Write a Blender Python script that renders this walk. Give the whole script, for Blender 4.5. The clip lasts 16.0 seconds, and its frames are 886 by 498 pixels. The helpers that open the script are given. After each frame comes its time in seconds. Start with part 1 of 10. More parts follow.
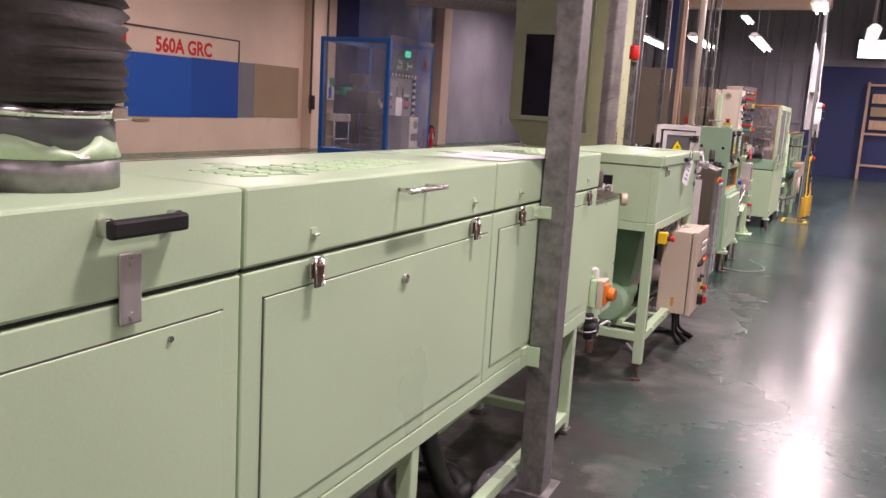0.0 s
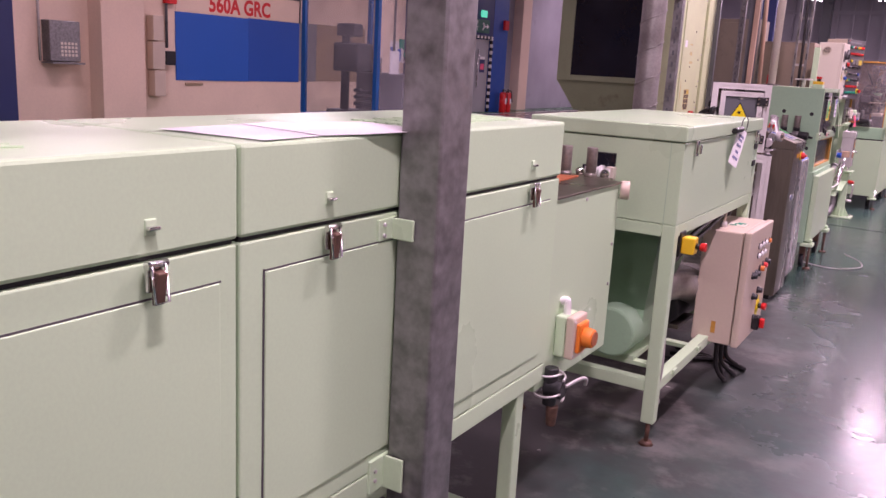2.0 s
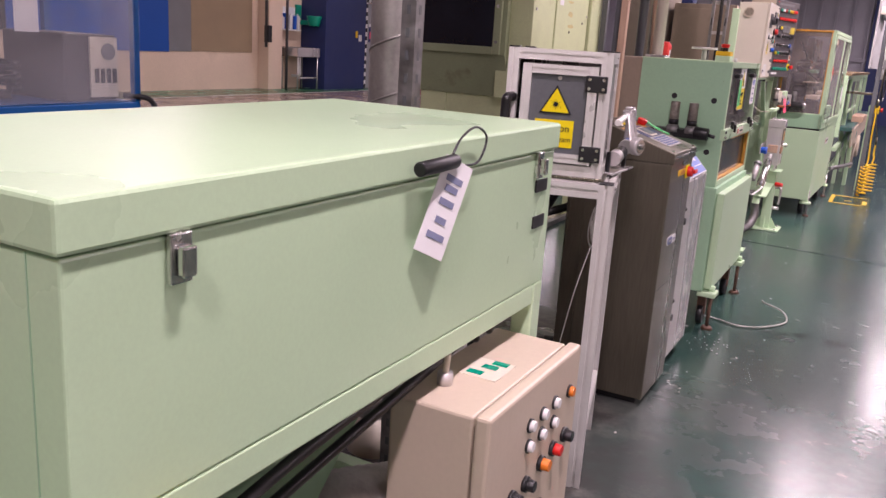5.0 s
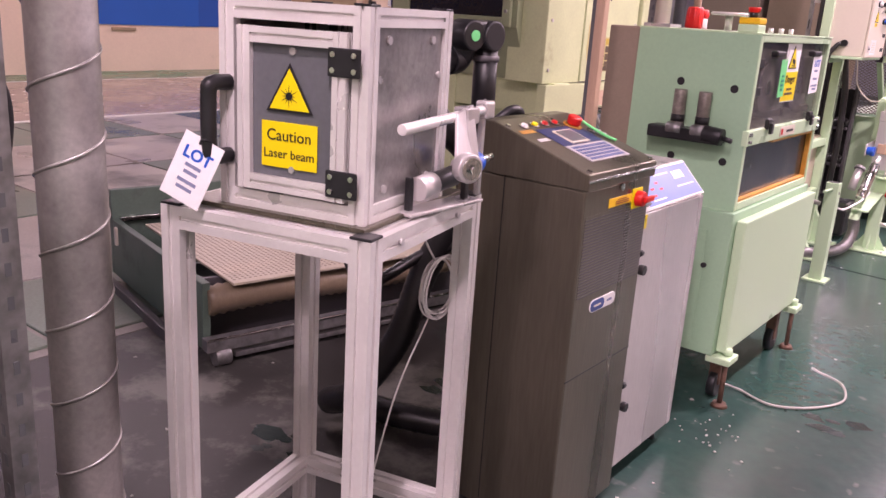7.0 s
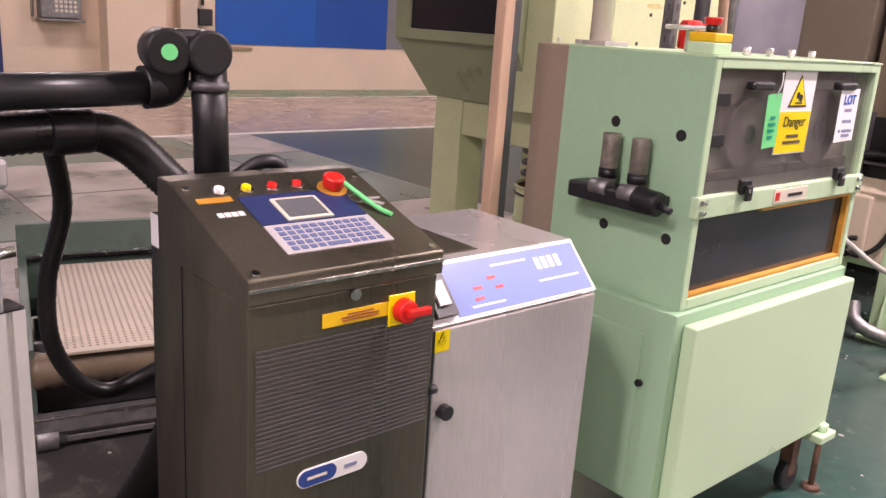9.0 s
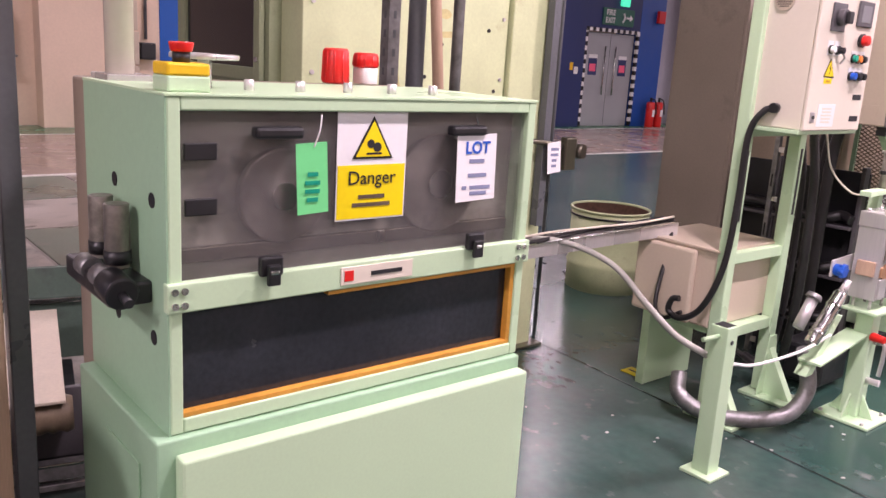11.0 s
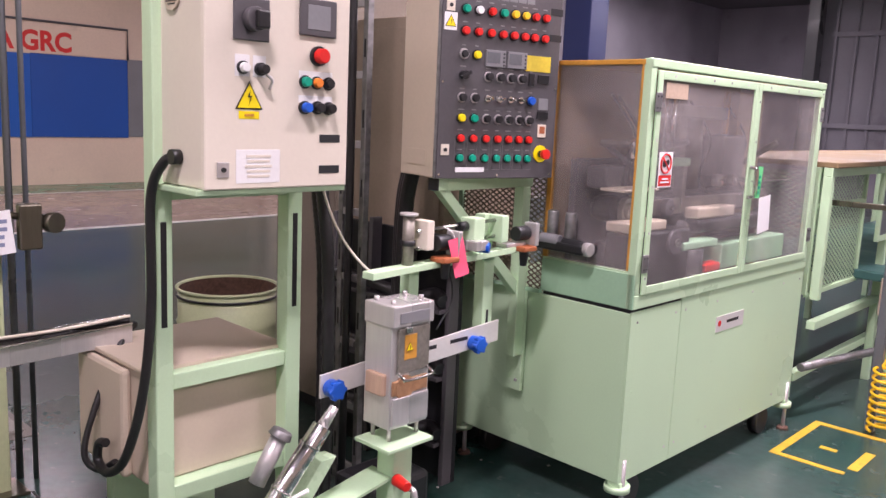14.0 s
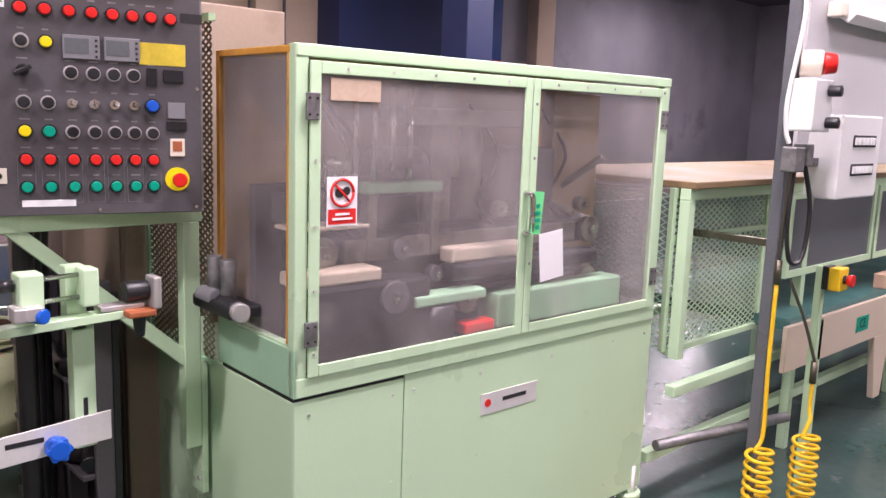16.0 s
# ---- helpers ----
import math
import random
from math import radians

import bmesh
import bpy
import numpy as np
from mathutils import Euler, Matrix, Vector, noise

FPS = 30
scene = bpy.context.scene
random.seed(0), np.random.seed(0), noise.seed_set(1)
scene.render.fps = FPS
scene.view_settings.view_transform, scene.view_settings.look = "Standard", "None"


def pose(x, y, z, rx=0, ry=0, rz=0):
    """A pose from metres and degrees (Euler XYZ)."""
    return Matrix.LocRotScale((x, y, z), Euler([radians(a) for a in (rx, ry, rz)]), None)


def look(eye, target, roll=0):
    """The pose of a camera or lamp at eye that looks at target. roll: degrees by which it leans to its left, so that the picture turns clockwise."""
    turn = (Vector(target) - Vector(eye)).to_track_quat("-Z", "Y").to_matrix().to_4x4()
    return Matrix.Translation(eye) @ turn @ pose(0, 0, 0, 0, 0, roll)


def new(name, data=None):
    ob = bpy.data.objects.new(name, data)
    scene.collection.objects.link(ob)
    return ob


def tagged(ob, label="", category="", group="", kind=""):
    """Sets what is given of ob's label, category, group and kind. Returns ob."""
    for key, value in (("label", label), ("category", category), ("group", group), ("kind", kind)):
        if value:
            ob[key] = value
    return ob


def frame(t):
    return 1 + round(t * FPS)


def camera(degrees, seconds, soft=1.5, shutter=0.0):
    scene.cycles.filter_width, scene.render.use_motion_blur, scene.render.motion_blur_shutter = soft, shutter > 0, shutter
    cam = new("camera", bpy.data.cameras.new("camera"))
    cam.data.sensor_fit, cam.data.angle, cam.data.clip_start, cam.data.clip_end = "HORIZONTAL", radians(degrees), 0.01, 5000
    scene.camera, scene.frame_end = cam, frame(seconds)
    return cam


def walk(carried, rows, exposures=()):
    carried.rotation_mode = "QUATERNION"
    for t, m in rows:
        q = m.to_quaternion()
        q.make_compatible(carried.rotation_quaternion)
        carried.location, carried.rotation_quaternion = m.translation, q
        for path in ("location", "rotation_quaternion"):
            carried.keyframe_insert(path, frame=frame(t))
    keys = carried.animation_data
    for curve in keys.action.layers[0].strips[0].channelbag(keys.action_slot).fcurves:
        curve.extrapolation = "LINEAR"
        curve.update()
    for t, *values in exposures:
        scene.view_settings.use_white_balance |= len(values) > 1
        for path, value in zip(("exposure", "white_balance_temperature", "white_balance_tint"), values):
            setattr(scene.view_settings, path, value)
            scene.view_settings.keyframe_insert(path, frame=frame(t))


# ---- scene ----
cam = camera(56.5, 16.0)
METRES, EYE, TILT, LEAN, TURN = 10.4, 1.30, 0.0, 0.0, 25.0
ROWS = [
    (0.0, 0.0, 0.0, 0.0, 0.6, -9.88, -3.45),
    (0.5, 0.0195, 0.0226, -0.0002, 4.97, -11.7, -4.55),
    (1.0, 0.0331, 0.0502, -0.003, 7.9, -13.08, -4.47),
    (1.5, 0.0428, 0.0826, -0.0029, 8.29, -13.12, -3.86),
    (2.0, 0.0544, 0.1157, -0.0024, 7.27, -12.6, -3.09),
    (2.5, 0.0619, 0.1506, -0.0038, 6.11, -12.73, -2.56),
    (3.0, 0.0703, 0.1866, -0.0023, 5.03, -12.95, -2.53),
    (3.5, 0.0841, 0.2235, -0.0028, 4.34, -13.26, -2.72),
    (4.0, 0.0968, 0.2606, -0.0033, 3.68, -13.72, -3.18),
    (4.5, 0.1137, 0.2911, -0.0032, 3.2, -13.92, -3.63),
    (7.0, 0.2009, 0.4221, -0.0033, 13.86, -16.16, -3.5),
    (7.5, 0.2158, 0.4463, -0.0028, 16.97, -15.84, -3.33),
    (8.0, 0.2326, 0.47, -0.0006, 19.97, -15.28, -3.33),
    (8.5, 0.2424, 0.4935, -0.0009, 23.11, -15.0, -3.45),
    (9.0, 0.254, 0.5132, -0.0014, 24.96, -15.36, -3.73),
    (9.5, 0.2742, 0.5331, 0.0002, 25.33, -15.09, -3.92),
    (12.0, 0.3502, 0.6436, 0.0039, 25.47, -11.75, -3.05),
    (12.5, 0.3677, 0.6671, 0.0037, 23.77, -11.16, -2.95),
    (13.0, 0.3873, 0.6931, 0.0058, 21.57, -10.49, -2.84),
    (13.5, 0.401, 0.7209, 0.0054, 19.58, -9.86, -2.67),
    (14.0, 0.4169, 0.7485, 0.0054, 18.6, -9.35, -2.5),
    (14.5, 0.4356, 0.7755, 0.0075, 18.65, -9.01, -2.3),
    (15.0, 0.4502, 0.8041, 0.0066, 19.11, -8.97, -2.3),
    (15.5, 0.4692, 0.8309, 0.0087, 20.3, -9.04, -2.21),
    (16.0, 0.4911, 0.8568, 0.0105, 22.47, -9.18, -1.99),
]
walk(cam, [(t, pose(0, 0, EYE, TILT, LEAN, TURN) @ pose(METRES * x, METRES * y, METRES * z, 90 + pitch, roll, yaw)) for t, x, y, z, yaw, pitch, roll in ROWS],
     exposures=[(0.0, -0.22, 6750, 13), (0.5, -0.26, 6650, 12), (1.0, -0.24, 6500, 26), (1.5, -0.24, 6350, 36), (2.0, -0.24, 6350, 38), (3.0, -0.2, 6450, 18), (3.5, -0.3, 6450, 15), (4.5, -0.32, 6450, 13), (7.0, 0.2, 6650, 25),
                (7.5, 0.23, 6900, 4), (8.0, 0.2, 6900, 4), (8.5, 0.28, 6850, 3), (9.5, 0.3, 6750, 16), (12.5, -0.08, 6200, 13), (16.0, -0.2, 6200, 8)])

# ---- world and light ----
world = bpy.data.worlds.new("world")
scene.world = world
world.use_nodes = True
bg = world.node_tree.nodes["Background"]
bg.inputs[0].default_value = (0.6, 0.62, 0.7, 1)
bg.inputs[1].default_value = 0.05

LAMP_WATTS = 92.0
LAMP_COLOUR = (1.0, 0.815, 0.89)
LOW_LAMPS = ((0.25, 14.8, 2.75), (-1.38, 15.0, 2.62), (-2.33, 15.1, 2.62), (-3.17, 15.1, 2.62))   # long battens hung low over the far machines
# rows at x 4.2, 2.5, -6.5, -6.9 and -9.8 are unseen fill lamps, added
LAMP_ROWS = ((0.1, 3.7, (-3.0, 1.9, 4.4, 8.9, 12.0)), (2.5, 3.7, (18.8, 23.2)), (-2.3, 3.7, (21.0,)), (-6.5, 4.0, (2.0, 8.5, 15.0, 22.0)),
             (-9.8, 4.0, (8.0, 12.5, 18.0)), (-9.8, 4.9, (28.5,)), (-6.9, 4.92, (30.2,)), (4.2, 3.7, (-1.0, 3.5, 8.0, 12.5, 17.0, 21.5)))


# ---- mesh helpers ----
def box(bm, a, b, bev=0.0, seg=2):
    lo = Vector([min(p, q) for p, q in zip(a, b)])
    hi = Vector([max(p, q) for p, q in zip(a, b)])
    r = bmesh.ops.create_cube(bm, size=1.0, matrix=Matrix.Translation((lo + hi) / 2) @ Matrix.Diagonal((*(hi - lo), 1)))
    if bev > 0:
        edges = list({e for v in r["verts"] for e in v.link_edges})
        bmesh.ops.bevel(bm, geom=edges, offset=min(bev, min(hi - lo) * 0.45), segments=seg, affect="EDGES", profile=0.5)
    return bm


def cyl(bm, p, q, r, r2=None, seg=20, caps=True, bev=0.0):
    p, q = Vector(p), Vector(q)
    d = q - p
    m = Matrix.Translation((p + q) / 2) @ d.to_track_quat("Z", "Y").to_matrix().to_4x4()
    res = bmesh.ops.create_cone(bm, cap_ends=caps, segments=seg, radius1=r, radius2=r if r2 is None else r2, depth=d.length, matrix=m)
    faces = {f for v in res["verts"] for f in v.link_faces}
    for f in faces:
        f.smooth = len(f.verts) == 4
    if bev > 0:
        edges = list({e for f in faces if len(f.verts) > 4 for e in f.edges})
        bmesh.ops.bevel(bm, geom=edges, offset=bev, segments=2, affect="EDGES", profile=0.5)
    return bm


def ball(bm, c, r, flat=1.0):
    res = bmesh.ops.create_uvsphere(bm, u_segments=14, v_segments=8, radius=r, matrix=Matrix.Translation(c) @ Matrix.Diagonal((1, 1, flat, 1)))
    for f in {f for v in res["verts"] for f in v.link_faces}:
        f.smooth = True
    return bm


def spline(pts, n=8):
    pts = [Vector(p) for p in pts]
    if len(pts) < 3:
        return pts
    ext = [pts[0] * 2 - pts[1]] + pts + [pts[-1] * 2 - pts[-2]]
    out = []
    for i in range(1, len(ext) - 2):
        a, b, c, d = ext[i - 1:i + 3]
        for k in range(n):
            t = k / n
            out.append(0.5 * (2 * b + (c - a) * t + (2 * a - 5 * b + 4 * c - d) * t * t + (3 * b - a - 3 * c + d) * t ** 3))
    return out + [pts[-1]]


def tube(bm, pts, r, seg=8, smooth=8, ribs=0.0):
    """A round tube along a smooth path; ribs: how far every other ring swells, for a corrugated hose."""
    path = spline(pts, smooth) if smooth else [Vector(p) for p in pts]
    side = None
    rings = []
    for i, p in enumerate(path):
        d = (path[min(i + 1, len(path) - 1)] - path[max(i - 1, 0)]).normalized()
        if side is None:
            side = d.orthogonal().normalized()
        side = (side - d * side.dot(d)).normalized()
        up = d.cross(side)
        rr = r + (ribs if i % 2 else 0)
        rings.append([bm.verts.new(p + rr * (math.cos(2 * math.pi * k / seg) * side + math.sin(2 * math.pi * k / seg) * up)) for k in range(seg)])
    for a, b in zip(rings, rings[1:]):
        for k in range(seg):
            bm.faces.new((a[k], a[(k + 1) % seg], b[(k + 1) % seg], b[k])).smooth = True
    bm.faces.new(rings[0][::-1])
    bm.faces.new(rings[-1])
    return bm


def prism(bm, pts, vec, bev=0.0):
    """A flat outline pushed along vec."""
    vs = [bm.verts.new(p) for p in pts]
    f = bm.faces.new(vs)
    r = bmesh.ops.extrude_face_region(bm, geom=[f])
    top = [v for v in r["geom"] if isinstance(v, bmesh.types.BMVert)]
    bmesh.ops.translate(bm, vec=vec, verts=top)
    if bev > 0:
        bmesh.ops.bevel(bm, geom=list({e for v in vs + top for e in v.link_edges}), offset=bev, segments=2, affect="EDGES", profile=0.5)
    bmesh.ops.recalc_face_normals(bm, faces=bm.faces[:])
    return bm


def turned(bm, m):
    bmesh.ops.transform(bm, matrix=m, verts=bm.verts[:])
    return bm


def B():
    return bmesh.new()


def bx(a, b, bev=0.003, seg=2):
    return box(B(), a, b, bev, seg)


def cy(p, q, r, **k):
    return cyl(B(), p, q, r, **k)


def thing(name, at, label, category, group="", kind=""):
    ob = new(name)
    ob.empty_display_size = 0.1
    ob.location = at
    return tagged(ob, label, category, group, kind)


def part(name, bm, material, parent, label=""):
    """Links a bmesh in world places as one mesh under a thing or a part."""
    root = parent
    while root.parent:
        root = root.parent
    bmesh.ops.translate(bm, vec=-root.location, verts=bm.verts[:])
    me = bpy.data.meshes.new(name)
    bm.to_mesh(me)
    bm.free()
    me.materials.append(material)
    ob = new(name, me)
    ob.parent = parent
    return tagged(ob, label)


def solid(name, bm, material, label, category, group="", kind=""):
    """A thing that is one mesh, with its origin at its base."""
    lo = [min(v.co[i] for v in bm.verts) for i in range(3)]
    hi = [max(v.co[i] for v in bm.verts) for i in range(3)]
    c = Vector(((lo[0] + hi[0]) / 2, (lo[1] + hi[1]) / 2, lo[2]))
    bmesh.ops.translate(bm, vec=-c, verts=bm.verts[:])
    me = bpy.data.meshes.new(name)
    bm.to_mesh(me)
    bm.free()
    me.materials.append(material)
    ob = new(name, me)
    ob.location = c
    return tagged(ob, label, category, group, kind)


def words(name, body, size, m, material, parent, bold=0.0):
    """Lettering as a thin mesh, lying in the x-y plane of the pose m (given in the world)."""
    cu = bpy.data.curves.new(name, "FONT")
    cu.body, cu.size, cu.align_x, cu.align_y, cu.extrude, cu.offset, cu.resolution_u = body, size, "CENTER", "CENTER", 0.0004, bold, 3
    tmp = bpy.data.objects.new(name, cu)
    scene.collection.objects.link(tmp)
    me = bpy.data.meshes.new_from_object(tmp.evaluated_get(bpy.context.evaluated_depsgraph_get()))
    bpy.data.objects.remove(tmp)
    bm = B()
    bm.from_mesh(me)
    bpy.data.meshes.remove(me)
    turned(bm, m)
    return part(name, bm, material, parent)


def facing(p, to):
    """A pose at p whose x-y plane faces the way `to`, with y upward."""
    z = Vector(to).normalized()
    up = Vector((0, 0, 1)) if abs(z.z) < 0.95 else Vector((0, 1, 0))
    x = up.cross(z).normalized()
    y = z.cross(x)
    m = Matrix((x, y, z)).transposed().to_4x4()
    return Matrix.Translation(p) @ m


# ---- materials ----
def mat(name, rgb, rough=0.5, metal=0.0, var=0.08, scale=3.0, bump=0.03, grain=90.0, dirt=None, dirt_at=0.62, dirt_scale=2.2, spec=0.5, stretch=(1, 1, 1), rvar=0.12, chips=None):
    m = bpy.data.materials.new(name)
    m.use_nodes = True
    nt = m.node_tree
    nd, ln = nt.nodes, nt.links
    b = nd["Principled BSDF"]
    b.inputs["Roughness"].default_value, b.inputs["Metallic"].default_value = rough, metal
    b.inputs["Specular IOR Level"].default_value = spec
    tc = nd.new("ShaderNodeTexCoord")
    mp = nd.new("ShaderNodeMapping")
    mp.inputs["Scale"].default_value = stretch
    ln.new(tc.outputs["Object"], mp.inputs[0])
    n1 = nd.new("ShaderNodeTexNoise")
    n1.inputs["Scale"].default_value, n1.inputs["Detail"].default_value = scale, 6
    ln.new(mp.outputs[0], n1.inputs["Vector"])
    n2 = nd.new("ShaderNodeTexNoise")
    n2.inputs["Scale"].default_value, n2.inputs["Detail"].default_value = grain, 3
    ln.new(mp.outputs[0], n2.inputs["Vector"])
    mr = nd.new("ShaderNodeMapRange")
    mr.inputs[1].default_value, mr.inputs[2].default_value = 0.3, 0.7
    mr.inputs[3].default_value, mr.inputs[4].default_value = 1 - var, 1 + var
    ln.new(n1.outputs["Fac"], mr.inputs[0])
    mg = nd.new("ShaderNodeMapRange")
    mg.inputs[1].default_value, mg.inputs[2].default_value = 0.3, 0.7
    mg.inputs[3].default_value, mg.inputs[4].default_value = 1 - var * 0.4, 1 + var * 0.4
    ln.new(n2.outputs["Fac"], mg.inputs[0])
    mu = nd.new("ShaderNodeMath")
    mu.operation = "MULTIPLY"
    ln.new(mr.outputs[0], mu.inputs[0])
    ln.new(mg.outputs[0], mu.inputs[1])
    vm = nd.new("ShaderNodeVectorMath")
    vm.operation = "SCALE"
    vm.inputs[0].default_value = rgb
    ln.new(mu.outputs[0], vm.inputs["Scale"])
    col = vm.outputs[0]
    if dirt:
        n3 = nd.new("ShaderNodeTexNoise")
        n3.inputs["Scale"].default_value, n3.inputs["Detail"].default_value, n3.inputs["Roughness"].default_value = dirt_scale, 9, 0.65
        ln.new(tc.outputs["Object"], n3.inputs["Vector"])
        md = nd.new("ShaderNodeMapRange")
        md.inputs[1].default_value, md.inputs[2].default_value = dirt_at, dirt_at + 0.14
        md.inputs[3].default_value, md.inputs[4].default_value = 0.0, 0.75
        ln.new(n3.outputs["Fac"], md.inputs[0])
        mx = nd.new("ShaderNodeMix")
        mx.data_type = "RGBA"
        ln.new(md.outputs[0], mx.inputs[0])
        ln.new(col, mx.inputs[6])
        mx.inputs[7].default_value = (*dirt, 1)
        col = mx.outputs[2]
    if chips:
        # small knocks and chips, gathered where the wear is
        n4 = nd.new("ShaderNodeTexNoise")
        n4.inputs["Scale"].default_value, n4.inputs["Detail"].default_value, n4.inputs["Roughness"].default_value = 34, 5, 0.7
        ln.new(tc.outputs["Object"], n4.inputs["Vector"])
        n5 = nd.new("ShaderNodeTexNoise")
        n5.inputs["Scale"].default_value = 2.7
        ln.new(tc.outputs["Object"], n5.inputs["Vector"])
        ad = nd.new("ShaderNodeMath")
        ad.operation = "MULTIPLY_ADD"
        ad.inputs[1].default_value = 0.35
        ln.new(n5.outputs["Fac"], ad.inputs[0])
        ln.new(n4.outputs["Fac"], ad.inputs[2])
        mc = nd.new("ShaderNodeMapRange")
        mc.inputs[1].default_value, mc.inputs[2].default_value, mc.inputs[4].default_value = 0.95, 0.99, 0.8
        ln.new(ad.outputs[0], mc.inputs[0])
        mxc = nd.new("ShaderNodeMix")
        mxc.data_type = "RGBA"
        ln.new(mc.outputs[0], mxc.inputs[0])
        ln.new(col, mxc.inputs[6])
        mxc.inputs[7].default_value = (*chips, 1)
        col = mxc.outputs[2]
    ln.new(col, b.inputs["Base Color"])
    if rvar:
        rr = nd.new("ShaderNodeMapRange")
        rr.inputs[1].default_value, rr.inputs[2].default_value = 0.3, 0.7
        rr.inputs[3].default_value, rr.inputs[4].default_value = max(0.02, rough - rvar), min(1, rough + rvar)
        ln.new(n1.outputs["Fac"], rr.inputs[0])
        ln.new(rr.outputs[0], b.inputs["Roughness"])
    if bump:
        bp = nd.new("ShaderNodeBump")
        bp.inputs["Strength"].default_value, bp.inputs["Distance"].default_value = bump, 0.01
        ln.new(n2.outputs["Fac"], bp.inputs["Height"])
        ln.new(bp.outputs[0], b.inputs["Normal"])
    return m


def glass(name, rgb, alpha, rough=0.1, dirt=(0.5, 0.45, 0.42)):
    """A clear or hazy plastic sheet: part see-through, part scratched film."""
    m = bpy.data.materials.new(name)
    m.use_nodes = True
    nt = m.node_tree
    nd, ln = nt.nodes, nt.links
    out, b = nd["Material Output"], nd["Principled BSDF"]
    b.inputs["Base Color"].default_value, b.inputs["Roughness"].default_value = (*rgb, 1), rough
    tr = nd.new("ShaderNodeBsdfTransparent")
    tr.inputs[0].default_value = (0.92, 0.92, 0.92, 1)
    mx = nd.new("ShaderNodeMixShader")
    tc = nd.new("ShaderNodeTexCoord")
    n = nd.new("ShaderNodeTexNoise")
    n.inputs["Scale"].default_value, n.inputs["Detail"].default_value = 2.5, 8
    ln.new(tc.outputs["Object"], n.inputs["Vector"])
    r = nd.new("ShaderNodeMapRange")
    r.inputs[1].default_value, r.inputs[2].default_value = 0.3, 0.72
    r.inputs[3].default_value, r.inputs[4].default_value = max(0.0, alpha - 0.12), min(1.0, alpha + 0.15)
    ln.new(n.outputs["Fac"], r.inputs[0])
    ln.new(r.outputs[0], mx.inputs[0])
    ln.new(tr.outputs[0], mx.inputs[1])
    ln.new(b.outputs[0], mx.inputs[2])
    ln.new(mx.outputs[0], out.inputs[0])
    return m


def glow(name, rgb, strength):
    m = bpy.data.materials.new(name)
    m.use_nodes = True
    b = m.node_tree.nodes["Principled BSDF"]
    b.inputs["Base Color"].default_value = (*rgb, 1)
    b.inputs["Emission Color"].default_value, b.inputs["Emission Strength"].default_value = (*rgb, 1), strength
    return m


MINT = mat("mint_paint", (0.5, 0.67, 0.44), 0.34, var=0.05, scale=1.6, bump=0.02, grain=160, dirt=(0.41, 0.54, 0.35), dirt_at=0.68, dirt_scale=3, chips=(0.16, 0.15, 0.1))
# Darker copy of MINT: shade on side, lower and inner faces is coloured in
MINT_DARK = mat("mint_paint_shaded", (0.33, 0.52, 0.34), 0.45, var=0.06, scale=2, bump=0.03, dirt=(0.22, 0.3, 0.19), dirt_at=0.62, chips=(0.12, 0.11, 0.08))
PRESS = mat("old_press_paint", (0.56, 0.61, 0.36), 0.5, var=0.1, scale=3, dirt=(0.33, 0.32, 0.16), dirt_at=0.6, dirt_scale=4, chips=(0.1, 0.07, 0.04))
BEIGE = mat("beige_enamel", (0.56, 0.47, 0.37), 0.45, var=0.05, scale=2, dirt=(0.38, 0.3, 0.22), dirt_at=0.64, dirt_scale=5)
PALE = mat("pale_enamel", (0.68, 0.62, 0.52), 0.4, var=0.03, scale=2, bump=0.02)
CREAM = mat("cream_wall", (0.74, 0.58, 0.45), 0.75, var=0.07, scale=0.8, bump=0.06, grain=30, dirt=(0.5, 0.38, 0.28), dirt_at=0.63, dirt_scale=0.9)
TAN = mat("tan_board", (0.33, 0.24, 0.15), 0.7, var=0.08, scale=2)
GREYBOARD = mat("grey_board", (0.2, 0.2, 0.21), 0.6)
BLUE = mat("blue_board", (0.004, 0.092, 0.43), 0.45, var=0.04, scale=1)
BLUE_B = mat("blue_board_worn", (0.004, 0.07, 0.36), 0.45, var=0.06, scale=1)
NAVY = mat("navy_paint", (0.018, 0.03, 0.115), 0.5, var=0.1, scale=1.5)
COBALT = mat("cobalt_steel_paint", (0.0, 0.09, 0.32), 0.4, var=0.08, scale=3)
GREYDOOR = mat("grey_door_paint", (0.34, 0.35, 0.36), 0.5, var=0.05)
GALV = mat("galvanised_steel", (0.25, 0.245, 0.245), 0.48, 0.75, var=0.28, scale=28, bump=0.03, grain=60, dirt=(0.2, 0.17, 0.15), dirt_at=0.63, dirt_scale=7)
STEEL = mat("brushed_stainless", (0.6, 0.575, 0.57), 0.3, 0.6, var=0.1, scale=5, bump=0.03, grain=140, stretch=(1, 1, 0.06), dirt=(0.2, 0.17, 0.15), dirt_at=0.64, dirt_scale=4)
DARKSTEEL = mat("dark_stainless", (0.165, 0.15, 0.115), 0.34, 0.85, var=0.2, scale=3, bump=0.03, grain=160, stretch=(1, 1, 0.08))
CHROME = mat("worn_chrome", (0.62, 0.61, 0.6), 0.2, 1.0, var=0.1, scale=30, bump=0.01)
ALU = mat("anodised_aluminium", (0.72, 0.7, 0.68), 0.38, 0.35, var=0.06, scale=8, bump=0.01)
BLACK = mat("black_plastic", (0.012, 0.012, 0.014), 0.4, var=0.2, scale=10)
RUBBER = mat("black_rubber_hose", (0.014, 0.013, 0.014), 0.38, var=0.25, scale=12, bump=0.05)
CHARCOAL = mat("charcoal_panel", (0.08, 0.074, 0.08), 0.45, var=0.12, scale=4, bump=0.02)
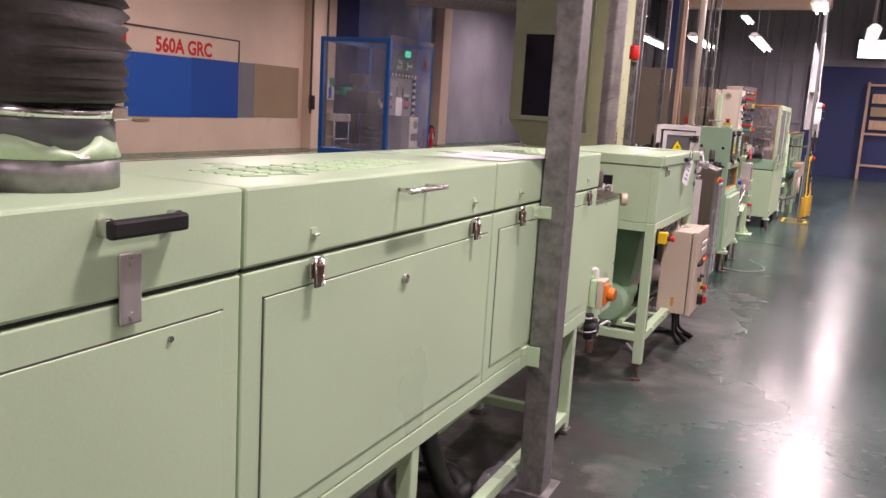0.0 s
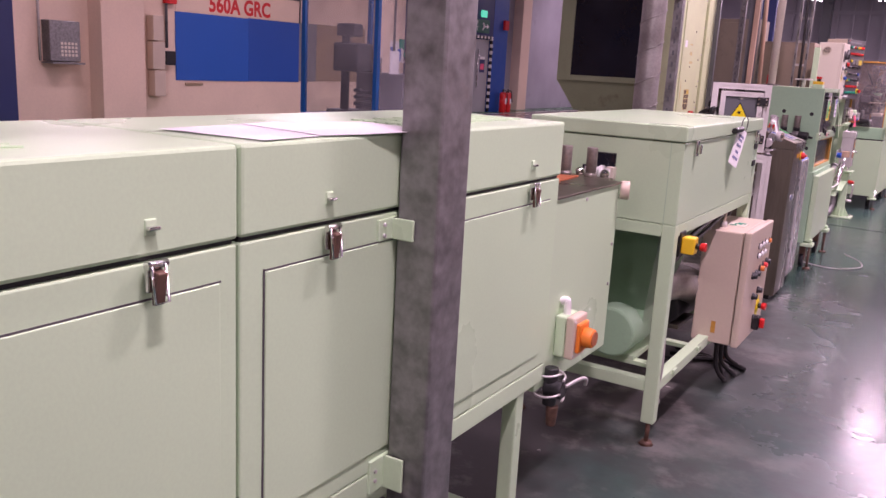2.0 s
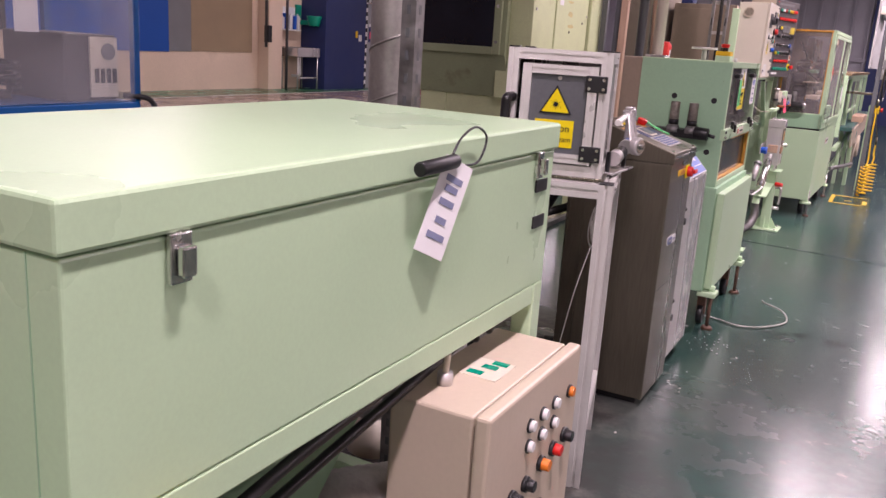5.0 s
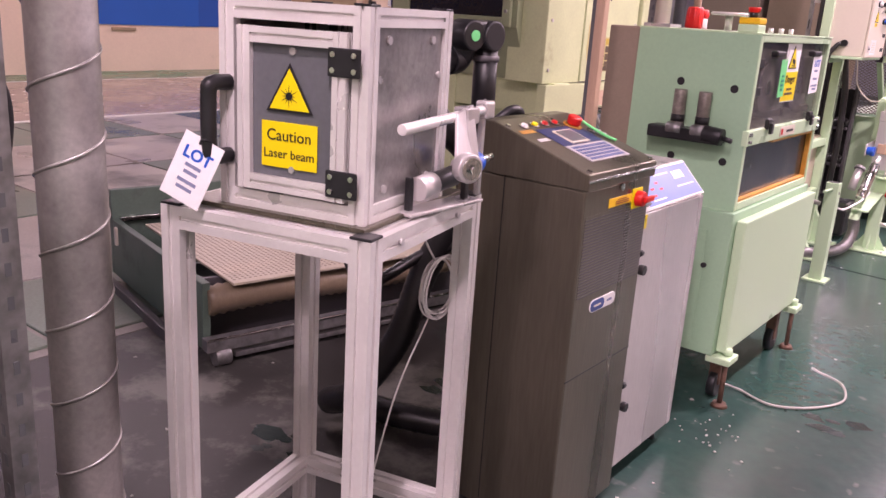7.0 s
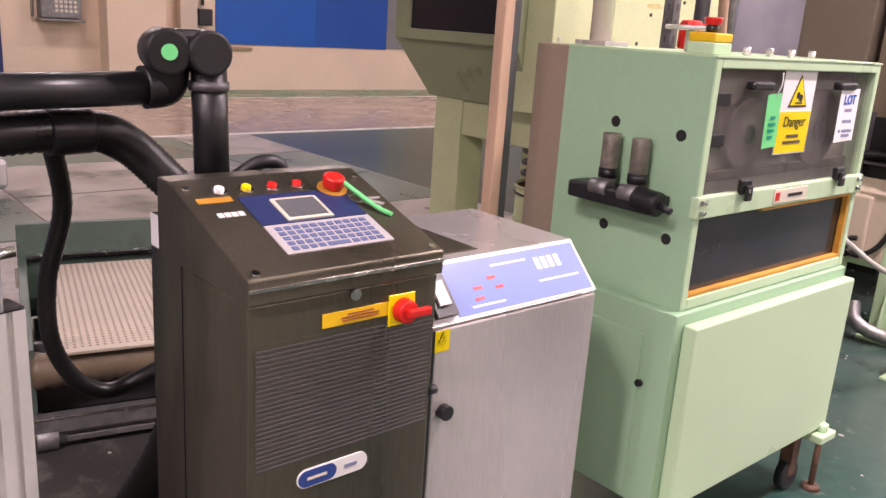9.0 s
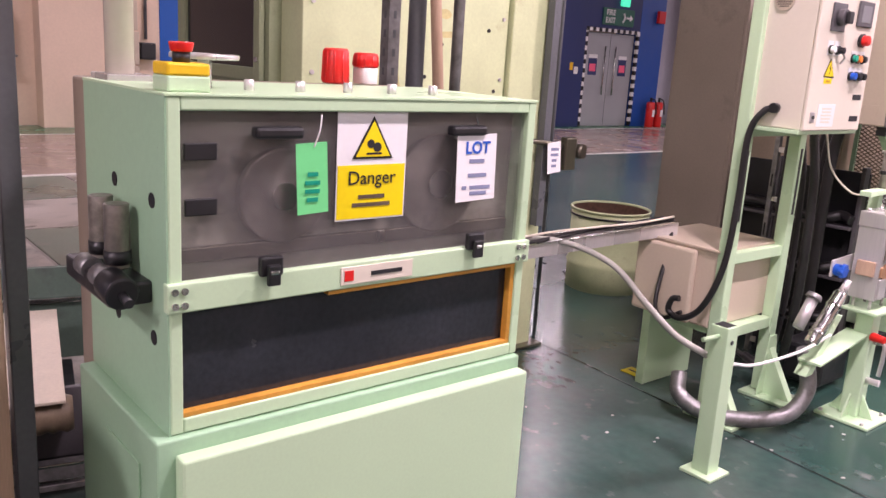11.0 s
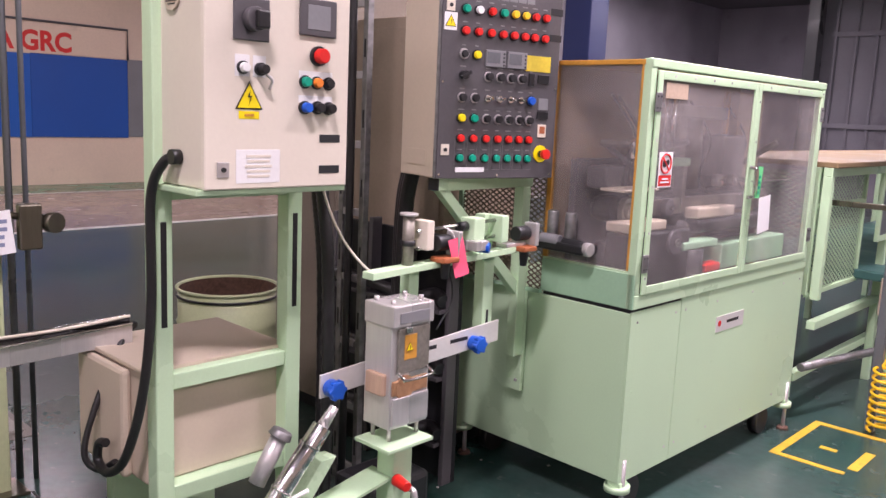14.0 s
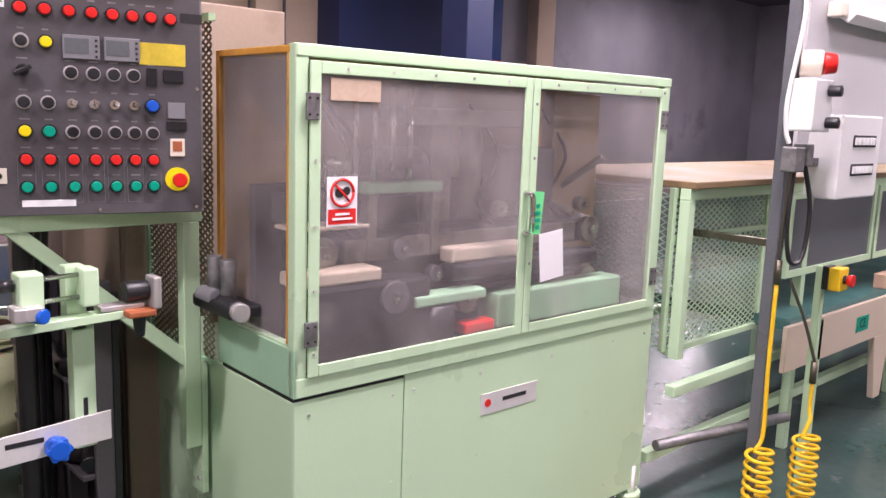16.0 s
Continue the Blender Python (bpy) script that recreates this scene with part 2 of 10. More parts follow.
SMOKE = mat("dark_smoked_window", (0.012, 0.013, 0.022), 0.13, var=0.2, scale=3)
SLATE = mat("slate_sheet", (0.11, 0.115, 0.125), 0.35, var=0.15, scale=2)
YELLOW = mat("yellow_paint", (0.8, 0.5, 0.01), 0.45, var=0.05)
SIGNYELLOW = mat("sign_yellow", (0.86, 0.68, 0.0), 0.4, var=0.04)
LINEYELLOW = mat("worn_yellow_line", (0.62, 0.4, 0.03), 0.6, var=0.2, scale=9, dirt=(0.12, 0.12, 0.06), dirt_at=0.56, dirt_scale=12)
RED = mat("red_plastic", (0.62, 0.015, 0.012), 0.35, var=0.06)
PINK = mat("pink_tag_paper", (0.9, 0.12, 0.22), 0.6, var=0.04)
ORANGE = mat("orange_plastic", (0.75, 0.2, 0.02), 0.4, var=0.06)
OCHRE = mat("ochre_varnished_wood", (0.55, 0.27, 0.04), 0.45, var=0.18, scale=12)
GREENBTN = mat("green_plastic", (0.0, 0.3, 0.19), 0.35, var=0.04)
LIMETAG = mat("green_tag_paper", (0.16, 0.68, 0.25), 0.6, var=0.04)
BLUEKNOB = mat("blue_knob_plastic", (0.01, 0.09, 0.5), 0.35, var=0.05)
WHITE = mat("white_plastic", (0.75, 0.74, 0.73), 0.45, var=0.04)
SCREENWHITE = mat("dull_white_board", (0.5, 0.49, 0.5), 0.6, var=0.05, scale=1.5)
PAPER = mat("white_paper", (0.78, 0.77, 0.78), 0.7, var=0.03)
INK = mat("grey_blue_ink", (0.2, 0.22, 0.34), 0.7)
BLACKINK = mat("black_ink", (0.01, 0.01, 0.012), 0.6)
BROWN = mat("brown_red_board", (0.34, 0.1, 0.035), 0.55, var=0.1, scale=6)
WOOD = mat("bare_wood_pole", (0.5, 0.34, 0.24), 0.6, var=0.15, scale=6, stretch=(4, 4, 0.4))
PLY = mat("plywood_top", (0.22, 0.15, 0.075), 0.55, var=0.14, scale=3)
DARKWALL = mat("dark_grey_cladding", (0.35, 0.34, 0.385), 0.7, var=0.18, scale=0.6, dirt=(0.16, 0.14, 0.16), dirt_at=0.6, dirt_scale=0.5)
CEIL = mat("dark_roof_sheet", (0.12, 0.115, 0.13), 0.8, var=0.2, scale=0.4)
GREASY = mat("greasy_machine_steel", (0.24, 0.22, 0.19), 0.4, 0.5, var=0.35, scale=9, dirt=(0.05, 0.04, 0.03), dirt_at=0.56, dirt_scale=8)
SIDEPLATE = mat("stained_dark_plate", (0.33, 0.32, 0.31), 0.34, 0.7, var=0.3, scale=6, dirt=(0.1, 0.095, 0.09), dirt_at=0.57, dirt_scale=5)
HOSEGREY = mat("grey_plastic_hose", (0.4, 0.39, 0.36), 0.45, var=0.1, scale=12)
BROWNCAB = mat("brown_grey_cabinet", (0.2, 0.165, 0.13), 0.5, var=0.12, scale=2, dirt=(0.1, 0.08, 0.06), dirt_at=0.58, dirt_scale=3)
TANCAB = mat("dull_tan_cabinet", (0.28, 0.22, 0.165), 0.5, var=0.1, scale=2, dirt=(0.18, 0.14, 0.1), dirt_at=0.56, dirt_scale=3)
OILYBACK = mat("oily_grey_casing", (0.36, 0.35, 0.29), 0.45, var=0.2, scale=6, dirt=(0.06, 0.05, 0.035), dirt_at=0.52, dirt_scale=5)
RUST = mat("rusty_catch", (0.15, 0.085, 0.06), 0.6, 0.4, var=0.3, scale=40)
CONCRETE = mat("worn_concrete", (0.27, 0.245, 0.22), 0.5, var=0.2, scale=2, dirt=(0.1, 0.12, 0.1), dirt_at=0.55, dirt_scale=2.5)
WALKWAY = mat("beige_floor_paint", (0.3, 0.235, 0.2), 0.22, var=0.1, scale=1.2, dirt=(0.2, 0.16, 0.14), dirt_at=0.6, dirt_scale=1.5)
GREENEDGE = mat("green_floor_edge", (0.05, 0.17, 0.08), 0.25, var=0.15, scale=2)
WHITELINE = mat("white_floor_line", (0.66, 0.64, 0.6), 0.4, var=0.1, scale=6)
ACRYLIC = glass("scratched_acrylic", (0.55, 0.5, 0.5), 0.15, 0.14)
SMOKED = glass("smoked_sheet", (0.16, 0.15, 0.15), 0.27, 0.08)
CLEARSHEET = glass("clear_sheet", (0.5, 0.5, 0.55), 0.14, 0.1)
TUBEGLOW = glow("fluorescent_tube", (1.0, 0.96, 0.95), 9.0)
KEYBLUE = mat("faded_key_blue", (0.1, 0.13, 0.27), 0.5, var=0.08)
HOSEBRONZE = mat("bronze_hose", (0.16, 0.12, 0.08), 0.45, var=0.2, scale=8)
# Press paint darkened to olive: shade on the hood is in the colour
HOODSHADED = mat("shaded_hood_olive", (0.29, 0.33, 0.2), 0.5, var=0.1, scale=3, dirt=(0.14, 0.13, 0.07), dirt_at=0.6, dirt_scale=4, chips=(0.1, 0.07, 0.04))
DUCTZINC = mat("spiral_duct_zinc", (0.4, 0.385, 0.37), 0.42, 0.6, var=0.22, scale=9, bump=0.04, dirt=(0.2, 0.17, 0.15), dirt_at=0.6, dirt_scale=4)
MESHSTEEL = mat("dull_brown_mesh", (0.2, 0.175, 0.13), 0.5, 0.4, var=0.2, scale=20)
FADED = mat("faded_glue_mark", (0.52, 0.46, 0.21), 0.6, var=0.15, scale=14)
STICKERBROWN = mat("faded_brown_print", (0.1, 0.07, 0.04), 0.6, var=0.3, scale=30)
STICKERYELLOW = mat("faded_yellow_print", (0.55, 0.4, 0.06), 0.6, var=0.15, scale=30)
LOWGLASS = mat("blue_grey_tinted_sheet", (0.022, 0.024, 0.03), 0.16, var=0.3, scale=4)
RUBBLE = mat("pale_powder_spill", (0.4, 0.38, 0.29), 0.85, var=0.25, scale=9, bump=0.3, grain=60, dirt=(0.1, 0.09, 0.07), dirt_at=0.55, dirt_scale=7)
TREAD = mat("perforated_sheet", (0.52, 0.45, 0.36), 0.5, 0.2, var=0.12, scale=5, dirt=(0.3, 0.25, 0.2), dirt_at=0.6)
EXITGLOW = glow("exit_sign_green", (0.05, 0.6, 0.35), 1.2)


def floor_paint():
    m = mat("green_epoxy_floor", (0.027, 0.068, 0.056), 0.23, var=0.25, scale=0.8, bump=0.03, grain=25, rvar=0.035, spec=0.45)
    nt = m.node_tree
    nd, ln = nt.nodes, nt.links
    b = nd["Principled BSDF"]
    base = b.inputs["Base Color"].links[0].from_socket
    tc = nd.new("ShaderNodeTexCoord")
    # scuffs, and bare grey patches where the paint has lifted
    n = nd.new("ShaderNodeTexNoise")
    n.inputs["Scale"].default_value, n.inputs["Detail"].default_value, n.inputs["Roughness"].default_value = 0.9, 10, 0.62
    ln.new(tc.outputs["Object"], n.inputs["Vector"])
    r = nd.new("ShaderNodeMapRange")
    r.inputs[1].default_value, r.inputs[2].default_value, r.inputs[4].default_value = 0.4, 0.85, 0.6
    ln.new(n.outputs["Fac"], r.inputs[0])
    mx = nd.new("ShaderNodeMix")
    mx.data_type = "RGBA"
    ln.new(r.outputs[0], mx.inputs[0])
    ln.new(base, mx.inputs[6])
    mx.inputs[7].default_value = (0.13, 0.118, 0.12, 1)
    v = nd.new("ShaderNodeTexNoise")
    v.inputs["Scale"].default_value, v.inputs["Detail"].default_value = 14, 6
    ln.new(tc.outputs["Object"], v.inputs["Vector"])
    r2 = nd.new("ShaderNodeMapRange")
    r2.inputs[1].default_value, r2.inputs[2].default_value, r2.inputs[4].default_value = 0.64, 0.8, 0.45
    ln.new(v.outputs["Fac"], r2.inputs[0])
    m2 = nd.new("ShaderNodeMix")
    m2.data_type = "RGBA"
    ln.new(r2.outputs[0], m2.inputs[0])
    ln.new(mx.outputs[2], m2.inputs[6])
    m2.inputs[7].default_value = (0.26, 0.25, 0.24, 1)
    # brown grime trodden in along the machine line, with a ragged edge
    sx = nd.new("ShaderNodeSeparateXYZ")
    ln.new(tc.outputs["Object"], sx.inputs[0])
    wob = nd.new("ShaderNodeTexNoise")
    wob.inputs["Scale"].default_value, wob.inputs["Detail"].default_value, wob.inputs["Roughness"].default_value = 1.1, 9, 0.6
    ln.new(tc.outputs["Object"], wob.inputs["Vector"])
    off = nd.new("ShaderNodeMath")
    off.operation = "MULTIPLY_ADD"
    off.inputs[1].default_value, off.inputs[2].default_value = 2.6, -1.3
    ln.new(wob.outputs["Fac"], off.inputs[0])
    dist = nd.new("ShaderNodeMath")
    dist.operation = "ADD"
    ln.new(sx.outputs["X"], dist.inputs[0])
    ln.new(off.outputs[0], dist.inputs[1])
    # the grime thins out past the laser bench
    far = nd.new("ShaderNodeMapRange")
    far.inputs[1].default_value, far.inputs[2].default_value, far.inputs[3].default_value, far.inputs[4].default_value = GRIME_Y, GRIME_Y + 1.6, 0.0, 2.6
    ln.new(sx.outputs["Y"], far.inputs[0])
    thin = nd.new("ShaderNodeMath")
    thin.operation = "ADD"
    ln.new(dist.outputs[0], thin.inputs[0])
    ln.new(far.outputs[0], thin.inputs[1])
    back = nd.new("ShaderNodeMapRange")
    back.inputs[1].default_value, back.inputs[2].default_value, back.inputs[3].default_value, back.inputs[4].default_value = GRIME_Y + 4.4, GRIME_Y + 5.2, 0.0, -1.0
    ln.new(sx.outputs["Y"], back.inputs[0])
    again = nd.new("ShaderNodeMath")
    again.operation = "ADD"
    ln.new(thin.outputs[0], again.inputs[0])
    ln.new(back.outputs[0], again.inputs[1])
    ga = nd.new("ShaderNodeMapRange")
    ga.inputs[1].default_value, ga.inputs[2].default_value, ga.inputs[3].default_value, ga.inputs[4].default_value = GRIME_X - 0.3, GRIME_X + 0.3, 0.9, 0.0
    ln.new(again.outputs[0], ga.inputs[0])
    gb = nd.new("ShaderNodeMapRange")
    gb.inputs[1].default_value, gb.inputs[2].default_value, gb.inputs[3].default_value, gb.inputs[4].default_value = GRIME_X - 3.2, GRIME_X - 2.4, 0.0, 1.0
    ln.new(dist.outputs[0], gb.inputs[0])
    gm = nd.new("ShaderNodeMath")
    gm.operation = "MULTIPLY"
    ln.new(ga.outputs[0], gm.inputs[0])
    ln.new(gb.outputs[0], gm.inputs[1])
    rough = nd.new("ShaderNodeMix")
    ln.new(gm.outputs[0], rough.inputs[0])
    ln.new(b.inputs["Roughness"].links[0].from_socket, rough.inputs[2])
    rough.inputs[3].default_value = 0.5
    ln.new(rough.outputs[0], b.inputs["Roughness"])
    m3 = nd.new("ShaderNodeMix")
    m3.data_type = "RGBA"
    ln.new(gm.outputs[0], m3.inputs[0])
    ln.new(m2.outputs[2], m3.inputs[6])
    # dust and bare concrete in the grime
    du = nd.new("ShaderNodeTexNoise")
    du.inputs["Scale"].default_value, du.inputs["Detail"].default_value, du.inputs["Roughness"].default_value = 3.2, 11, 0.68
    ln.new(tc.outputs["Object"], du.inputs["Vector"])
    dr = nd.new("ShaderNodeMapRange")
    dr.inputs[1].default_value, dr.inputs[2].default_value = 0.5, 0.62
    ln.new(du.outputs["Fac"], dr.inputs[0])
    dm = nd.new("ShaderNodeMix")
    dm.data_type = "RGBA"
    ln.new(dr.outputs[0], dm.inputs[0])
    dm.inputs[6].default_value, dm.inputs[7].default_value = (0.04, 0.033, 0.032, 1), (0.16, 0.15, 0.135, 1)
    ln.new(dm.outputs[2], m3.inputs[7])
    ln.new(m3.outputs[2], b.inputs["Base Color"])
    return m


GRIME_X, GRIME_Y = 1.6, -8.0   # in the floor's own frame, whose origin is at its middle
FLOOR = floor_paint()


# ---- structure ----
def struct(name, bm, material, label, category):
    return solid(name, bm, material, label, category, kind="structure")


WEST, NORTH, EAST, SOUTH, ROOF = -12.5, 25.6, 8.0, -6.5, 5.2
BAY, FAR = -5.4, 36.0   # a deeper bay beyond the end wall, along the west side
struct("floor", bx((WEST - 0.3, SOUTH - 0.3, -0.12), (EAST + 0.3, FAR + 0.3, 0), 0), FLOOR, "glossy dark green epoxy workshop floor with worn grey patches", "floor")
struct("wall_west", bx((WEST - 0.3, SOUTH - 0.3, 0), (WEST, FAR + 0.3, ROOF), 0), CREAM, "cream painted factory wall with scuffs", "wall")
struct("wall_north", bx((BAY, NORTH, 0), (EAST + 0.3, NORTH + 0.3, ROOF), 0), DARKWALL, "dark grey clad end wall of the hall", "wall")
struct("wall_bay_end", bx((WEST, FAR, 0), (BAY + 0.3, FAR + 0.3, ROOF), 0), DARKWALL, "dark grey wall at the end of the bay", "wall")
struct("wall_bay_side", bx((BAY, NORTH + 0.3, 0), (BAY + 0.3, FAR, ROOF), 0), DARKWALL, "dark grey side wall of the bay", "wall")
struct("wall_east", bx((EAST, SOUTH - 0.3, 0), (EAST + 0.3, NORTH, ROOF), 0), CREAM, "plain cream painted factory wall", "wall")
struct("wall_south", bx((WEST, SOUTH - 0.3, 0), (EAST, SOUTH, ROOF), 0), CREAM, "plain cream painted factory wall", "wall")
struct("wall_cladding", bx((WEST, 23.6, 0), (WEST + 0.08, FAR, ROOF), 0.004), DARKWALL, "dark grey cladding on the wall beyond the exit", "cladding")
struct("ceiling", bx((WEST - 0.3, SOUTH - 0.3, ROOF), (EAST + 0.3, FAR + 0.3, ROOF + 0.15), 0), CEIL, "dark grey roof sheeting high above", "ceiling")
struct("walkway", bx((-11.3, SOUTH, -0.002), (-8.0, FAR - 0.2, 0.004), 0), WALKWAY, "glossy beige painted walkway on the floor", "floor marking")
struct("floor_edge", bx((WEST, SOUTH, -0.002), (-11.38, FAR - 0.2, 0.004), 0), GREENEDGE, "bright green painted floor strip along the wall", "floor marking")
struct("floor_line", bx((-11.38, SOUTH, -0.002), (-11.3, FAR - 0.2, 0.005), 0), WHITELINE, "white line painted along the walkway", "floor marking")
struct("floor_line", bx((-8.0, SOUTH, -0.002), (-7.9, FAR - 0.2, 0.005), 0), WHITELINE, "white line painted along the walkway", "floor marking")

# pillars of the west wall
for y0, y1, d in ((10.1, 10.95, 0.35), (17.75, 18.2, 0.3), (25.0, 25.6, 0.4)):
    struct("pillar", bx((WEST, y0, 0), (WEST + d, y1, ROOF), 0.01), CREAM, "cream painted pillar standing against the wall", "pillar")


def lamp(x, y, z, half=0.75):
    th = thing("hanging_light", (x, y, z), "white fluorescent batten hung on two wires, some rows only added as fill", "light", "hanging fluorescent lights")
    part("housing", prism(B(), [(x - 0.03, y - half, z + 0.07), (x + 0.03, y - half, z + 0.07), (x + 0.1, y - half, z + 0.01), (x - 0.1, y - half, z + 0.01)], (0, 2 * half, 0)), WHITE, th)
    for dx in (-0.045, 0.045):
        part("tube", cy((x + dx, y - half + 0.03, z - 0.014), (x + dx, y + half - 0.03, z - 0.014), 0.014, seg=10), TUBEGLOW, th)
    for dy in (-0.7 * half, 0.7 * half):
        part("wire", cy((x, y + dy, z + 0.07), (x, y + dy, ROOF), 0.005, seg=6), STEEL, th)
    la = bpy.data.lights.new("tube_light", "AREA")
    la.shape, la.size, la.size_y, la.energy, la.color = "RECTANGLE", 0.16, 2 * half - 0.05, LAMP_WATTS * (1.7 if z > 4.5 else 0.8 if x < -5 else 0.58 if half > 1 else 0.45 if half == 0.45 else 1.35 if x == 0.1 and y < 5 else 1.6 if x == 0.1 else 1.6 if x == 4.2 and y > 9 else 1.0), LAMP_COLOUR
    ob = new("tube_light", la)
    ob.matrix_world = pose(x, y, z - 0.035)


for lx, lz, lys in LAMP_ROWS:
    for ly in lys:
        lamp(lx, ly, lz, 0.3 if lx == 0.1 else 0.75)
for lx, ly, lz in LOW_LAMPS:
    lamp(lx, ly, lz, 1.2)
lamp(-0.42, 11.4, 2.75, 0.45)


# ---- small shared pieces ----
def stud(parent, p, n, r=0.006, h=0.004, material=None, name="screw"):
    p, n = Vector(p), Vector(n).normalized()
    return part(name, cy(p - n * 0.001, p + n * h, r, seg=10), material or STEEL, parent)


def knob_button(parent, p, n, r, material, h=0.016, bezel=True, name="button", label=""):
    """A panel button: dark bezel ring with a domed coloured cap."""
    p, n = Vector(p), Vector(n).normalized()
    bm = cy(p, p + n * h, r, r2=r * 0.88, seg=16, bev=r * 0.12)
    b = part(name, bm, material, parent, label)
    if bezel:
        part("bezel", cy(p - n * 0.001, p + n * h * 0.35, r * 1.22, seg=16), BLACK, b)
    return b


def emergency_stop(parent, p, n, r=0.02, box_size=0.07, boxed=True):
    """A red mushroom button on a yellow housing."""
    p, n = Vector(p), Vector(n).normalized()
    m = facing(p, n)
    s = box_size / 2
    if boxed:
        part("yellow_housing", turned(box(B(), (-s, -s * 1.15, 0), (s, s * 1.15, 0.045), 0.005), m), YELLOW, parent, "yellow plastic housing")
        q = p + n * 0.045
    else:
        part("yellow_disc", cy(p, p + n * 0.004, r * 1.6, seg=24), SIGNYELLOW, parent, "round yellow backing disc")
        q = p + n * 0.004
    part("collar", cy(q, q + n * 0.014, r * 0.7, seg=16), BLACK, parent)
    part("mushroom_button", cy(q + n * 0.014, q + n * 0.034, r * 0.85, r2=r, seg=20, bev=0.003), RED, parent, "red mushroom button")


def warning_triangle(parent, c, n, size, mark="flash"):
    """A yellow triangle with a black border and a black mark."""
    m = facing(c, n)
    h = size * 0.866

    def tri(k, z0, z1):
        bm = B()
        prism(bm, [(-size / 2 * k, -h / 3 * k, z0), (size / 2 * k, -h / 3 * k, z0), (0, h * 2 / 3 * k, z0)], (0, 0, z1 - z0))
        return turned(bm, m)
    t = part("triangle_border", tri(1.0, 0, 0.0012), BLACKINK, parent)
    part("triangle", tri(0.84, 0.0012, 0.0024), SIGNYELLOW, t)
    bm = B()
    s = size
    if mark == "flash":
        prism(bm, [(0.03 * s, 0.3 * s, 0.0024), (-0.07 * s, 0.08 * s, 0.0024), (0.03 * s, 0.08 * s, 0.0024), (-0.03 * s, -0.17 * s, 0.0024), (0.08 * s, 0.13 * s, 0.0024), (0.0, 0.13 * s, 0.0024)], (0, 0, 0.0008))
    elif mark == "burst":
        cyl(bm, (0, 0, 0.0024), (0, 0, 0.0032), 0.07 * s, seg=14)
        for k in range(12):
            a = 2 * math.pi * k / 12
            L = s * (0.21 if k % 2 else 0.15)
            d, e = Vector((math.cos(a), math.sin(a), 0)), Vector((-math.sin(a), math.cos(a), 0))
            o = Vector((0, 0, 0.0024))
            prism(bm, [o + e * 0.012 * s, o + d * L, o - e * 0.012 * s], (0, 0, 0.0008))
    else:
        cyl(bm, (-0.07 * s, 0.02 * s, 0.0024), (-0.07 * s, 0.02 * s, 0.0032), 0.09 * s, seg=14)
        cyl(bm, (0.09 * s, -0.05 * s, 0.0024), (0.09 * s, -0.05 * s, 0.0032), 0.1 * s, seg=14)
        box(bm, (-0.17 * s, -0.2 * s, 0.0024), (0.2 * s, -0.16 * s, 0.0032))
    part("mark", turned(bm, m), BLACKINK, t)
    return t


def bars(parent, c, n, w, h, rows, material, name="text_bar", seed=1):
    """Rows of plain bars for lettering that cannot be read."""
    rnd = random.Random(seed)
    m = facing(c, n)
    bm = B()
    for i in range(rows):
        y = h / 2 - (i + 0.5) * h / rows
        L = w * rnd.uniform(0.6, 1.0)
        box(bm, (-L / 2, y - h / rows * 0.25, 0.0005), (L / 2, y + h / rows * 0.25, 0.0012))
    return part(name, turned(bm, m), material, parent)


def plate(name, parent, c, n, w, h, material, d=0.002, label="", roll=0.0):
    m = facing(c, n) @ Matrix.Rotation(radians(roll), 4, "Z")
    return part(name, turned(box(B(), (-w / 2, -h / 2, 0), (w / 2, h / 2, d), min(d * 0.3, 0.001), 1), m), material, parent, label)


E_, S_, U_ = Vector((1, 0, 0)), Vector((0, -1, 0)), Vector((0, 0, 1))
FX = -0.86            # front plane of the cooling bath


# ---- the cooling bath: covered trough sections on a stand ----
def toggle_catch(parent, y, z_keep, z_catch):
    k = part("keeper", bx((FX, y - 0.009, z_keep - 0.011), (FX + 0.006, y + 0.009, z_keep + 0.011), 0.002), MINT, parent)
    part("keeper_hook", bx((FX + 0.006, y - 0.009, z_keep - 0.003), (FX + 0.014, y + 0.009, z_keep + 0.002), 0.0015), CHROME, k)
    c = part("toggle_catch", bx((FX + 0.004, y - 0.013, z_catch - 0.008), (FX + 0.012, y + 0.013, z_catch + 0.032), 0.003), CHROME, parent, "worn toggle catch with a rusty lever")
    bm = cy((FX + 0.014, y - 0.016, z_catch + 0.03), (FX + 0.014, y + 0.016, z_catch + 0.03), 0.006, seg=10)
    part("pivot", bm, CHROME, c)
    bm = B()
    prism(bm, [(FX + 0.012, y - 0.008, z_catch + 0.024), (FX + 0.028, y - 0.008, z_catch + 0.02), (FX + 0.02, y - 0.008, z_catch - 0.024), (FX + 0.013, y - 0.008, z_catch - 0.024)], (0, 0.016, 0), 0.002)
    part("lever", bm, RUST, c, "rusty brown lever")
    part("link", tube(B(), [(FX + 0.018, y - 0.011, z_catch + 0.03), (FX + 0.024, y - 0.011, z_catch - 0.02), (FX + 0.024, y + 0.011, z_catch - 0.02), (FX + 0.018, y + 0.011, z_catch + 0.03)], 0.0022, seg=6, smooth=0), CHROME, c)


def bow_handle(parent, y0, y1, z, out=0.045):
    h = part("handle", cy((FX + out, y0 - 0.01, z), (FX + out, y1 + 0.01, z), 0.0062, seg=12, bev=0.001), CHROME, parent, "chrome bar handle")
    for y in (y0 + 0.016, y1 - 0.016):
        part("handle_post", cy((FX - 0.001, y, z), (FX + out, y, z), 0.0045, seg=10), CHROME, h)


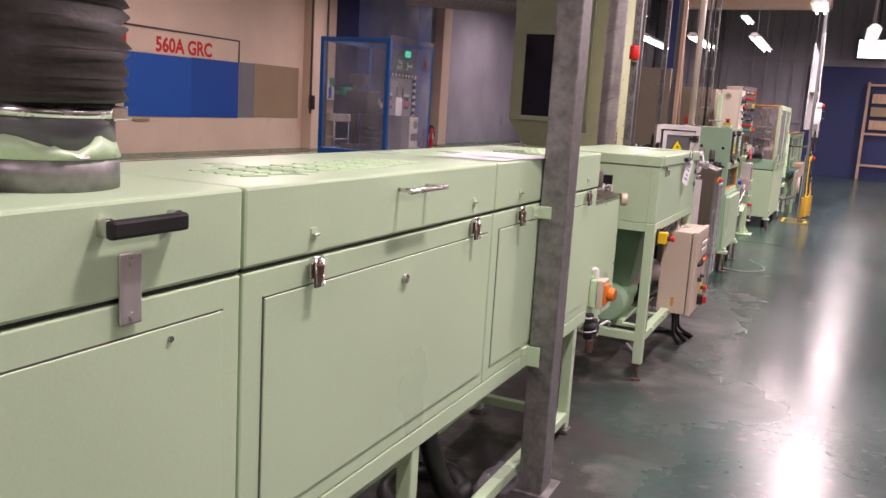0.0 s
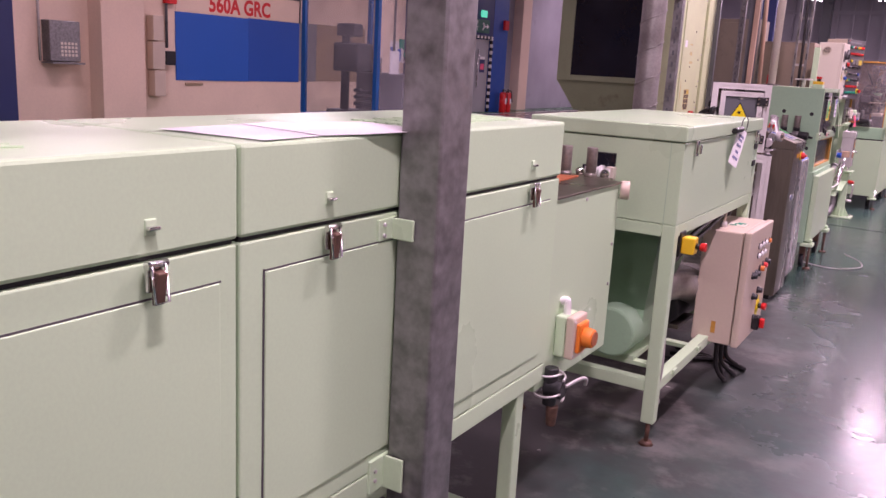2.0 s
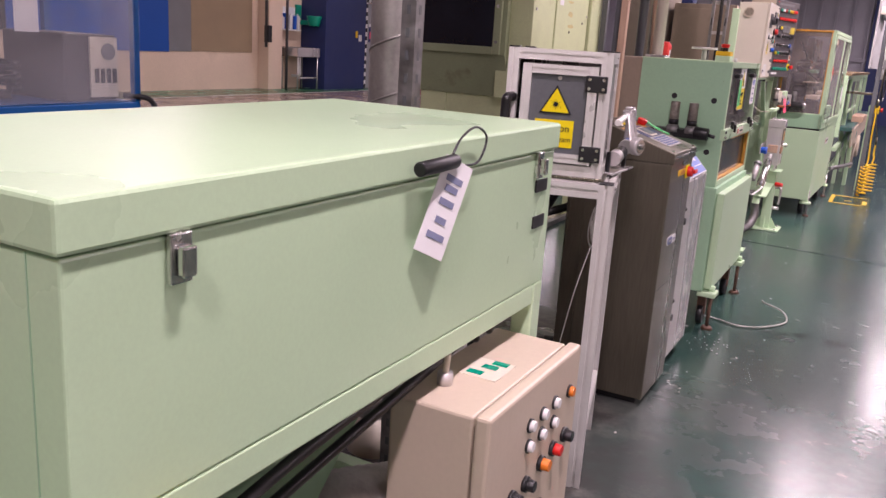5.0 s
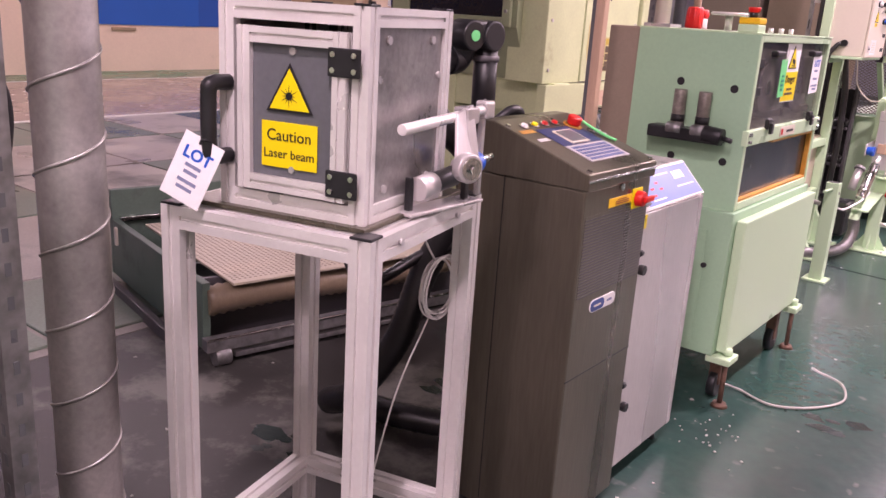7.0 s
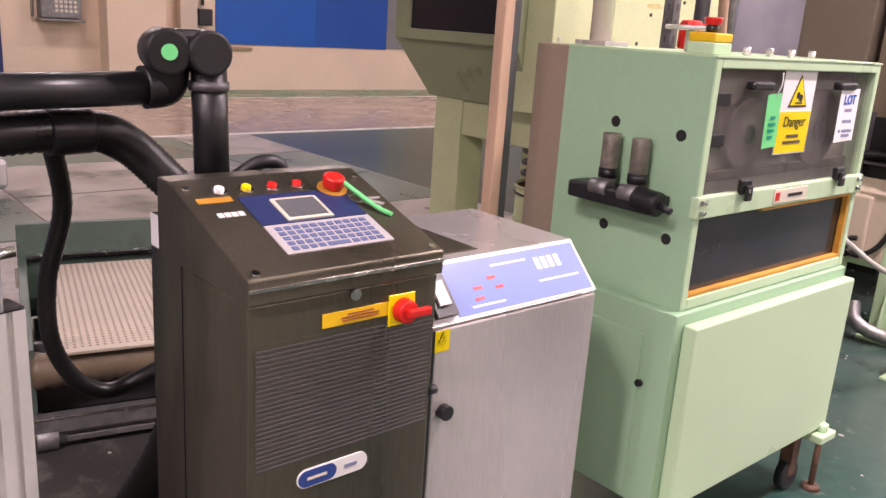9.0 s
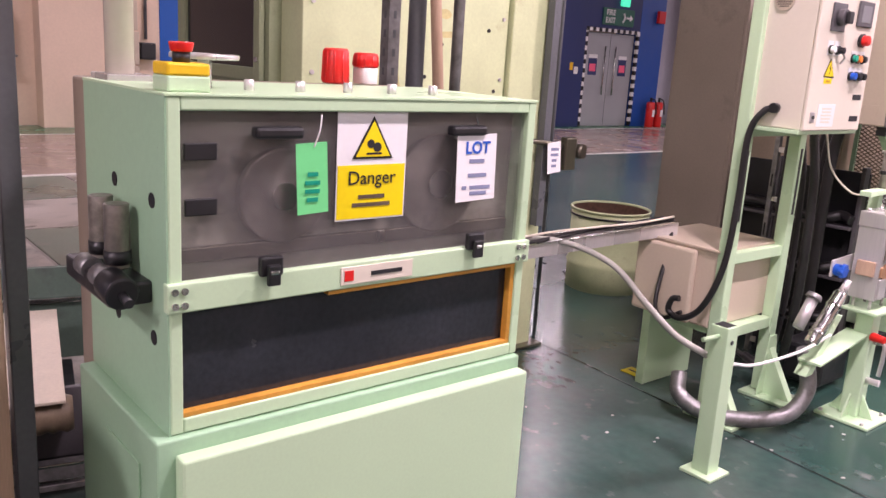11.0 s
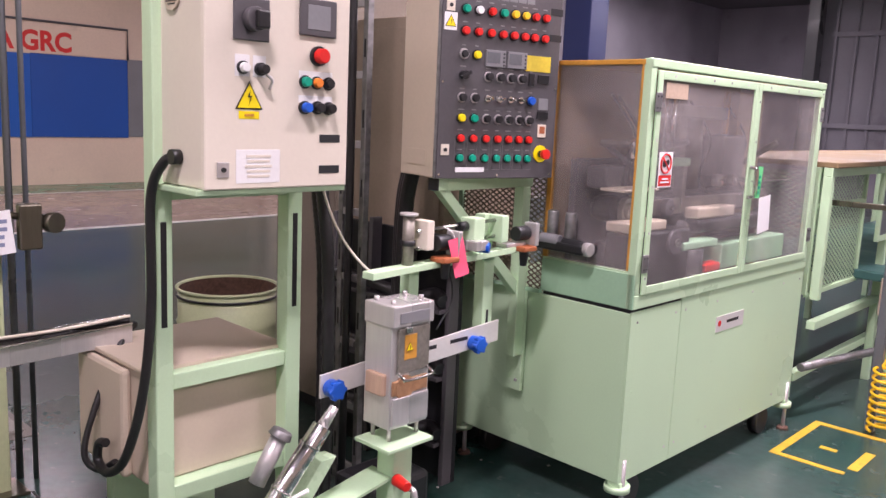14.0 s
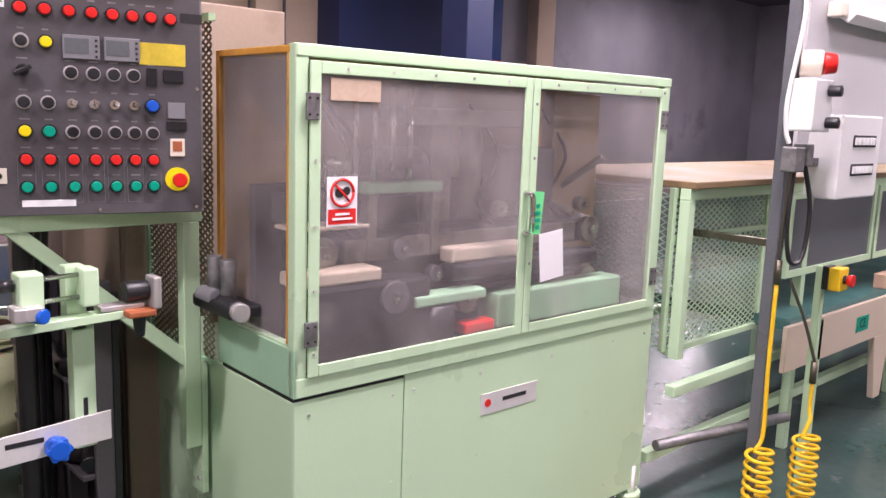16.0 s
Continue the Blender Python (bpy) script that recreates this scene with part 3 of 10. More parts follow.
def black_handle(parent, y0, y1, z):
    h = part("grip_handle", bx((FX + 0.02, y0, z - 0.013), (FX + 0.036, y1, z + 0.013), 0.005), BLACK, parent, "black plastic grip handle")
    for y in (y0 + 0.002, y1 - 0.012):
        part("grip_foot", bx((FX - 0.001, y, z - 0.012), (FX + 0.022, y + 0.014, z + 0.014), 0.003), CHROME, h)


def bath_section(y0, y1, panel, label, slots=()):
    th = thing("cooling_bath_section", ((-1.29 + FX) / 2, (y0 + y1) / 2, 0.5), label, "machine", "cooling bath sections")
    part("trough_body", bx((-1.29, y0 + 0.003, 0.5), (FX, y1 - 0.003, 1.006), 0.004), MINT, th)
    part("gasket", bx((-1.28, y0 + 0.006, 1.005), (FX - 0.006, y1 - 0.006, 1.014), 0.002), BLACK, th, "black rubber gasket under the lid")
    lid = part("lid", bx((-1.295, y0 + 0.003, 1.013), (FX + 0.003, y1 - 0.003, 1.15), 0.006), MINT, th, "pale green sheet metal lid")
    p0, p1 = panel
    part("front_panel", bx((FX - 0.001, p0, 0.54), (FX + 0.0035, p1, 0.954), 0.0015), MINT, th, "flush pale green access panel")
    # the shadow along the panel's left and top edge, laid on as dark strips
    gap = B()
    for a, b in (((p0 - 0.004, 0.536), (p0, 0.958)), ((p0 - 0.004, 0.954), (p1 + 0.004, 0.957))):
        box(gap, (FX - 0.001, a[0], a[1]), (FX + 0.0008, b[0], b[1]))
    part("panel_edge_shade", gap, CHARCOAL, th)
    for yy in slots:
        for k, x in enumerate((-1.085, -1.055, -1.025, -0.995, -0.965)):
            bm = B()
            prism(bm, [(x - 0.013, yy, 1.1495), (x - 0.004, yy, 1.1495), (x + 0.016, yy + 0.05, 1.1495), (x + 0.007, yy + 0.05, 1.1495)], (0, 0, 0.004), 0.0015)
            part("vent_louvre", bm, MINT, lid)
    return th


b0 = bath_section(-1.17, -0.045, (-1.1, -0.1), "pale green lidded cooling bath section, first of the row")
b1 = bath_section(-0.045, 1.065, (0.02, 1.017), "pale green lidded cooling bath section with a black grip handle")
b2 = bath_section(1.065, 2.168, (1.126, 2.13), "pale green lidded cooling bath section with a chrome handle", [1.2 + 0.082 * k for k in range(9)])
b3 = bath_section(2.168, 3.295, (2.222, 3.238), "pale green lidded cooling bath section at the end of the row", [2.72 + 0.075 * k for k in range(7)])
bow_handle(b2, 1.573, 1.738, 1.113)
for bb, y in ((b2, 1.265), (b2, 2.012), (b3, 2.366), (b3, 3.122)):
    toggle_catch(bb, y, 1.052, 0.975)
black_handle(b1, 0.765, 0.905, 1.115)
black_handle(b3, 2.625, 2.76, 1.107)
lp = part("latch_plate", bx((FX + 0.003, 0.802, 0.975), (FX + 0.01, 0.84, 1.077), 0.003), STEEL, b1, "scuffed grey steel latch plate")
for z in (0.988, 1.064):
    stud(lp, (FX + 0.01, 0.821, z), E_, 0.006, 0.003)
part("cam_lock", cy((FX + 0.003, 1.637, 0.906), (FX + 0.012, 1.637, 0.906), 0.012, seg=18, bev=0.002), CHROME, b2, "small round key lock")
part("cam_lock", cy((FX + 0.003, 0.9, 0.935), (FX + 0.007, 0.9, 0.935), 0.005, seg=12), CHROME, b1)
part("cam_lock", cy((FX + 0.003, 0.6, 0.94), (FX + 0.009, 0.6, 0.94), 0.008, seg=12), MINT, b1)

st = thing("bath_stand", (-1.08, 1.1, 0), "pale green square-tube stand under the cooling bath", "stand")
for x in (-0.885, -1.265):
    part("top_rail", bx((x - 0.025, -1.15, 0.447), (x + 0.025, 3.29, 0.499), 0.004), MINT, st)
    part("floor_rail", bx((x - 0.02, -1.15, 0.05), (x + 0.02, 3.17, 0.09), 0.004), MINT, st)
    for y in (-1.1, 0.3, 1.765, 3.17):
        lg = part("leg", bx((x - 0.021, y - 0.021, 0.018), (x + 0.021, y + 0.021, 0.448), 0.004), MINT, st)
        part("foot_plate", bx((x - 0.03, y - 0.03, 0), (x + 0.03, y + 0.03, 0.018), 0.004), GALV, lg)
for y in (-1.1, 1.765, 3.17):
    part("cross_rail", bx((-1.245, y - 0.018, 0.05), (-0.905, y + 0.018, 0.088), 0.004), MINT, st)

# papers on the lid
for k, (x, y, r) in enumerate(((-0.98, 2.36, 6), (-0.95, 2.52, -9))):
    bm = B()
    bmesh.ops.create_grid(bm, x_segments=8, y_segments=6, size=0.5, matrix=Matrix.Diagonal((0.21, 0.297, 1, 1)))
    for v in bm.verts:
        v.co.z += 0.004 * math.sin(v.co.y * 14 + k) ** 2 * 0.3 + 0.001 * (k + 1)
    bmesh.ops.solidify(bm, geom=bm.faces[:], thickness=0.0006)
    turned(bm, pose(x, y, 1.151, 0, 0, r))
    solid("paper_sheet", bm, PAPER, "white printed paper sheet lying on the lid", "paper", "papers on the bath lid")

# flexible extraction duct on the first lid
DX, DY, DR = -1.055, 0.838, 0.108
du = thing("extraction_duct", (DX, DY, 1.15), "black ribbed flexible duct clamped onto a grey collar", "duct")
part("duct_collar", cy((DX, DY, 1.15), (DX, DY, 1.2), DR + 0.006, seg=36), GALV, du, "grey sheet metal collar")
bm = B()
cyl(bm, (DX, DY, 1.195), (DX, DY, 1.215), DR + 0.008, r2=DR + 0.002, seg=36)
for v in bm.verts:
    a = math.atan2(v.co.y - DY, v.co.x - DX)
    if v.co.z > 1.205:
        v.co.z += 0.01 * math.sin(a * 5) + 0.006 * math.sin(a * 11)
part("torn_tape", bm, MINT, du, "torn pale green tape")
part("duct_sleeve", cy((DX, DY, 1.205), (DX, DY, 1.275), DR, seg=36), SLATE, du)
part("clamp_band", cy((DX, DY, 1.252), (DX, DY, 1.267), DR + 0.004, seg=36), CHROME, du, "shiny steel clamp band")
part("clamp_screw", bx((DX + 0.075, DY + 0.05, 1.249), (DX + 0.1, DY + 0.08, 1.27), 0.003), CHROME, du)
bm = B()
rings, seg = [], 40
zz, i = 1.272, 0
rd = random.Random(4)
while zz < 3.6:
    r = DR + (0.008 if i % 2 else -0.004) + rd.uniform(-0.003, 0.003)
    ph, am = rd.uniform(0, 6.3), rd.uniform(0.001, 0.006)
    rings.append([bm.verts.new((DX + 0.02 * math.sin(zz * 1.2) + r * math.cos(2 * math.pi * k / seg), DY + r * math.sin(2 * math.pi * k / seg), zz + am * math.sin(2 * math.pi * k / seg + ph))) for k in range(seg)])
    zz += rd.uniform(0.0075, 0.012)
    i += 1
for a, b in zip(rings, rings[1:]):
    for k in range(seg):
        bm.faces.new((a[k], a[(k + 1) % seg], b[(k + 1) % seg], b[k])).smooth = True
part("ribbed_hose", bm, mat("matt_wrinkled_rubber", (0.03, 0.024, 0.022), 0.62, var=0.3, scale=14, bump=0.08), du, "black wrinkled ribbed hose")
part("roof_pipe", cy((DX + 0.02, DY, 3.55), (DX + 0.02, DY, ROOF), DR, seg=30), GALV, du)

# galvanised post beside the bath
po = thing("steel_post", (-0.805, 2.607, 0), "mottled grey galvanised steel box post bolted to the bath", "post")
part("post", bx((-0.852, 2.556, 0.008), (-0.765, 2.658, ROOF), 0.005), GALV, po)
part("base_plate", bx((-0.88, 2.54, 0), (-0.74, 2.7, 0.008), 0.002), GALV, po)
for z, h in ((0.977, 0.02), (0.49, 0.034)):
    br = part("bracket", bx((FX - 0.002, 2.505, z - h), (FX + 0.006, 2.57, z + h), 0.002), MINT, po, "pale green fixing bracket")
    part("bracket_flange", bx((FX + 0.004, 2.546, z - h), (FX + 0.05, 2.553, z + h), 0.002), MINT, br)
    stud(br, (FX + 0.006, 2.52, z + 0.01), E_, 0.004, 0.003)
    stud(br, (FX + 0.006, 2.52, z - 0.01), E_, 0.004, 0.003)

# drain hoses under the bath
solid("drain_hose", tube(B(), [(-1.02, 2.1, 0.5), (-1.01, 2.12, 0.35), (-1.0, 2.2, 0.18), (-0.98, 2.28, 0.06), (-0.99, 2.4, 0.035), (-1.1, 2.5, 0.035), (-1.2, 2.42, 0.035), (-1.2, 2.25, 0.035), (-1.1, 2.15, 0.036)], 0.032, seg=14, ribs=0.002, smooth=16), RUBBER, "black drain hose coiled below the bath", "hose")
solid("drain_hose", tube(B(), [(-1.12, 1.2, 0.5), (-1.1, 1.3, 0.2), (-1.05, 1.5, 0.035), (-1.1, 1.9, 0.032), (-1.2, 2.0, 0.032)], 0.025, seg=12, smooth=10), RUBBER, "black drain hose lying below the bath", "hose")
bm = B()
rd = random.Random(3)
bmesh.ops.create_icosphere(bm, subdivisions=3, radius=0.07)
for v in bm.verts:
    v.co *= 1 + 0.35 * (noise.noise(v.co * 26) + 0.5 * noise.noise(v.co * 60))
turned(bm, pose(-0.9, 2.5, 0.05) @ Matrix.Diagonal((0.8, 1.5, 0.75, 1)))
solid("crumpled_film", bm, CLEARSHEET, "crumpled clear plastic film on the floor", "litter")

# ---- low end tank with guide rollers ----
et = thing("end_tank", (-1.09, 3.56, 0.4), "pale green end tank with a worn steel top and rollers", "machine")
part("tank_body", bx((-1.29, 3.294, 0.405), (-0.884, 3.815, 0.94), 0.004), MINT, et)
top = part("steel_top", bx((-1.3, 3.3, 0.94), (-0.878, 3.82, 0.947), 0.002), DARKSTEEL, et, "dark worn steel top plate")
part("brown_board", prism(B(), [(-1.12, 3.31, 0.9475), (-0.985, 3.31, 0.9475), (-1.02, 3.8, 0.9475), (-1.14, 3.76, 0.9475)], (0, 0, 0.004)), BROWN, et, "reddish brown sheet on the top")
part("drip_tray", bx((-1.28, 3.32, 0.947), (-1.15, 3.7, 0.958), 0.003), DARKSTEEL, et)
for x, y in ((-1.085, 3.845), (-1.005, 3.865)):
    r = part("guide_roller", cy((x, y, 0.955), (x, y, 1.04), 0.0175, seg=20, bev=0.002), GREASY, et, "worn steel upright guide roller")
    part("roller_collar", cy((x, y, 0.94), (x, y, 0.958), 0.021, seg=18), GREASY, r)
part("roller_shelf", bx((-1.14, 3.82, 0.93), (-0.94, 3.9, 0.945), 0.003), DARKSTEEL, et)
for x in (-1.05, -0.965):
    part("guide_ball", ball(B(), (x, 3.885, 0.955), 0.016), CHROME, et)
part("hand_wheel", cy((-0.885, 3.825, 0.92), (-0.858, 3.835, 0.92), 0.03, seg=24, bev=0.004), BEIGE, et, "round steel adjusting knob")
part("hand_wheel_stem", cy((-0.884, 3.815, 0.9), (-0.86, 3.82, 0.9), 0.006, seg=10), CHROME, et)
for y, z in ((3.33, 0.93), (3.55, 0.92), (3.79, 0.75), (3.79, 0.62), (3.33, 0.45)):
    stud(et, (-0.884, y, z), E_, 0.005, 0.003)
sw = part("isolator_box", bx((-0.884, 3.40, 0.485), (-0.853, 3.49, 0.605), 0.005), MINT, et, "two-part isolator box with an orange rotary switch")
part("isolator_front", bx((-0.851, 3.398, 0.483), (-0.824, 3.492, 0.607), 0.006), BEIGE, sw, "pale beige front half")
part("isolator_plate", bx((-0.825, 3.412, 0.502), (-0.812, 3.48, 0.588), 0.005), ORANGE, sw)
part("isolator_knob", cy((-0.812, 3.446, 0.545), (-0.782, 3.446, 0.545), 0.03, r2=0.027, seg=22, bev=0.004), ORANGE, sw)
part("isolator_bar", cy((-0.783, 3.446, 0.545), (-0.779, 3.446, 0.545), 0.021, seg=20), BROWN, sw, "worn red-brown switch face")
part("cable_gland", tube(B(), [(-0.884, 3.43, 0.64), (-0.872, 3.432, 0.645), (-0.866, 3.434, 0.638), (-0.865, 3.436, 0.6)], 0.011, seg=12), WHITE, sw, "white bent cable gland")
for z in (0.495, 0.595):
    stud(sw, (-0.824, 3.404, z), E_, 0.003, 0.002, STEEL)
dv = part("drain_valve", cy((-0.875, 3.35, 0.41), (-0.82, 3.35, 0.41), 0.026, seg=16, bev=0.004), BLACK, et, "black drain valve with hose clips")
part("drain_stem", cy((-0.86, 3.35, 0.47), (-0.86, 3.35, 0.36), 0.02, seg=14, bev=0.003), BLACK, dv)
part("drain_bowl", cy((-0.85, 3.35, 0.36), (-0.85, 3.35, 0.3), 0.018, r2=0.014, seg=14, bev=0.003), RUST, dv, "brown sediment bowl")
for z in (0.445, 0.385):
    part("hose_clip", tube(B(), [(-0.855 + 0.038 * math.cos(0.5 * k), 3.335 + 0.05 * math.sin(0.5 * k), z + 0.002 * k) for k in range(13)], 0.0035, seg=6), STEEL, dv)
part("valve_lever", tube(B(), [(-0.82, 3.36, 0.42), (-0.8, 3.42, 0.43), (-0.795, 3.45, 0.42), (-0.8, 3.46, 0.4)], 0.0055, seg=8), STEEL, dv)

# ---- drying box on its frame ----
ib = thing("drying_box", (-1.03, 4.59, 0.0), "pale green hinged box with latches on a square frame", "machine")
X0, X1, Y0, Y1 = -1.305, -0.75, 4.02, 5.165
part("box_body", bx((X0 + 0.003, Y0 + 0.003, 0.795), (X1 - 0.003, Y1 - 0.003, 1.068), 0.003), MINT, ib)
part("lid", bx((X0 - 0.004, Y0 - 0.004, 1.071), (X1 + 0.004, Y1 + 0.004, 1.122), 0.005), MINT, ib, "pale green flat lid with a lip")
part("corner_seam", bx((X1 - 0.0475, Y0 + 0.0022, 0.8), (X1 - 0.0455, Y0 + 0.0035, 1.068), 0), MINT_DARK, ib)
fr = part("inlet_hole", bx((-1.052, Y0 + 0.0005, 0.96), (-0.983, Y0 + 0.004, 1.01), 0.001), SMOKE, ib, "black square inlet opening")
part("inlet_edge", tube(B(), [(-1.054, Y0, 0.958), (-0.981, Y0, 0.958), (-0.981, Y0, 1.012), (-1.054, Y0, 1.012), (-1.054, Y0, 0.958)], 0.002, seg=6, smooth=0), BLACK, fr)
part("inlet_hole", bx((-1.10, Y0 + 0.0005, 0.925), (-1.05, Y0 + 0.004, 0.965), 0.001), SMOKE, ib)
spool = B()
for a, b, r0, r1 in ((0, 0.012, 0.026, 0.026), (0.012, 0.03, 0.022, 0.016), (0.03, 0.048, 0.016, 0.024), (0.048, 0.06, 0.026, 0.026)):
    cyl(spool, (-1.072 + a, Y0 - 0.022, 0.945), (-1.072 + b, Y0 - 0.022, 0.945), r0, r2=r1, seg=20)
sp = part("guide_spool", spool, WHITE, ib, "white plastic grooved guide spool")
part("spool_boss", cy((-1.012, Y0 - 0.022, 0.945), (-0.985, Y0 - 0.022, 0.945), 0.02, seg=18, bev=0.002), STEEL, sp)
part("spool_bracket", bx((-1.0, Y0 - 0.03, 0.925), (-0.975, Y0 + 0.002, 0.968), 0.002), PALE, sp)
for y in (4.152, 5.075):
    c = part("toggle_latch", bx((X1 - 0.002, y - 0.014, 1.02), (X1 + 0.006, y + 0.014, 1.072), 0.002), CHROME, ib, "small chrome toggle latch")
    part("latch_lever", bx((X1 + 0.006, y - 0.009, 1.028), (X1 + 0.018, y + 0.009, 1.06), 0.003), CHROME, c)
part("side_handle", cy((X1 + 0.02, 4.58, 1.09), (X1 + 0.024, 4.68, 1.094), 0.011, seg=14, bev=0.002), BLACK, ib, "black tubular side handle")
part("tie_loop", tube(B(), [(X1 + 0.025, 4.66, 1.095), (X1 + 0.02, 4.7, 1.125), (X1 + 0.02, 4.75, 1.14), (X1 + 0.02, 4.79, 1.12), (X1 + 0.022, 4.76, 1.085), (X1 + 0.024, 4.69, 1.085)], 0.002, seg=6), BLACK, ib)
tg = plate("lot_tag", ib, (X1 + 0.022, 4.655, 1.025), (1, -0.35, 0.1), 0.06, 0.15, PAPER, 0.001, "white paper lot tag on a tie", roll=-26)
tgm = facing((X1 + 0.0235, 4.655, 1.025), (1, -0.35, 0.1)) @ Matrix.Rotation(radians(-26), 4, "Z")
tb = B()
for w, y in ((0.034, 0.045), (0.026, 0.03), (0.03, 0.008), (0.022, -0.02), (0.036, -0.045)):
    box(tb, (-w / 2, y - 0.005, 0.0004), (w / 2, y + 0.005, 0.001))
part("text_bar", turned(tb, tgm), INK, tg)
for z in (1.003, 0.93):
    part("black_tape", bx((X1 - 0.003, 5.075, z - 0.012), (X1 + 0.0005, 5.13, z + 0.012), 0), BLACK, ib)
for x in (X0 + 0.025, X1 - 0.025):
    for y in (Y0 + 0.025, Y1 - 0.025):
        lg = part("leg", bx((x - 0.023, y - 0.023, 0.085), (x + 0.023, y + 0.023, 0.795), 0.004), MINT, ib)
        part("foot_screw", cy((x, y, 0.01), (x, y, 0.09), 0.008, seg=10), RUST, lg)
        part("foot_pad", cy((x, y, 0), (x, y, 0.012), 0.026, r2=0.018, seg=16), RUST, lg)
    part("top_rail", bx((x - 0.022, Y0 + 0.048, 0.752), (x + 0.022, Y1 - 0.048, 0.794), 0.003), MINT, ib)
    part("low_rail", bx((x - 0.021, Y0 + 0.048, 0.2), (x + 0.021, Y1 - 0.048, 0.242), 0.003), MINT, ib)
for y in (Y0 + 0.025, Y1 - 0.025):
    part("top_rail", bx((X0 + 0.048, y - 0.022, 0.752), (X1 - 0.048, y + 0.022, 0.794), 0.003), MINT, ib)
    part("low_rail", bx((X0 + 0.048, y - 0.021, 0.2), (X1 - 0.048, y + 0.021, 0.242), 0.003), MINT, ib)
# funnel and blower below
fu = B()
vs = [fu.verts.new(p) for p in ((-1.25, 4.1, 0.79), (-0.82, 4.1, 0.79), (-0.82, 4.7, 0.79), (-1.25, 4.7, 0.79), (-1.07, 4.26, 0.42), (-0.9, 4.26, 0.42), (-0.9, 4.5, 0.42), (-1.07, 4.5, 0.42))]
for f in ((0, 1, 5, 4), (1, 2, 6, 5), (2, 3, 7, 6), (3, 0, 4, 7)):
    fu.faces.new([vs[k] for k in f])
bmesh.ops.solidify(fu, geom=fu.faces[:], thickness=0.004)
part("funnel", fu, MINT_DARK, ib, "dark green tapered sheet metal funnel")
bl = thing("blower", (-0.99, 4.45, 0.22), "pale green round blower with a silver flexible duct", "blower")
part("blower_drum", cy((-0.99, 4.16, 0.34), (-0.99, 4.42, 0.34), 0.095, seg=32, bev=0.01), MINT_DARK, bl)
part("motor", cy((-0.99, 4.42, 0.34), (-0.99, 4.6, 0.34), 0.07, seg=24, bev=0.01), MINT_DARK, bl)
part("outlet_neck", bx((-1.07, 4.26, 0.36), (-0.9, 4.5, 0.425), 0.004), MINT_DARK, bl)
part("blower_foot", bx((-1.08, 4.2, 0.236), (-0.9, 4.56, 0.256), 0.004), MINT, bl)
for y in (4.22, 4.54):
    part("blower_strut", bx((-1.3, y - 0.02, 0.222), (-0.745, y + 0.02, 0.238), 0.002), MINT, bl)
solid("flexible_duct", tube(B(), [(-0.97, 4.36, 0.44), (-0.94, 4.5, 0.46), (-0.9, 4.65, 0.455), (-0.88, 4.8, 0.41), (-0.93, 4.98, 0.33), (-1.04, 5.2, 0.22), (-1.15, 5.42, 0.12), (-1.22, 5.58, 0.085)], 0.07, seg=20, ribs=0.004, smooth=12), DUCTZINC, "silver corrugated flexible duct below the box", "duct")
vm = thing("vacuum_motor", (-0.95, 4.8, 0.2425), "black round motor behind the frame rail", "motor")
part("motor_body", cy((-0.95, 4.66, 0.33), (-0.95, 4.92, 0.33), 0.072, seg=22, bev=0.01), BLACK, vm)
part("fan_cowl", cy((-0.95, 4.92, 0.33), (-0.95, 4.97, 0.33), 0.05, seg=18, bev=0.006), CHARCOAL, vm)
part("mounting_foot", bx((-1.02, 4.68, 0.243), (-0.88, 4.9, 0.262), 0.003), DARKSTEEL, vm)
es = thing("emergency_stop_box", (-0.73, 4.14, 0.66), "yellow emergency stop box with a red button", "switch", "emergency stops")
part("back_plate", bx((-0.79, 4.085, 0.68), (-0.748, 4.15, 0.765), 0.004), BLACK, es)
emergency_stop(es, (-0.748, 4.12, 0.72), E_, 0.016, 0.05)
for k, pts in enumerate(([(-0.77, 4.1, 0.68), (-0.765, 4.075, 0.55), (-0.76, 4.06, 0.42), (-0.755, 4.055, 0.27), (-0.78, 4.08, 0.16), (-0.8, 4.2, 0.1), (-0.85, 4.4, 0.03), (-0.95, 4.6, 0.02)],
                         [(-0.76, 4.13, 0.7), (-0.78, 4.4, 0.72), (-0.8, 4.75, 0.73), (-0.8, 4.98, 0.735), (-0.815, 5.05, 0.7)],
                         [(-0.78, 4.1, 0.6), (-0.82, 4.3, 0.62), (-0.8, 4.7, 0.70), (-0.81, 4.95, 0.72), (-0.82, 5.0, 0.695)])):
    solid("power_cable", tube(B(), pts, 0.009 if k else 0.008, seg=8), HOSEGREY if k == 0 else RUBBER, "loose electric cable strung along the frame", "cable")

# ---- beige control box beside the frame ----
cb = thing("control_box", (-0.73, 4.9, 0.2), "beige steel control box with red and black switches", "control box")
part("box_body", bx((-0.825, 4.69, 0.218), (-0.668, 5.11, 0.687), 0.005), BEIGE, cb)
part("box_door", bx((-0.664, 4.686, 0.214), (-0.636, 5.115, 0.692), 0.006), BEIGE, cb, "beige steel door with switches")
part("mount_bar", bx((-0.80, 4.72, 0.2), (-0.75, 5.08, 0.219), 0.003), MINT, cb)
NX = -0.636
for y, z, mm in ((4.86, 0.615, WHITE), (4.92, 0.615, WHITE), (4.98, 0.615, WHITE), (4.86, 0.575, WHITE), (4.92, 0.575, WHITE), (4.98, 0.575, WHITE), (5.06, 0.61, ORANGE)):
    knob_button(cb, (NX, y, z), E_, 0.011, mm, 0.012)
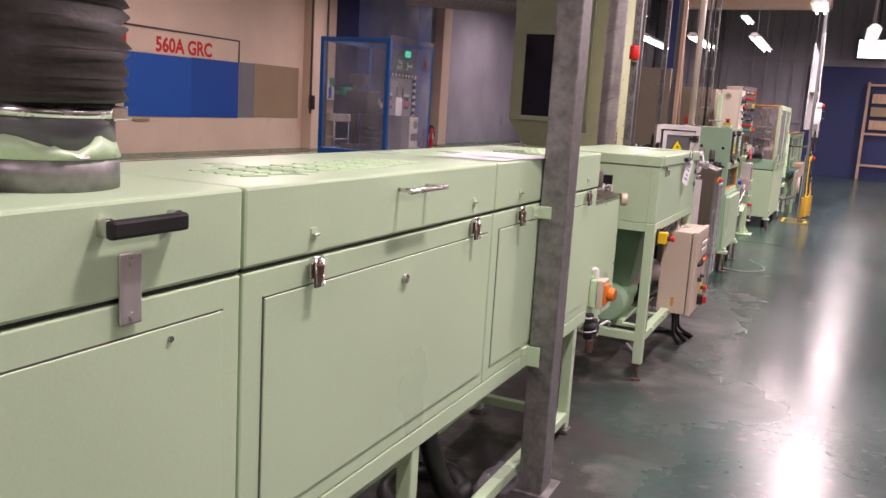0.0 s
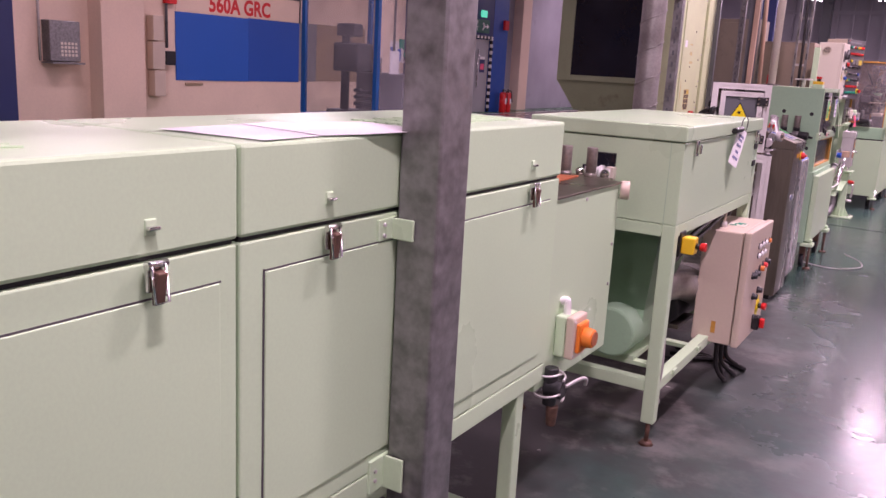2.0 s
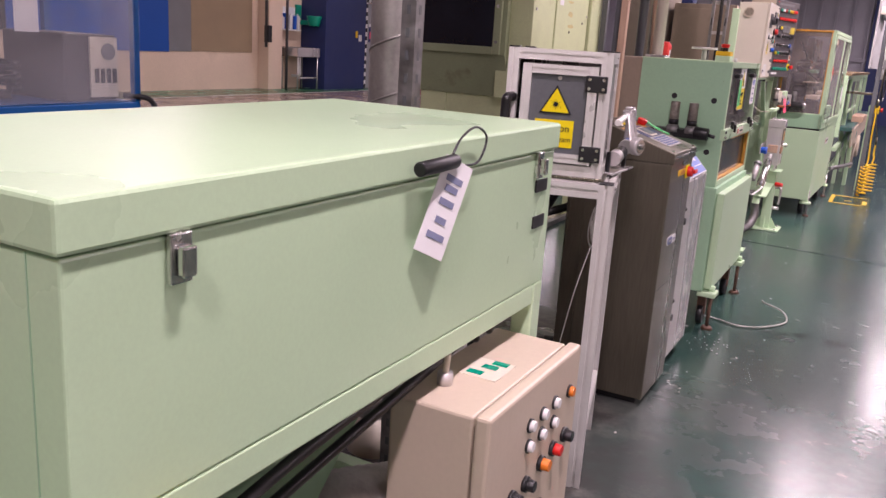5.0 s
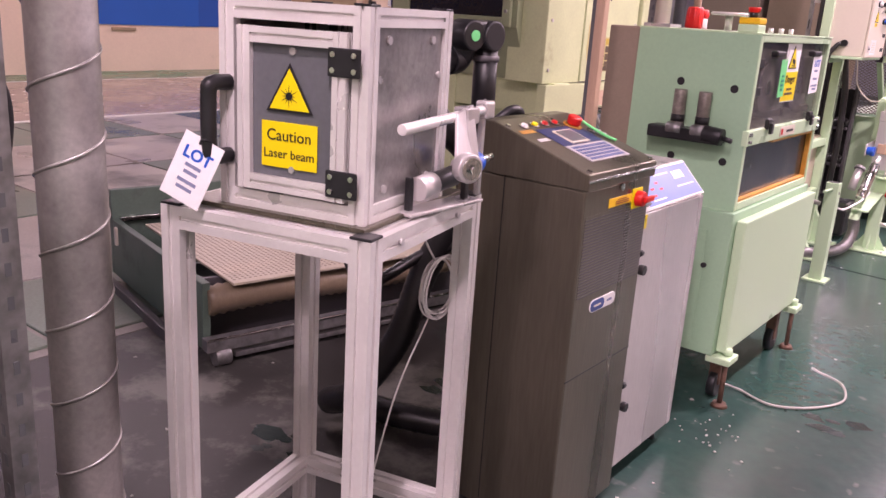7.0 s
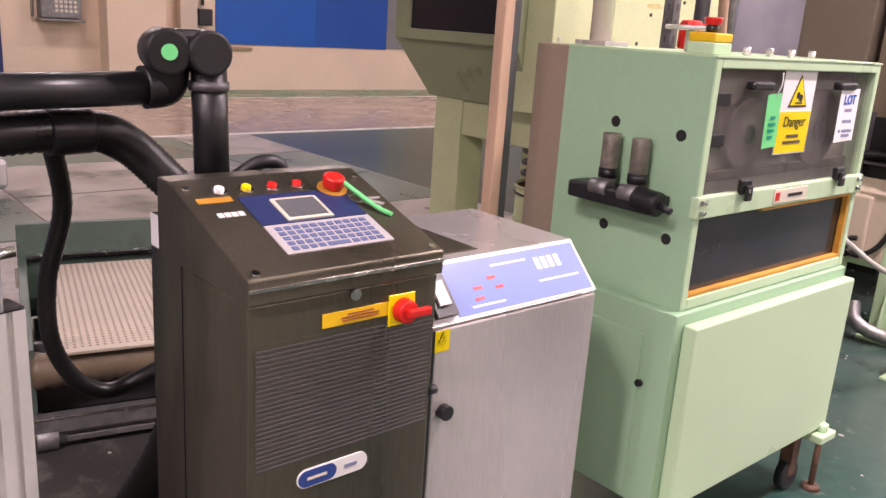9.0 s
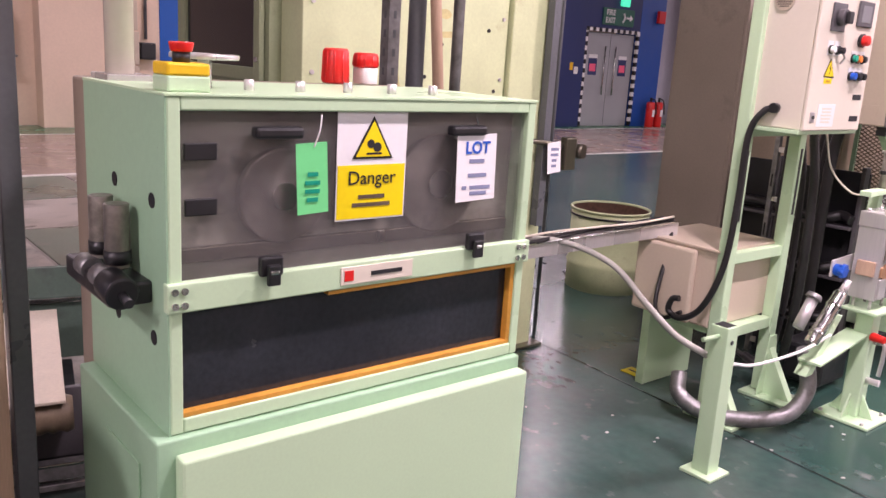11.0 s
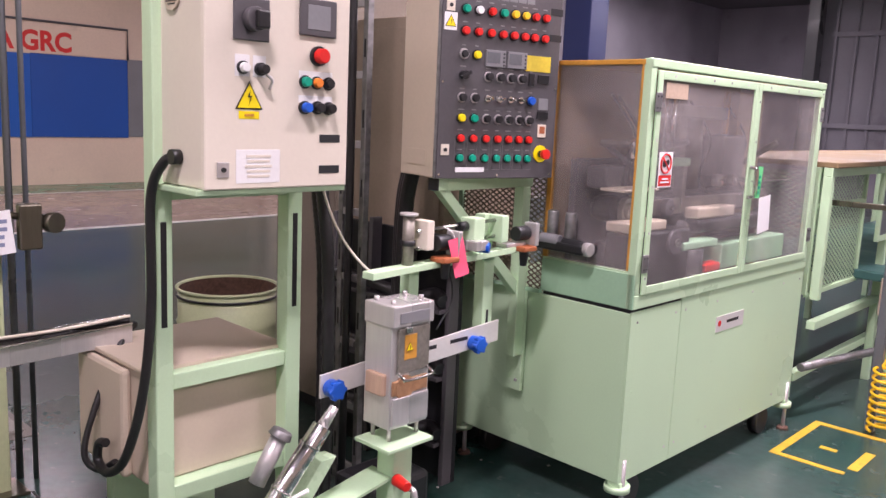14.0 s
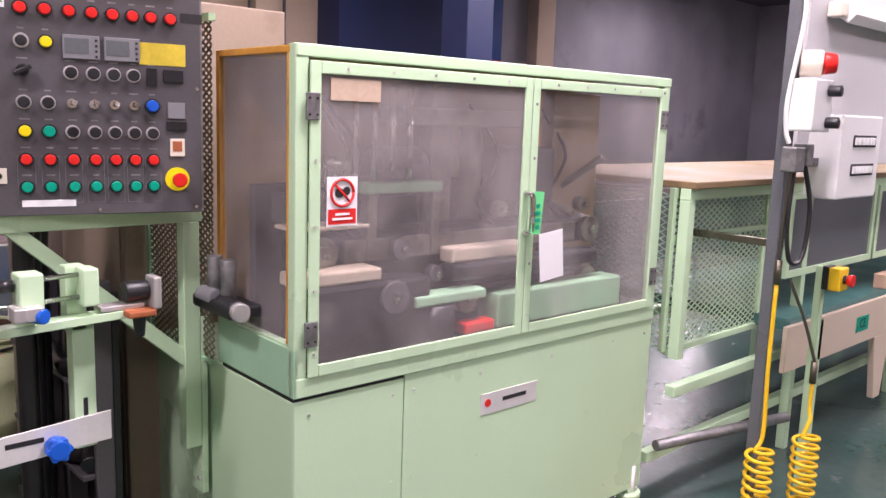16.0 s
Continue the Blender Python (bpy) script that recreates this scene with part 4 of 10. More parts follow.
for y, z, mm in ((4.8, 0.5, BLACK), (4.86, 0.5, BLACK), (4.93, 0.51, ORANGE), (4.99, 0.515, RED), (5.05, 0.52, BLACK), (4.86, 0.4, BLACK), (4.95, 0.41, BLACK), (4.93, 0.29, BLACK)):
    knob_button(cb, (NX, y, z), E_, 0.0125, mm, 0.022)
plate("yellow_plate", cb, (NX, 4.99, 0.33), E_, 0.05, 0.09, SIGNYELLOW, 0.0012)
emergency_stop(cb, (NX, 5.0, 0.33), E_, 0.017, boxed=False)
part("rotary_switch", bx((NX, 4.92, 0.24), (NX + 0.03, 4.96, 0.3), 0.005), BLACK, cb)
part("rotary_handle", bx((NX + 0.03, 4.93, 0.25), (NX + 0.05, 4.95, 0.29), 0.004), RED, cb)
plate("rating_plate", cb, (-0.74, 4.689, 0.285), S_, 0.018, 0.05, OCHRE, 0.001)
part("cable_gland", cy((-0.77, 4.78, 0.686), (-0.77, 4.78, 0.71), 0.014, seg=14), STEEL, cb)
part("cable", tube(B(), [(-0.77, 4.78, 0.7), (-0.77, 4.78, 0.76), (-0.79, 4.74, 0.775), (-0.82, 4.7, 0.74)], 0.006, seg=8), PALE, cb)
part("top_label", bx((-0.775, 4.84, 0.6865), (-0.7, 4.93, 0.6885), 0), PALE, cb)
for dy in (0.0, 0.035, 0.06):
    part("label_mark", bx((-0.765 + dy * 0.4, 4.85 + dy, 0.6885), (-0.735 + dy * 0.4, 4.868 + dy, 0.6895), 0), GREENBTN, cb)
for k in range(3):
    part("bottom_gland", cy((-0.74, 4.8 + 0.09 * k, 0.218), (-0.74, 4.8 + 0.09 * k, 0.185), 0.014, seg=12), BLACK, cb)
    solid("floor_cable", tube(B(), [(-0.74, 4.8 + 0.09 * k, 0.19), (-0.73, 4.8 + 0.09 * k, 0.08), (-0.7 + 0.02 * k, 4.85 + 0.1 * k, 0.013), (-0.8, 5.1, 0.012), (-1.0, 5.15 - 0.1 * k, 0.012)], 0.01, seg=8), RUBBER, "black cable looping from the box to the floor", "cable")


# ---- laser marking station ----
def profile(a, b, s=0.04):
    """A slotted aluminium profile from a to b along one axis."""
    a, b = Vector(a), Vector(b)
    d = b - a
    h, n, w = s / 2, s * 0.11, s * 0.16
    ring = []
    for k in range(4):
        c, sn = math.cos(k * math.pi / 2), math.sin(k * math.pi / 2)
        for p in ((h, -h), (h, -n), (h - w, -n), (h - w, n), (h, n)):
            ring.append((p[0] * c - p[1] * sn, p[0] * sn + p[1] * c))
    q = d.to_track_quat("Z", "Y")
    if abs(d.z) < 1e-6:
        u, v = Vector((0, 0, 1)), d.normalized().cross(Vector((0, 0, 1)))
    else:
        u, v = Vector((1, 0, 0)), Vector((0, 1, 0))
    bm = B()
    return prism(bm, [a + u * x + v * y for x, y in ring], d)


LT = thing("profile_table", (0, 0, 0), "tall table frame of slotted silver aluminium profile", "table")
W, D, H = 0.42, 0.45, 0.918
for x in (-W + 0.02, -0.02):
    for y in (0.02, D - 0.02):
        lg = part("leg", profile((x, y, 0), (x, y, H - 0.004)), ALU, LT)
        part("end_cap", bx((x - 0.02, y - 0.02, H - 0.004), (x + 0.02, y + 0.02, H + 0.001), 0.002), BLACK, lg)
for z in (H - 0.024, 0.2):
    for y in (0.02, D - 0.02):
        part("rail", profile((-W + 0.04, y, z), (-0.04, y, z)), ALU, LT)
    for x in (-W + 0.02, -0.02):
        part("rail", profile((x, 0.04, z), (x, D - 0.04, z)), ALU, LT)
part("table_plate", bx((-W + 0.03, 0.03, H - 0.002), (-0.03, D - 0.03, H + 0.006), 0.001), DARKSTEEL, LT)
for y in (0.1, 0.33):
    stud(LT, (0, y, H - 0.024), E_, 0.006, 0.005)
LM = pose(-0.798, 5.757, 0, 0, 0, 14)
LT.matrix_world = LM

LB = thing("laser_guard_box", (0, 0, 0), "aluminium framed laser guard box with a hinged door", "guard box")
bx0, bx1, by0, by1, bz0, bz1 = -0.325, -0.04, 0.045, 0.345, H + 0.006, 1.264
s = 0.03
for x in (bx0 + s / 2, bx1 - s / 2):
    for y in (by0 + s / 2, by1 - s / 2):
        up = part("upright", profile((x, y, bz0), (x, y, bz1), s), ALU, LB)
        part("end_cap", bx((x - s / 2, y - s / 2, bz1), (x + s / 2, y + s / 2, bz1 + 0.004), 0.001), BLACK, up)
for z in (bz0 + s / 2, bz1 - s / 2):
    for y in (by0 + s / 2, by1 - s / 2):
        part("rail", profile((bx0 + s, y, z), (bx1 - s, y, z), s), ALU, LB)
    for x in (bx0 + s / 2, bx1 - s / 2):
        part("rail", profile((x, by0 + s, z), (x, by1 - s, z), s), ALU, LB)
side = part("side_panel", bx((bx1 - 0.012, by0 + s, bz0 + s), (bx1 - 0.006, by1 - s, bz1 - s), 0.001), SIDEPLATE, LB, "stained dark grey side panel")
for y in (by0 + 0.07, by1 - 0.07):
    for z in (bz0 + 0.05, bz1 - 0.05):
        stud(side, (bx1 - 0.006, y, z), E_, 0.007, 0.004)
for y in (by0 + 0.042, by1 - 0.042):
    stud(side, (bx1 - 0.006, y, bz1 - 0.11), E_, 0.006, 0.004)
part("back_panel", bx((bx0 + s, by1 - 0.012, bz0 + s), (bx1 - s, by1 - 0.006, bz1 - s), 0), STEEL, LB)
part("left_panel", bx((bx0 + 0.006, by0 + s, bz0 + s), (bx0 + 0.012, by1 - s, bz1 - s), 0), STEEL, LB)
part("top_panel", bx((bx0 + s, by0 + s, bz1 - 0.014), (bx1 - s, by1 - s, bz1 - 0.008), 0), STEEL, LB)
dr = part("door_frame", profile((bx0 + 0.057, by0 + 0.002, bz0 + 0.035), (bx0 + 0.057, by0 + 0.002, bz1 - 0.04), 0.025), ALU, LB, "aluminium framed door")
part("door_stile", profile((bx1 - 0.047, by0 + 0.002, bz0 + 0.035), (bx1 - 0.047, by0 + 0.002, bz1 - 0.04), 0.025), ALU, dr)
for z in (bz0 + 0.048, bz1 - 0.053):
    part("door_rail", profile((bx0 + 0.07, by0 + 0.002, z), (bx1 - 0.06, by0 + 0.002, z), 0.025), ALU, dr)
part("door_pane", bx((bx0 + 0.068, by0, bz0 + 0.06), (bx1 - 0.058, by0 + 0.006, bz1 - 0.065), 0), SLATE, dr, "smoky plastic pane")
for z in (bz0 + 0.075, bz1 - 0.075):
    stud(dr, ((bx0 + bx1) / 2 + 0.005, by0, z), S_, 0.006, 0.004)
for z in (bz0 + 0.065, bz1 - 0.085):
    h = part("hinge", bx((bx1 - 0.066, by0 - 0.014, z - 0.022), (bx1 - 0.008, by0 - 0.0095, z + 0.022), 0.003), BLACK, LB, "black plastic hinge")
    for dx in (-0.056, -0.018):
        for dz in (-0.012, 0.012):
            stud(h, (bx1 + dx, by0 - 0.014, z + dz), S_, 0.0045, 0.003, CHROME)
cx = (bx0 + bx1) / 2 + 0.004
warning_triangle(LB, (cx - 0.004, by0 - 0.002, 1.118), S_, 0.09, "burst")
yl = plate("warning_label", LB, (cx - 0.004, by0 - 0.002, 1.038), S_, 0.108, 0.075, SIGNYELLOW, 0.0015, "yellow warning label in black letters")
words("lettering", "Caution", 0.027, facing((cx - 0.004, by0 - 0.0042, 1.053), S_), BLACKINK, yl)
words("lettering", "Laser beam", 0.0215, facing((cx - 0.004, by0 - 0.0042, 1.023), S_), BLACKINK, yl)
hd = part("door_handle", tube(B(), [(bx0 + 0.02, by0, 1.13), (bx0 + 0.012, by0 - 0.035, 1.128), (bx0 + 0.01, by0 - 0.04, 1.11), (bx0 + 0.01, by0 - 0.04, 1.03), (bx0 + 0.012, by0 - 0.035, 1.01), (bx0 + 0.02, by0, 1.008)], 0.0135, seg=10), BLACK, LB, "black plastic pull handle")
lt = plate("lot_tag", LB, (bx0 - 0.012, by0 - 0.058, 0.985), (0.25, -1, 0.1), 0.075, 0.115, PAPER, 0.001, "white paper lot tag tied to the handle", roll=-24)
tm = facing((bx0 - 0.012, by0 - 0.058, 0.985), (0.25, -1, 0.1)) @ Matrix.Rotation(radians(-24), 4, "Z")
words("lettering", "LOT", 0.028, tm @ Matrix.Translation((0, 0.025, 0.0016)), BLUEKNOB, lt, 0.0008)
bm = B()
for k, (w, y) in enumerate(((0.03, 0.006), (0.026, -0.006), (0.036, -0.022), (0.03, -0.034))):
    box(bm, (-w / 2, y - 0.003, 0.0012), (w / 2, y + 0.003, 0.0018))
part("text_bar", turned(bm, tm), INK, lt)
part("tag_tie", tube(B(), [(bx0 + 0.0, by0 - 0.05, 1.03), (bx0 + 0.01, by0 - 0.055, 1.038), (bx0 + 0.02, by0 - 0.045, 1.035)], 0.003, seg=6), BLACK, lt)
LB.matrix_world = LM

# guide rollers beside the guard box
GR = thing("wire_guide", (-0.86, 6.05, H), "silver rod and roller wire guide clamped to the table", "guide")
part("guide_rod", cy((-0.838, 5.862, 1.076), (-0.893, 6.17, 1.088), 0.0095, seg=14, bev=0.001), ALU, GR, "smooth silver rod")
part("rod_block", bx((-0.885, 6.055, 1.07), (-0.85, 6.09, 1.1), 0.003), STEEL, GR)
part("rod_block", bx((-0.908, 6.15, 1.07), (-0.878, 6.18, 1.105), 0.006), STEEL, GR)
part("arm_plate", prism(B(), [(-0.862, 6.03, 1.09), (-0.862, 6.075, 1.105), (-0.832, 6.07, 0.99), (-0.832, 6.0, 0.985)], (0.006, 0.001, 0), 0.001), STEEL, GR)
pl = part("pulley", cy((-0.832, 6.026, 1.0), (-0.81, 6.02, 1.0), 0.027, seg=28, bev=0.003), STEEL, GR, "round silver grooved pulley")
part("pulley_face", cy((-0.81, 6.02, 1.0), (-0.807, 6.019, 1.0), 0.02, seg=24), CHROME, pl)
part("pulley_hub", cy((-0.808, 6.0195, 1.0), (-0.798, 6.017, 1.0), 0.008, seg=14), CHROME, pl)
part("drum_roller", cy((-0.862, 5.945, 0.966), (-0.872, 6.05, 0.975), 0.019, seg=20, bev=0.002), BLACK, GR, "black and silver drum roller")
part("drum_sleeve", cy((-0.8615, 5.935, 0.965), (-0.865, 5.98, 0.969), 0.0215, seg=20), STEEL, GR)
part("blue_coupling", cy((-0.868, 6.075, 0.99), (-0.874, 6.125, 0.993), 0.02, seg=20, bev=0.002), BLUEKNOB, GR, "blue anodised coupling")
part("coupling_clamp", cy((-0.865, 6.06, 0.988), (-0.868, 6.08, 0.99), 0.022, seg=20), ALU, GR)
part("spigot", cy((-0.874, 6.125, 0.993), (-0.882, 6.18, 0.996), 0.007, seg=12), CHROME, GR)
for y in (5.93, 6.09):
    part("guide_strut", bx((-0.88, y - 0.006, H + 0.002), (-0.868, y + 0.006, 0.985), 0.002), BLACK, GR)
part("guide_foot", bx((-0.9, 5.91, H + 0.001), (-0.85, 6.12, H + 0.008), 0.002), STEEL, GR)
part("rod_post", bx((-0.902, 6.155, H + 0.001), (-0.89, 6.167, 1.075), 0.003), STEEL, GR)
# coil of clear tubing under the table
bm = B()
pts = []
for k in range(5 * 14):
    a = 2 * math.pi * k / 14
    r = 0.062 + 0.007 * math.sin(k * 0.7)
    pts.append((-0.95 + 0.008 * math.sin(k * 0.31), 6.13 + r * math.cos(a) * 0.9, 0.72 + r * math.sin(a)))
tube(bm, pts, 0.0025, seg=6, smooth=2)
tube(bm, [(-0.95, 6.11, 0.78), (-0.93, 6.05, 0.84), (-0.9, 6.0, 0.9)], 0.0022, seg=6)
tube(bm, [(-0.95, 6.1, 0.66), (-0.97, 6.03, 0.5), (-1.0, 5.98, 0.25), (-1.05, 5.95, 0.02)], 0.002, seg=6)
solid("tubing_coil", bm, ALU, "coil of thin clear tubing hung below the table", "tubing")

# black fume arm over the floor behind
FA = thing("extraction_boom", (-1.19, 6.57, 0.95), "black jointed fume extraction arm with a green dot", "extraction arm")
part("arm_tube", cy((-1.2, 6.07, 1.142), (-1.235, 6.5, 1.15), 0.028, seg=20), BLACK, FA)
part("elbow", tube(B(), [(-1.235, 6.47, 1.15), (-1.235, 6.505, 1.155), (-1.225, 6.51, 1.185), (-1.22, 6.51, 1.205)], 0.036, seg=16), BLACK, FA)
jt = part("joint_drum", cy((-1.235, 6.5, 1.212), (-1.17, 6.49, 1.212), 0.037, seg=22, bev=0.005), BLACK, FA)
part("green_dot", cy((-1.17, 6.49, 1.212), (-1.167, 6.4895, 1.212), 0.013, seg=18), LIMETAG, jt, "round green sticker")
part("joint_cap", cy((-1.215, 6.56, 1.212), (-1.155, 6.555, 1.212), 0.037, seg=22, bev=0.005), BLACK, FA)
part("joint_bridge", bx((-1.225, 6.48, 1.215), (-1.17, 6.57, 1.248), 0.01), BLACK, FA)
part("drop_tube", cy((-1.19, 6.565, 1.19), (-1.19, 6.57, 0.98), 0.03, seg=20), BLACK, FA)
part("ring", cy((-1.19, 6.565, 1.165), (-1.19, 6.565, 1.15), 0.034, seg=20), CHARCOAL, FA)
part("lower_joint", bx((-1.23, 6.53, 0.93), (-1.14, 6.61, 1.01), 0.014), BLACK, FA)
part("hose_loop", tube(B(), [(-1.17, 6.6, 1.0), (-1.15, 6.64, 1.03), (-1.15, 6.68, 1.02), (-1.15, 6.68, 0.97)], 0.013, seg=10), BLACK, FA)
part("arm_stem", cy((-1.2, 6.66, 0.0), (-1.2, 6.6, 0.95), 0.026, seg=16), BLACK, FA)
part("arm_clamp", bx((-1.25, 6.18, 1.11), (-1.19, 6.2, 1.185), 0.006), BLACK, FA)
fh = thing("fume_hose", (-1.19, 6.71, 0.0), "black ribbed fume hose sagging below the arm", "hose")
part("hose", tube(B(), [(-1.22, 6.05, 1.07), (-1.26, 6.12, 1.065), (-1.28, 6.22, 1.07), (-1.29, 6.38, 1.075), (-1.3, 6.46, 1.05), (-1.28, 6.54, 0.97), (-1.24, 6.62, 0.88), (-1.19, 6.7, 0.7), (-1.19, 6.71, 0.3), (-1.19, 6.71, 0.03)], 0.033, seg=16, ribs=0.0025, smooth=26), RUBBER, fh)
part("hose_cuff", cy((-1.285, 6.33, 1.073), (-1.29, 6.4, 1.074), 0.039, seg=18, bev=0.004), BLACK, fh)
part("hose_cuff", cy((-1.19, 6.71, 0.0), (-1.19, 6.71, 0.09), 0.04, seg=18, bev=0.004), BLACK, fh)
solid("fume_hose", tube(B(), [(-1.3, 6.34, 1.06), (-1.4, 6.38, 0.92), (-1.45, 6.36, 0.77), (-1.45, 6.36, 0.65), (-1.45, 6.4, 0.56), (-1.45, 6.46, 0.52), (-1.44, 6.53, 0.54), (-1.38, 6.62, 0.6), (-1.24, 6.7, 0.66)], 0.016, seg=12, ribs=0.001, smooth=14), RUBBER, "thin black hose hanging behind the table", "hose")
bh = thing("black_hose", (-1.5, 6.55, 0.05), "thick black hose looping over the floor behind the console", "hose")
part("hose", tube(B(), [(-1.22, 6.72, 0.84), (-1.32, 6.68, 0.72), (-1.39, 6.62, 0.54), (-1.42, 6.55, 0.34), (-1.52, 6.49, 0.16), (-1.66, 6.52, 0.07), (-1.62, 6.6, 0.05), (-1.46, 6.63, 0.05), (-1.25, 6.72, 0.05)], 0.04, seg=14, ribs=0.002, smooth=18), RUBBER, bh)
part("hose_cuff", cy((-1.25, 6.715, 0.82), (-1.18, 6.735, 0.87), 0.046, seg=16, bev=0.004), BLACK, bh)
part("hose_cuff", cy((-1.3, 6.7, 0.05), (-1.2, 6.74, 0.05), 0.046, seg=16, bev=0.004), BLACK, bh)

# ---- laser console ----
CO = thing("laser_console", (-0.95, 6.6, 0), "dark stainless console with a sloping keyboard panel", "console")
cx0, cx1, cy0, cy1 = -1.1, -0.805, 6.44, 6.768
part("cabinet", bx((cx0, cy0, 0.03), (cx1, cy1, 0.905), 0.004), DARKSTEEL, CO)
part("plinth", bx((cx0 + 0.03, cy0 + 0.03, 0), (cx1 - 0.03, cy1 - 0.03, 0.03), 0.002), BLACK, CO)
head = prism(B(), [(cx1 + 0.008, cy0 - 0.004, 0.905), (cx1 + 0.008, cy0 - 0.004, 0.943), (-1.06, cy0 - 0.004, 1.028), (-1.1, cy0 - 0.004, 1.028), (-1.1, cy0 - 0.004, 0.905)], (0, cy1 - cy0 + 0.008, 0), 0.003)
part("desk", head, DARKSTEEL, CO, "sloping stainless desk top")
part("rear_step", bx((-1.17, cy0 + 0.01, 0.05), (-1.1, cy1 - 0.01, 0.955), 0.004), DARKSTEEL, CO)
part("desk_rim", bx((cx1 + 0.008, cy0 - 0.004, 0.925), (cx1 + 0.011, cy1 + 0.004, 0.931), 0.001), CHROME, CO)
SD = (Vector((-1.06, 0, 1.028)) - Vector((cx1 + 0.008, 0, 0.943))).normalized()
SN = Vector((-SD.z, 0, SD.x)) * -1
SN = SN if SN.z > 0 else -SN


def on_desk(y, k, lift=0.0):
    """A place on the sloping desk: y along it, k metres up the slope."""
    return Vector((cx1 + 0.008, y, 0.943)) + SD * k + SN * lift


def desk_slab(name, y0, y1, k0, k1, h, material, parent, label="", lift=0.0):
    pts = [on_desk(y0, k0, lift), on_desk(y1, k0, lift), on_desk(y1, k1, lift), on_desk(y0, k1, lift)]
    return part(name, prism(B(), pts, SN * h), material, parent, label)


desk_slab("screen_panel", 6.52, 6.705, 0.125, 0.21, 0.0012, NAVY, CO, "dark blue display overlay")
scr = desk_slab("screen_frame", 6.565, 6.645, 0.128, 0.192, 0.003, PALE, CO, "", 0.001)
desk_slab("screen", 6.571, 6.639, 0.135, 0.186, 0.001, SLATE, scr, "", 0.004)
kb = desk_slab("keyboard", 6.52, 6.705, 0.045, 0.122, 0.002, mat("membrane_grey", (0.42, 0.4, 0.41), 0.5, var=0.05), CO, "pale membrane keyboard with blue keys")
for r in range(5):
    for c in range(11):
        y = 6.532 + c * 0.0148
        k = 0.052 + r * 0.0132
        if r == 0 and 3 < c < 7:
            continue
        desk_slab("key", y, y + 0.0105, k, k + 0.0085, 0.0012, KEYBLUE, kb, "", 0.002)
desk_slab("key", 6.592, 6.63, 0.052, 0.0605, 0.0012, KEYBLUE, kb, "", 0.002)
for y, mm in ((6.5, WHITE), (6.545, SIGNYELLOW), (6.59, RED), (6.635, RED)):
    p = on_desk(y, 0.232)
    knob_button(CO, p, SN, 0.0085, mm, 0.008)
    part("button_ring", cy(p, p + SN * 0.003, 0.0125, seg=18), CHROME, CO)
part("stop_backing", cy(on_desk(6.69, 0.21), on_desk(6.69, 0.21, 0.003), 0.025, seg=24), OCHRE, CO)
part("stop_button", cy(on_desk(6.69, 0.21, 0.003), on_desk(6.69, 0.21, 0.026), 0.017, r2=0.019, seg=22, bev=0.005), RED, CO, "red mushroom button")
kr = part("key_ring", tube(B(), [on_desk(6.71 + 0.012 * math.cos(0.6 * k), 0.165 + 0.012 * math.sin(0.6 * k), 0.006) for k in range(11)], 0.0014, seg=5), CHROME, CO)
for dy, dk in ((0.012, -0.03), (0.026, -0.018), (0.03, 0.002)):
    part("key", prism(B(), [on_desk(6.715, 0.16, 0.004), on_desk(6.72 + dy, 0.158 + dk, 0.004), on_desk(6.727 + dy, 0.163 + dk, 0.004), on_desk(6.722, 0.168, 0.004)], SN * 0.002), STEEL, kr)
desk_slab("cream_label", 6.455, 6.51, 0.2, 0.215, 0.001, OCHRE, CO)
for k in range(4):
    desk_slab("white_bar", 6.468 + k * 0.011, 6.477 + k * 0.011, 0.158, 0.17, 0.001, WHITE, CO)
for y, k in ((6.452, 0.012), (6.755, 0.012), (6.452, 0.245), (6.755, 0.245)):
    stud(CO, on_desk(y, k), SN, 0.006, 0.004, CHROME)
part("key_tag", tube(B(), [on_desk(6.7, 0.2, 0.02), on_desk(6.715, 0.17, 0.012), on_desk(6.73, 0.13, 0.006), on_desk(6.745, 0.11, 0.004)], 0.004, seg=6), LIMETAG, CO)
for y0, y1 in ((6.556, 6.675),):
    l = plate("yellow_label", CO, (cx1, (y0 + y1) / 2, 0.862 - (0.003 if y0 > 6.6 else 0)), E_, y1 - y0, 0.022, YELLOW, 0.001)
    bars(l, (cx1 + 0.0012, (y0 + y1) / 2 + 0.006, 0.862 - (0.003 if y0 > 6.6 else 0)), E_, (y1 - y0) * 0.6, 0.014, 3, BROWN)
ms = plate("switch_plate", CO, (cx1, 6.698, 0.857), E_, 0.05, 0.05, SIGNYELLOW, 0.003, "yellow plate with a red main switch")
part("main_switch", cy((cx1 + 0.003, 6.698, 0.857), (cx1 + 0.022, 6.698, 0.857), 0.02, r2=0.018, seg=20, bev=0.002), RED, ms)
part("switch_lever", bx((cx1 + 0.022, 6.69, 0.85), (cx1 + 0.032, 6.735, 0.864), 0.003), RED, ms)
part("key_lock", cy((cx1, 6.61, 0.896), (cx1 + 0.006, 6.61, 0.896), 0.009, seg=16), CHROME, CO)
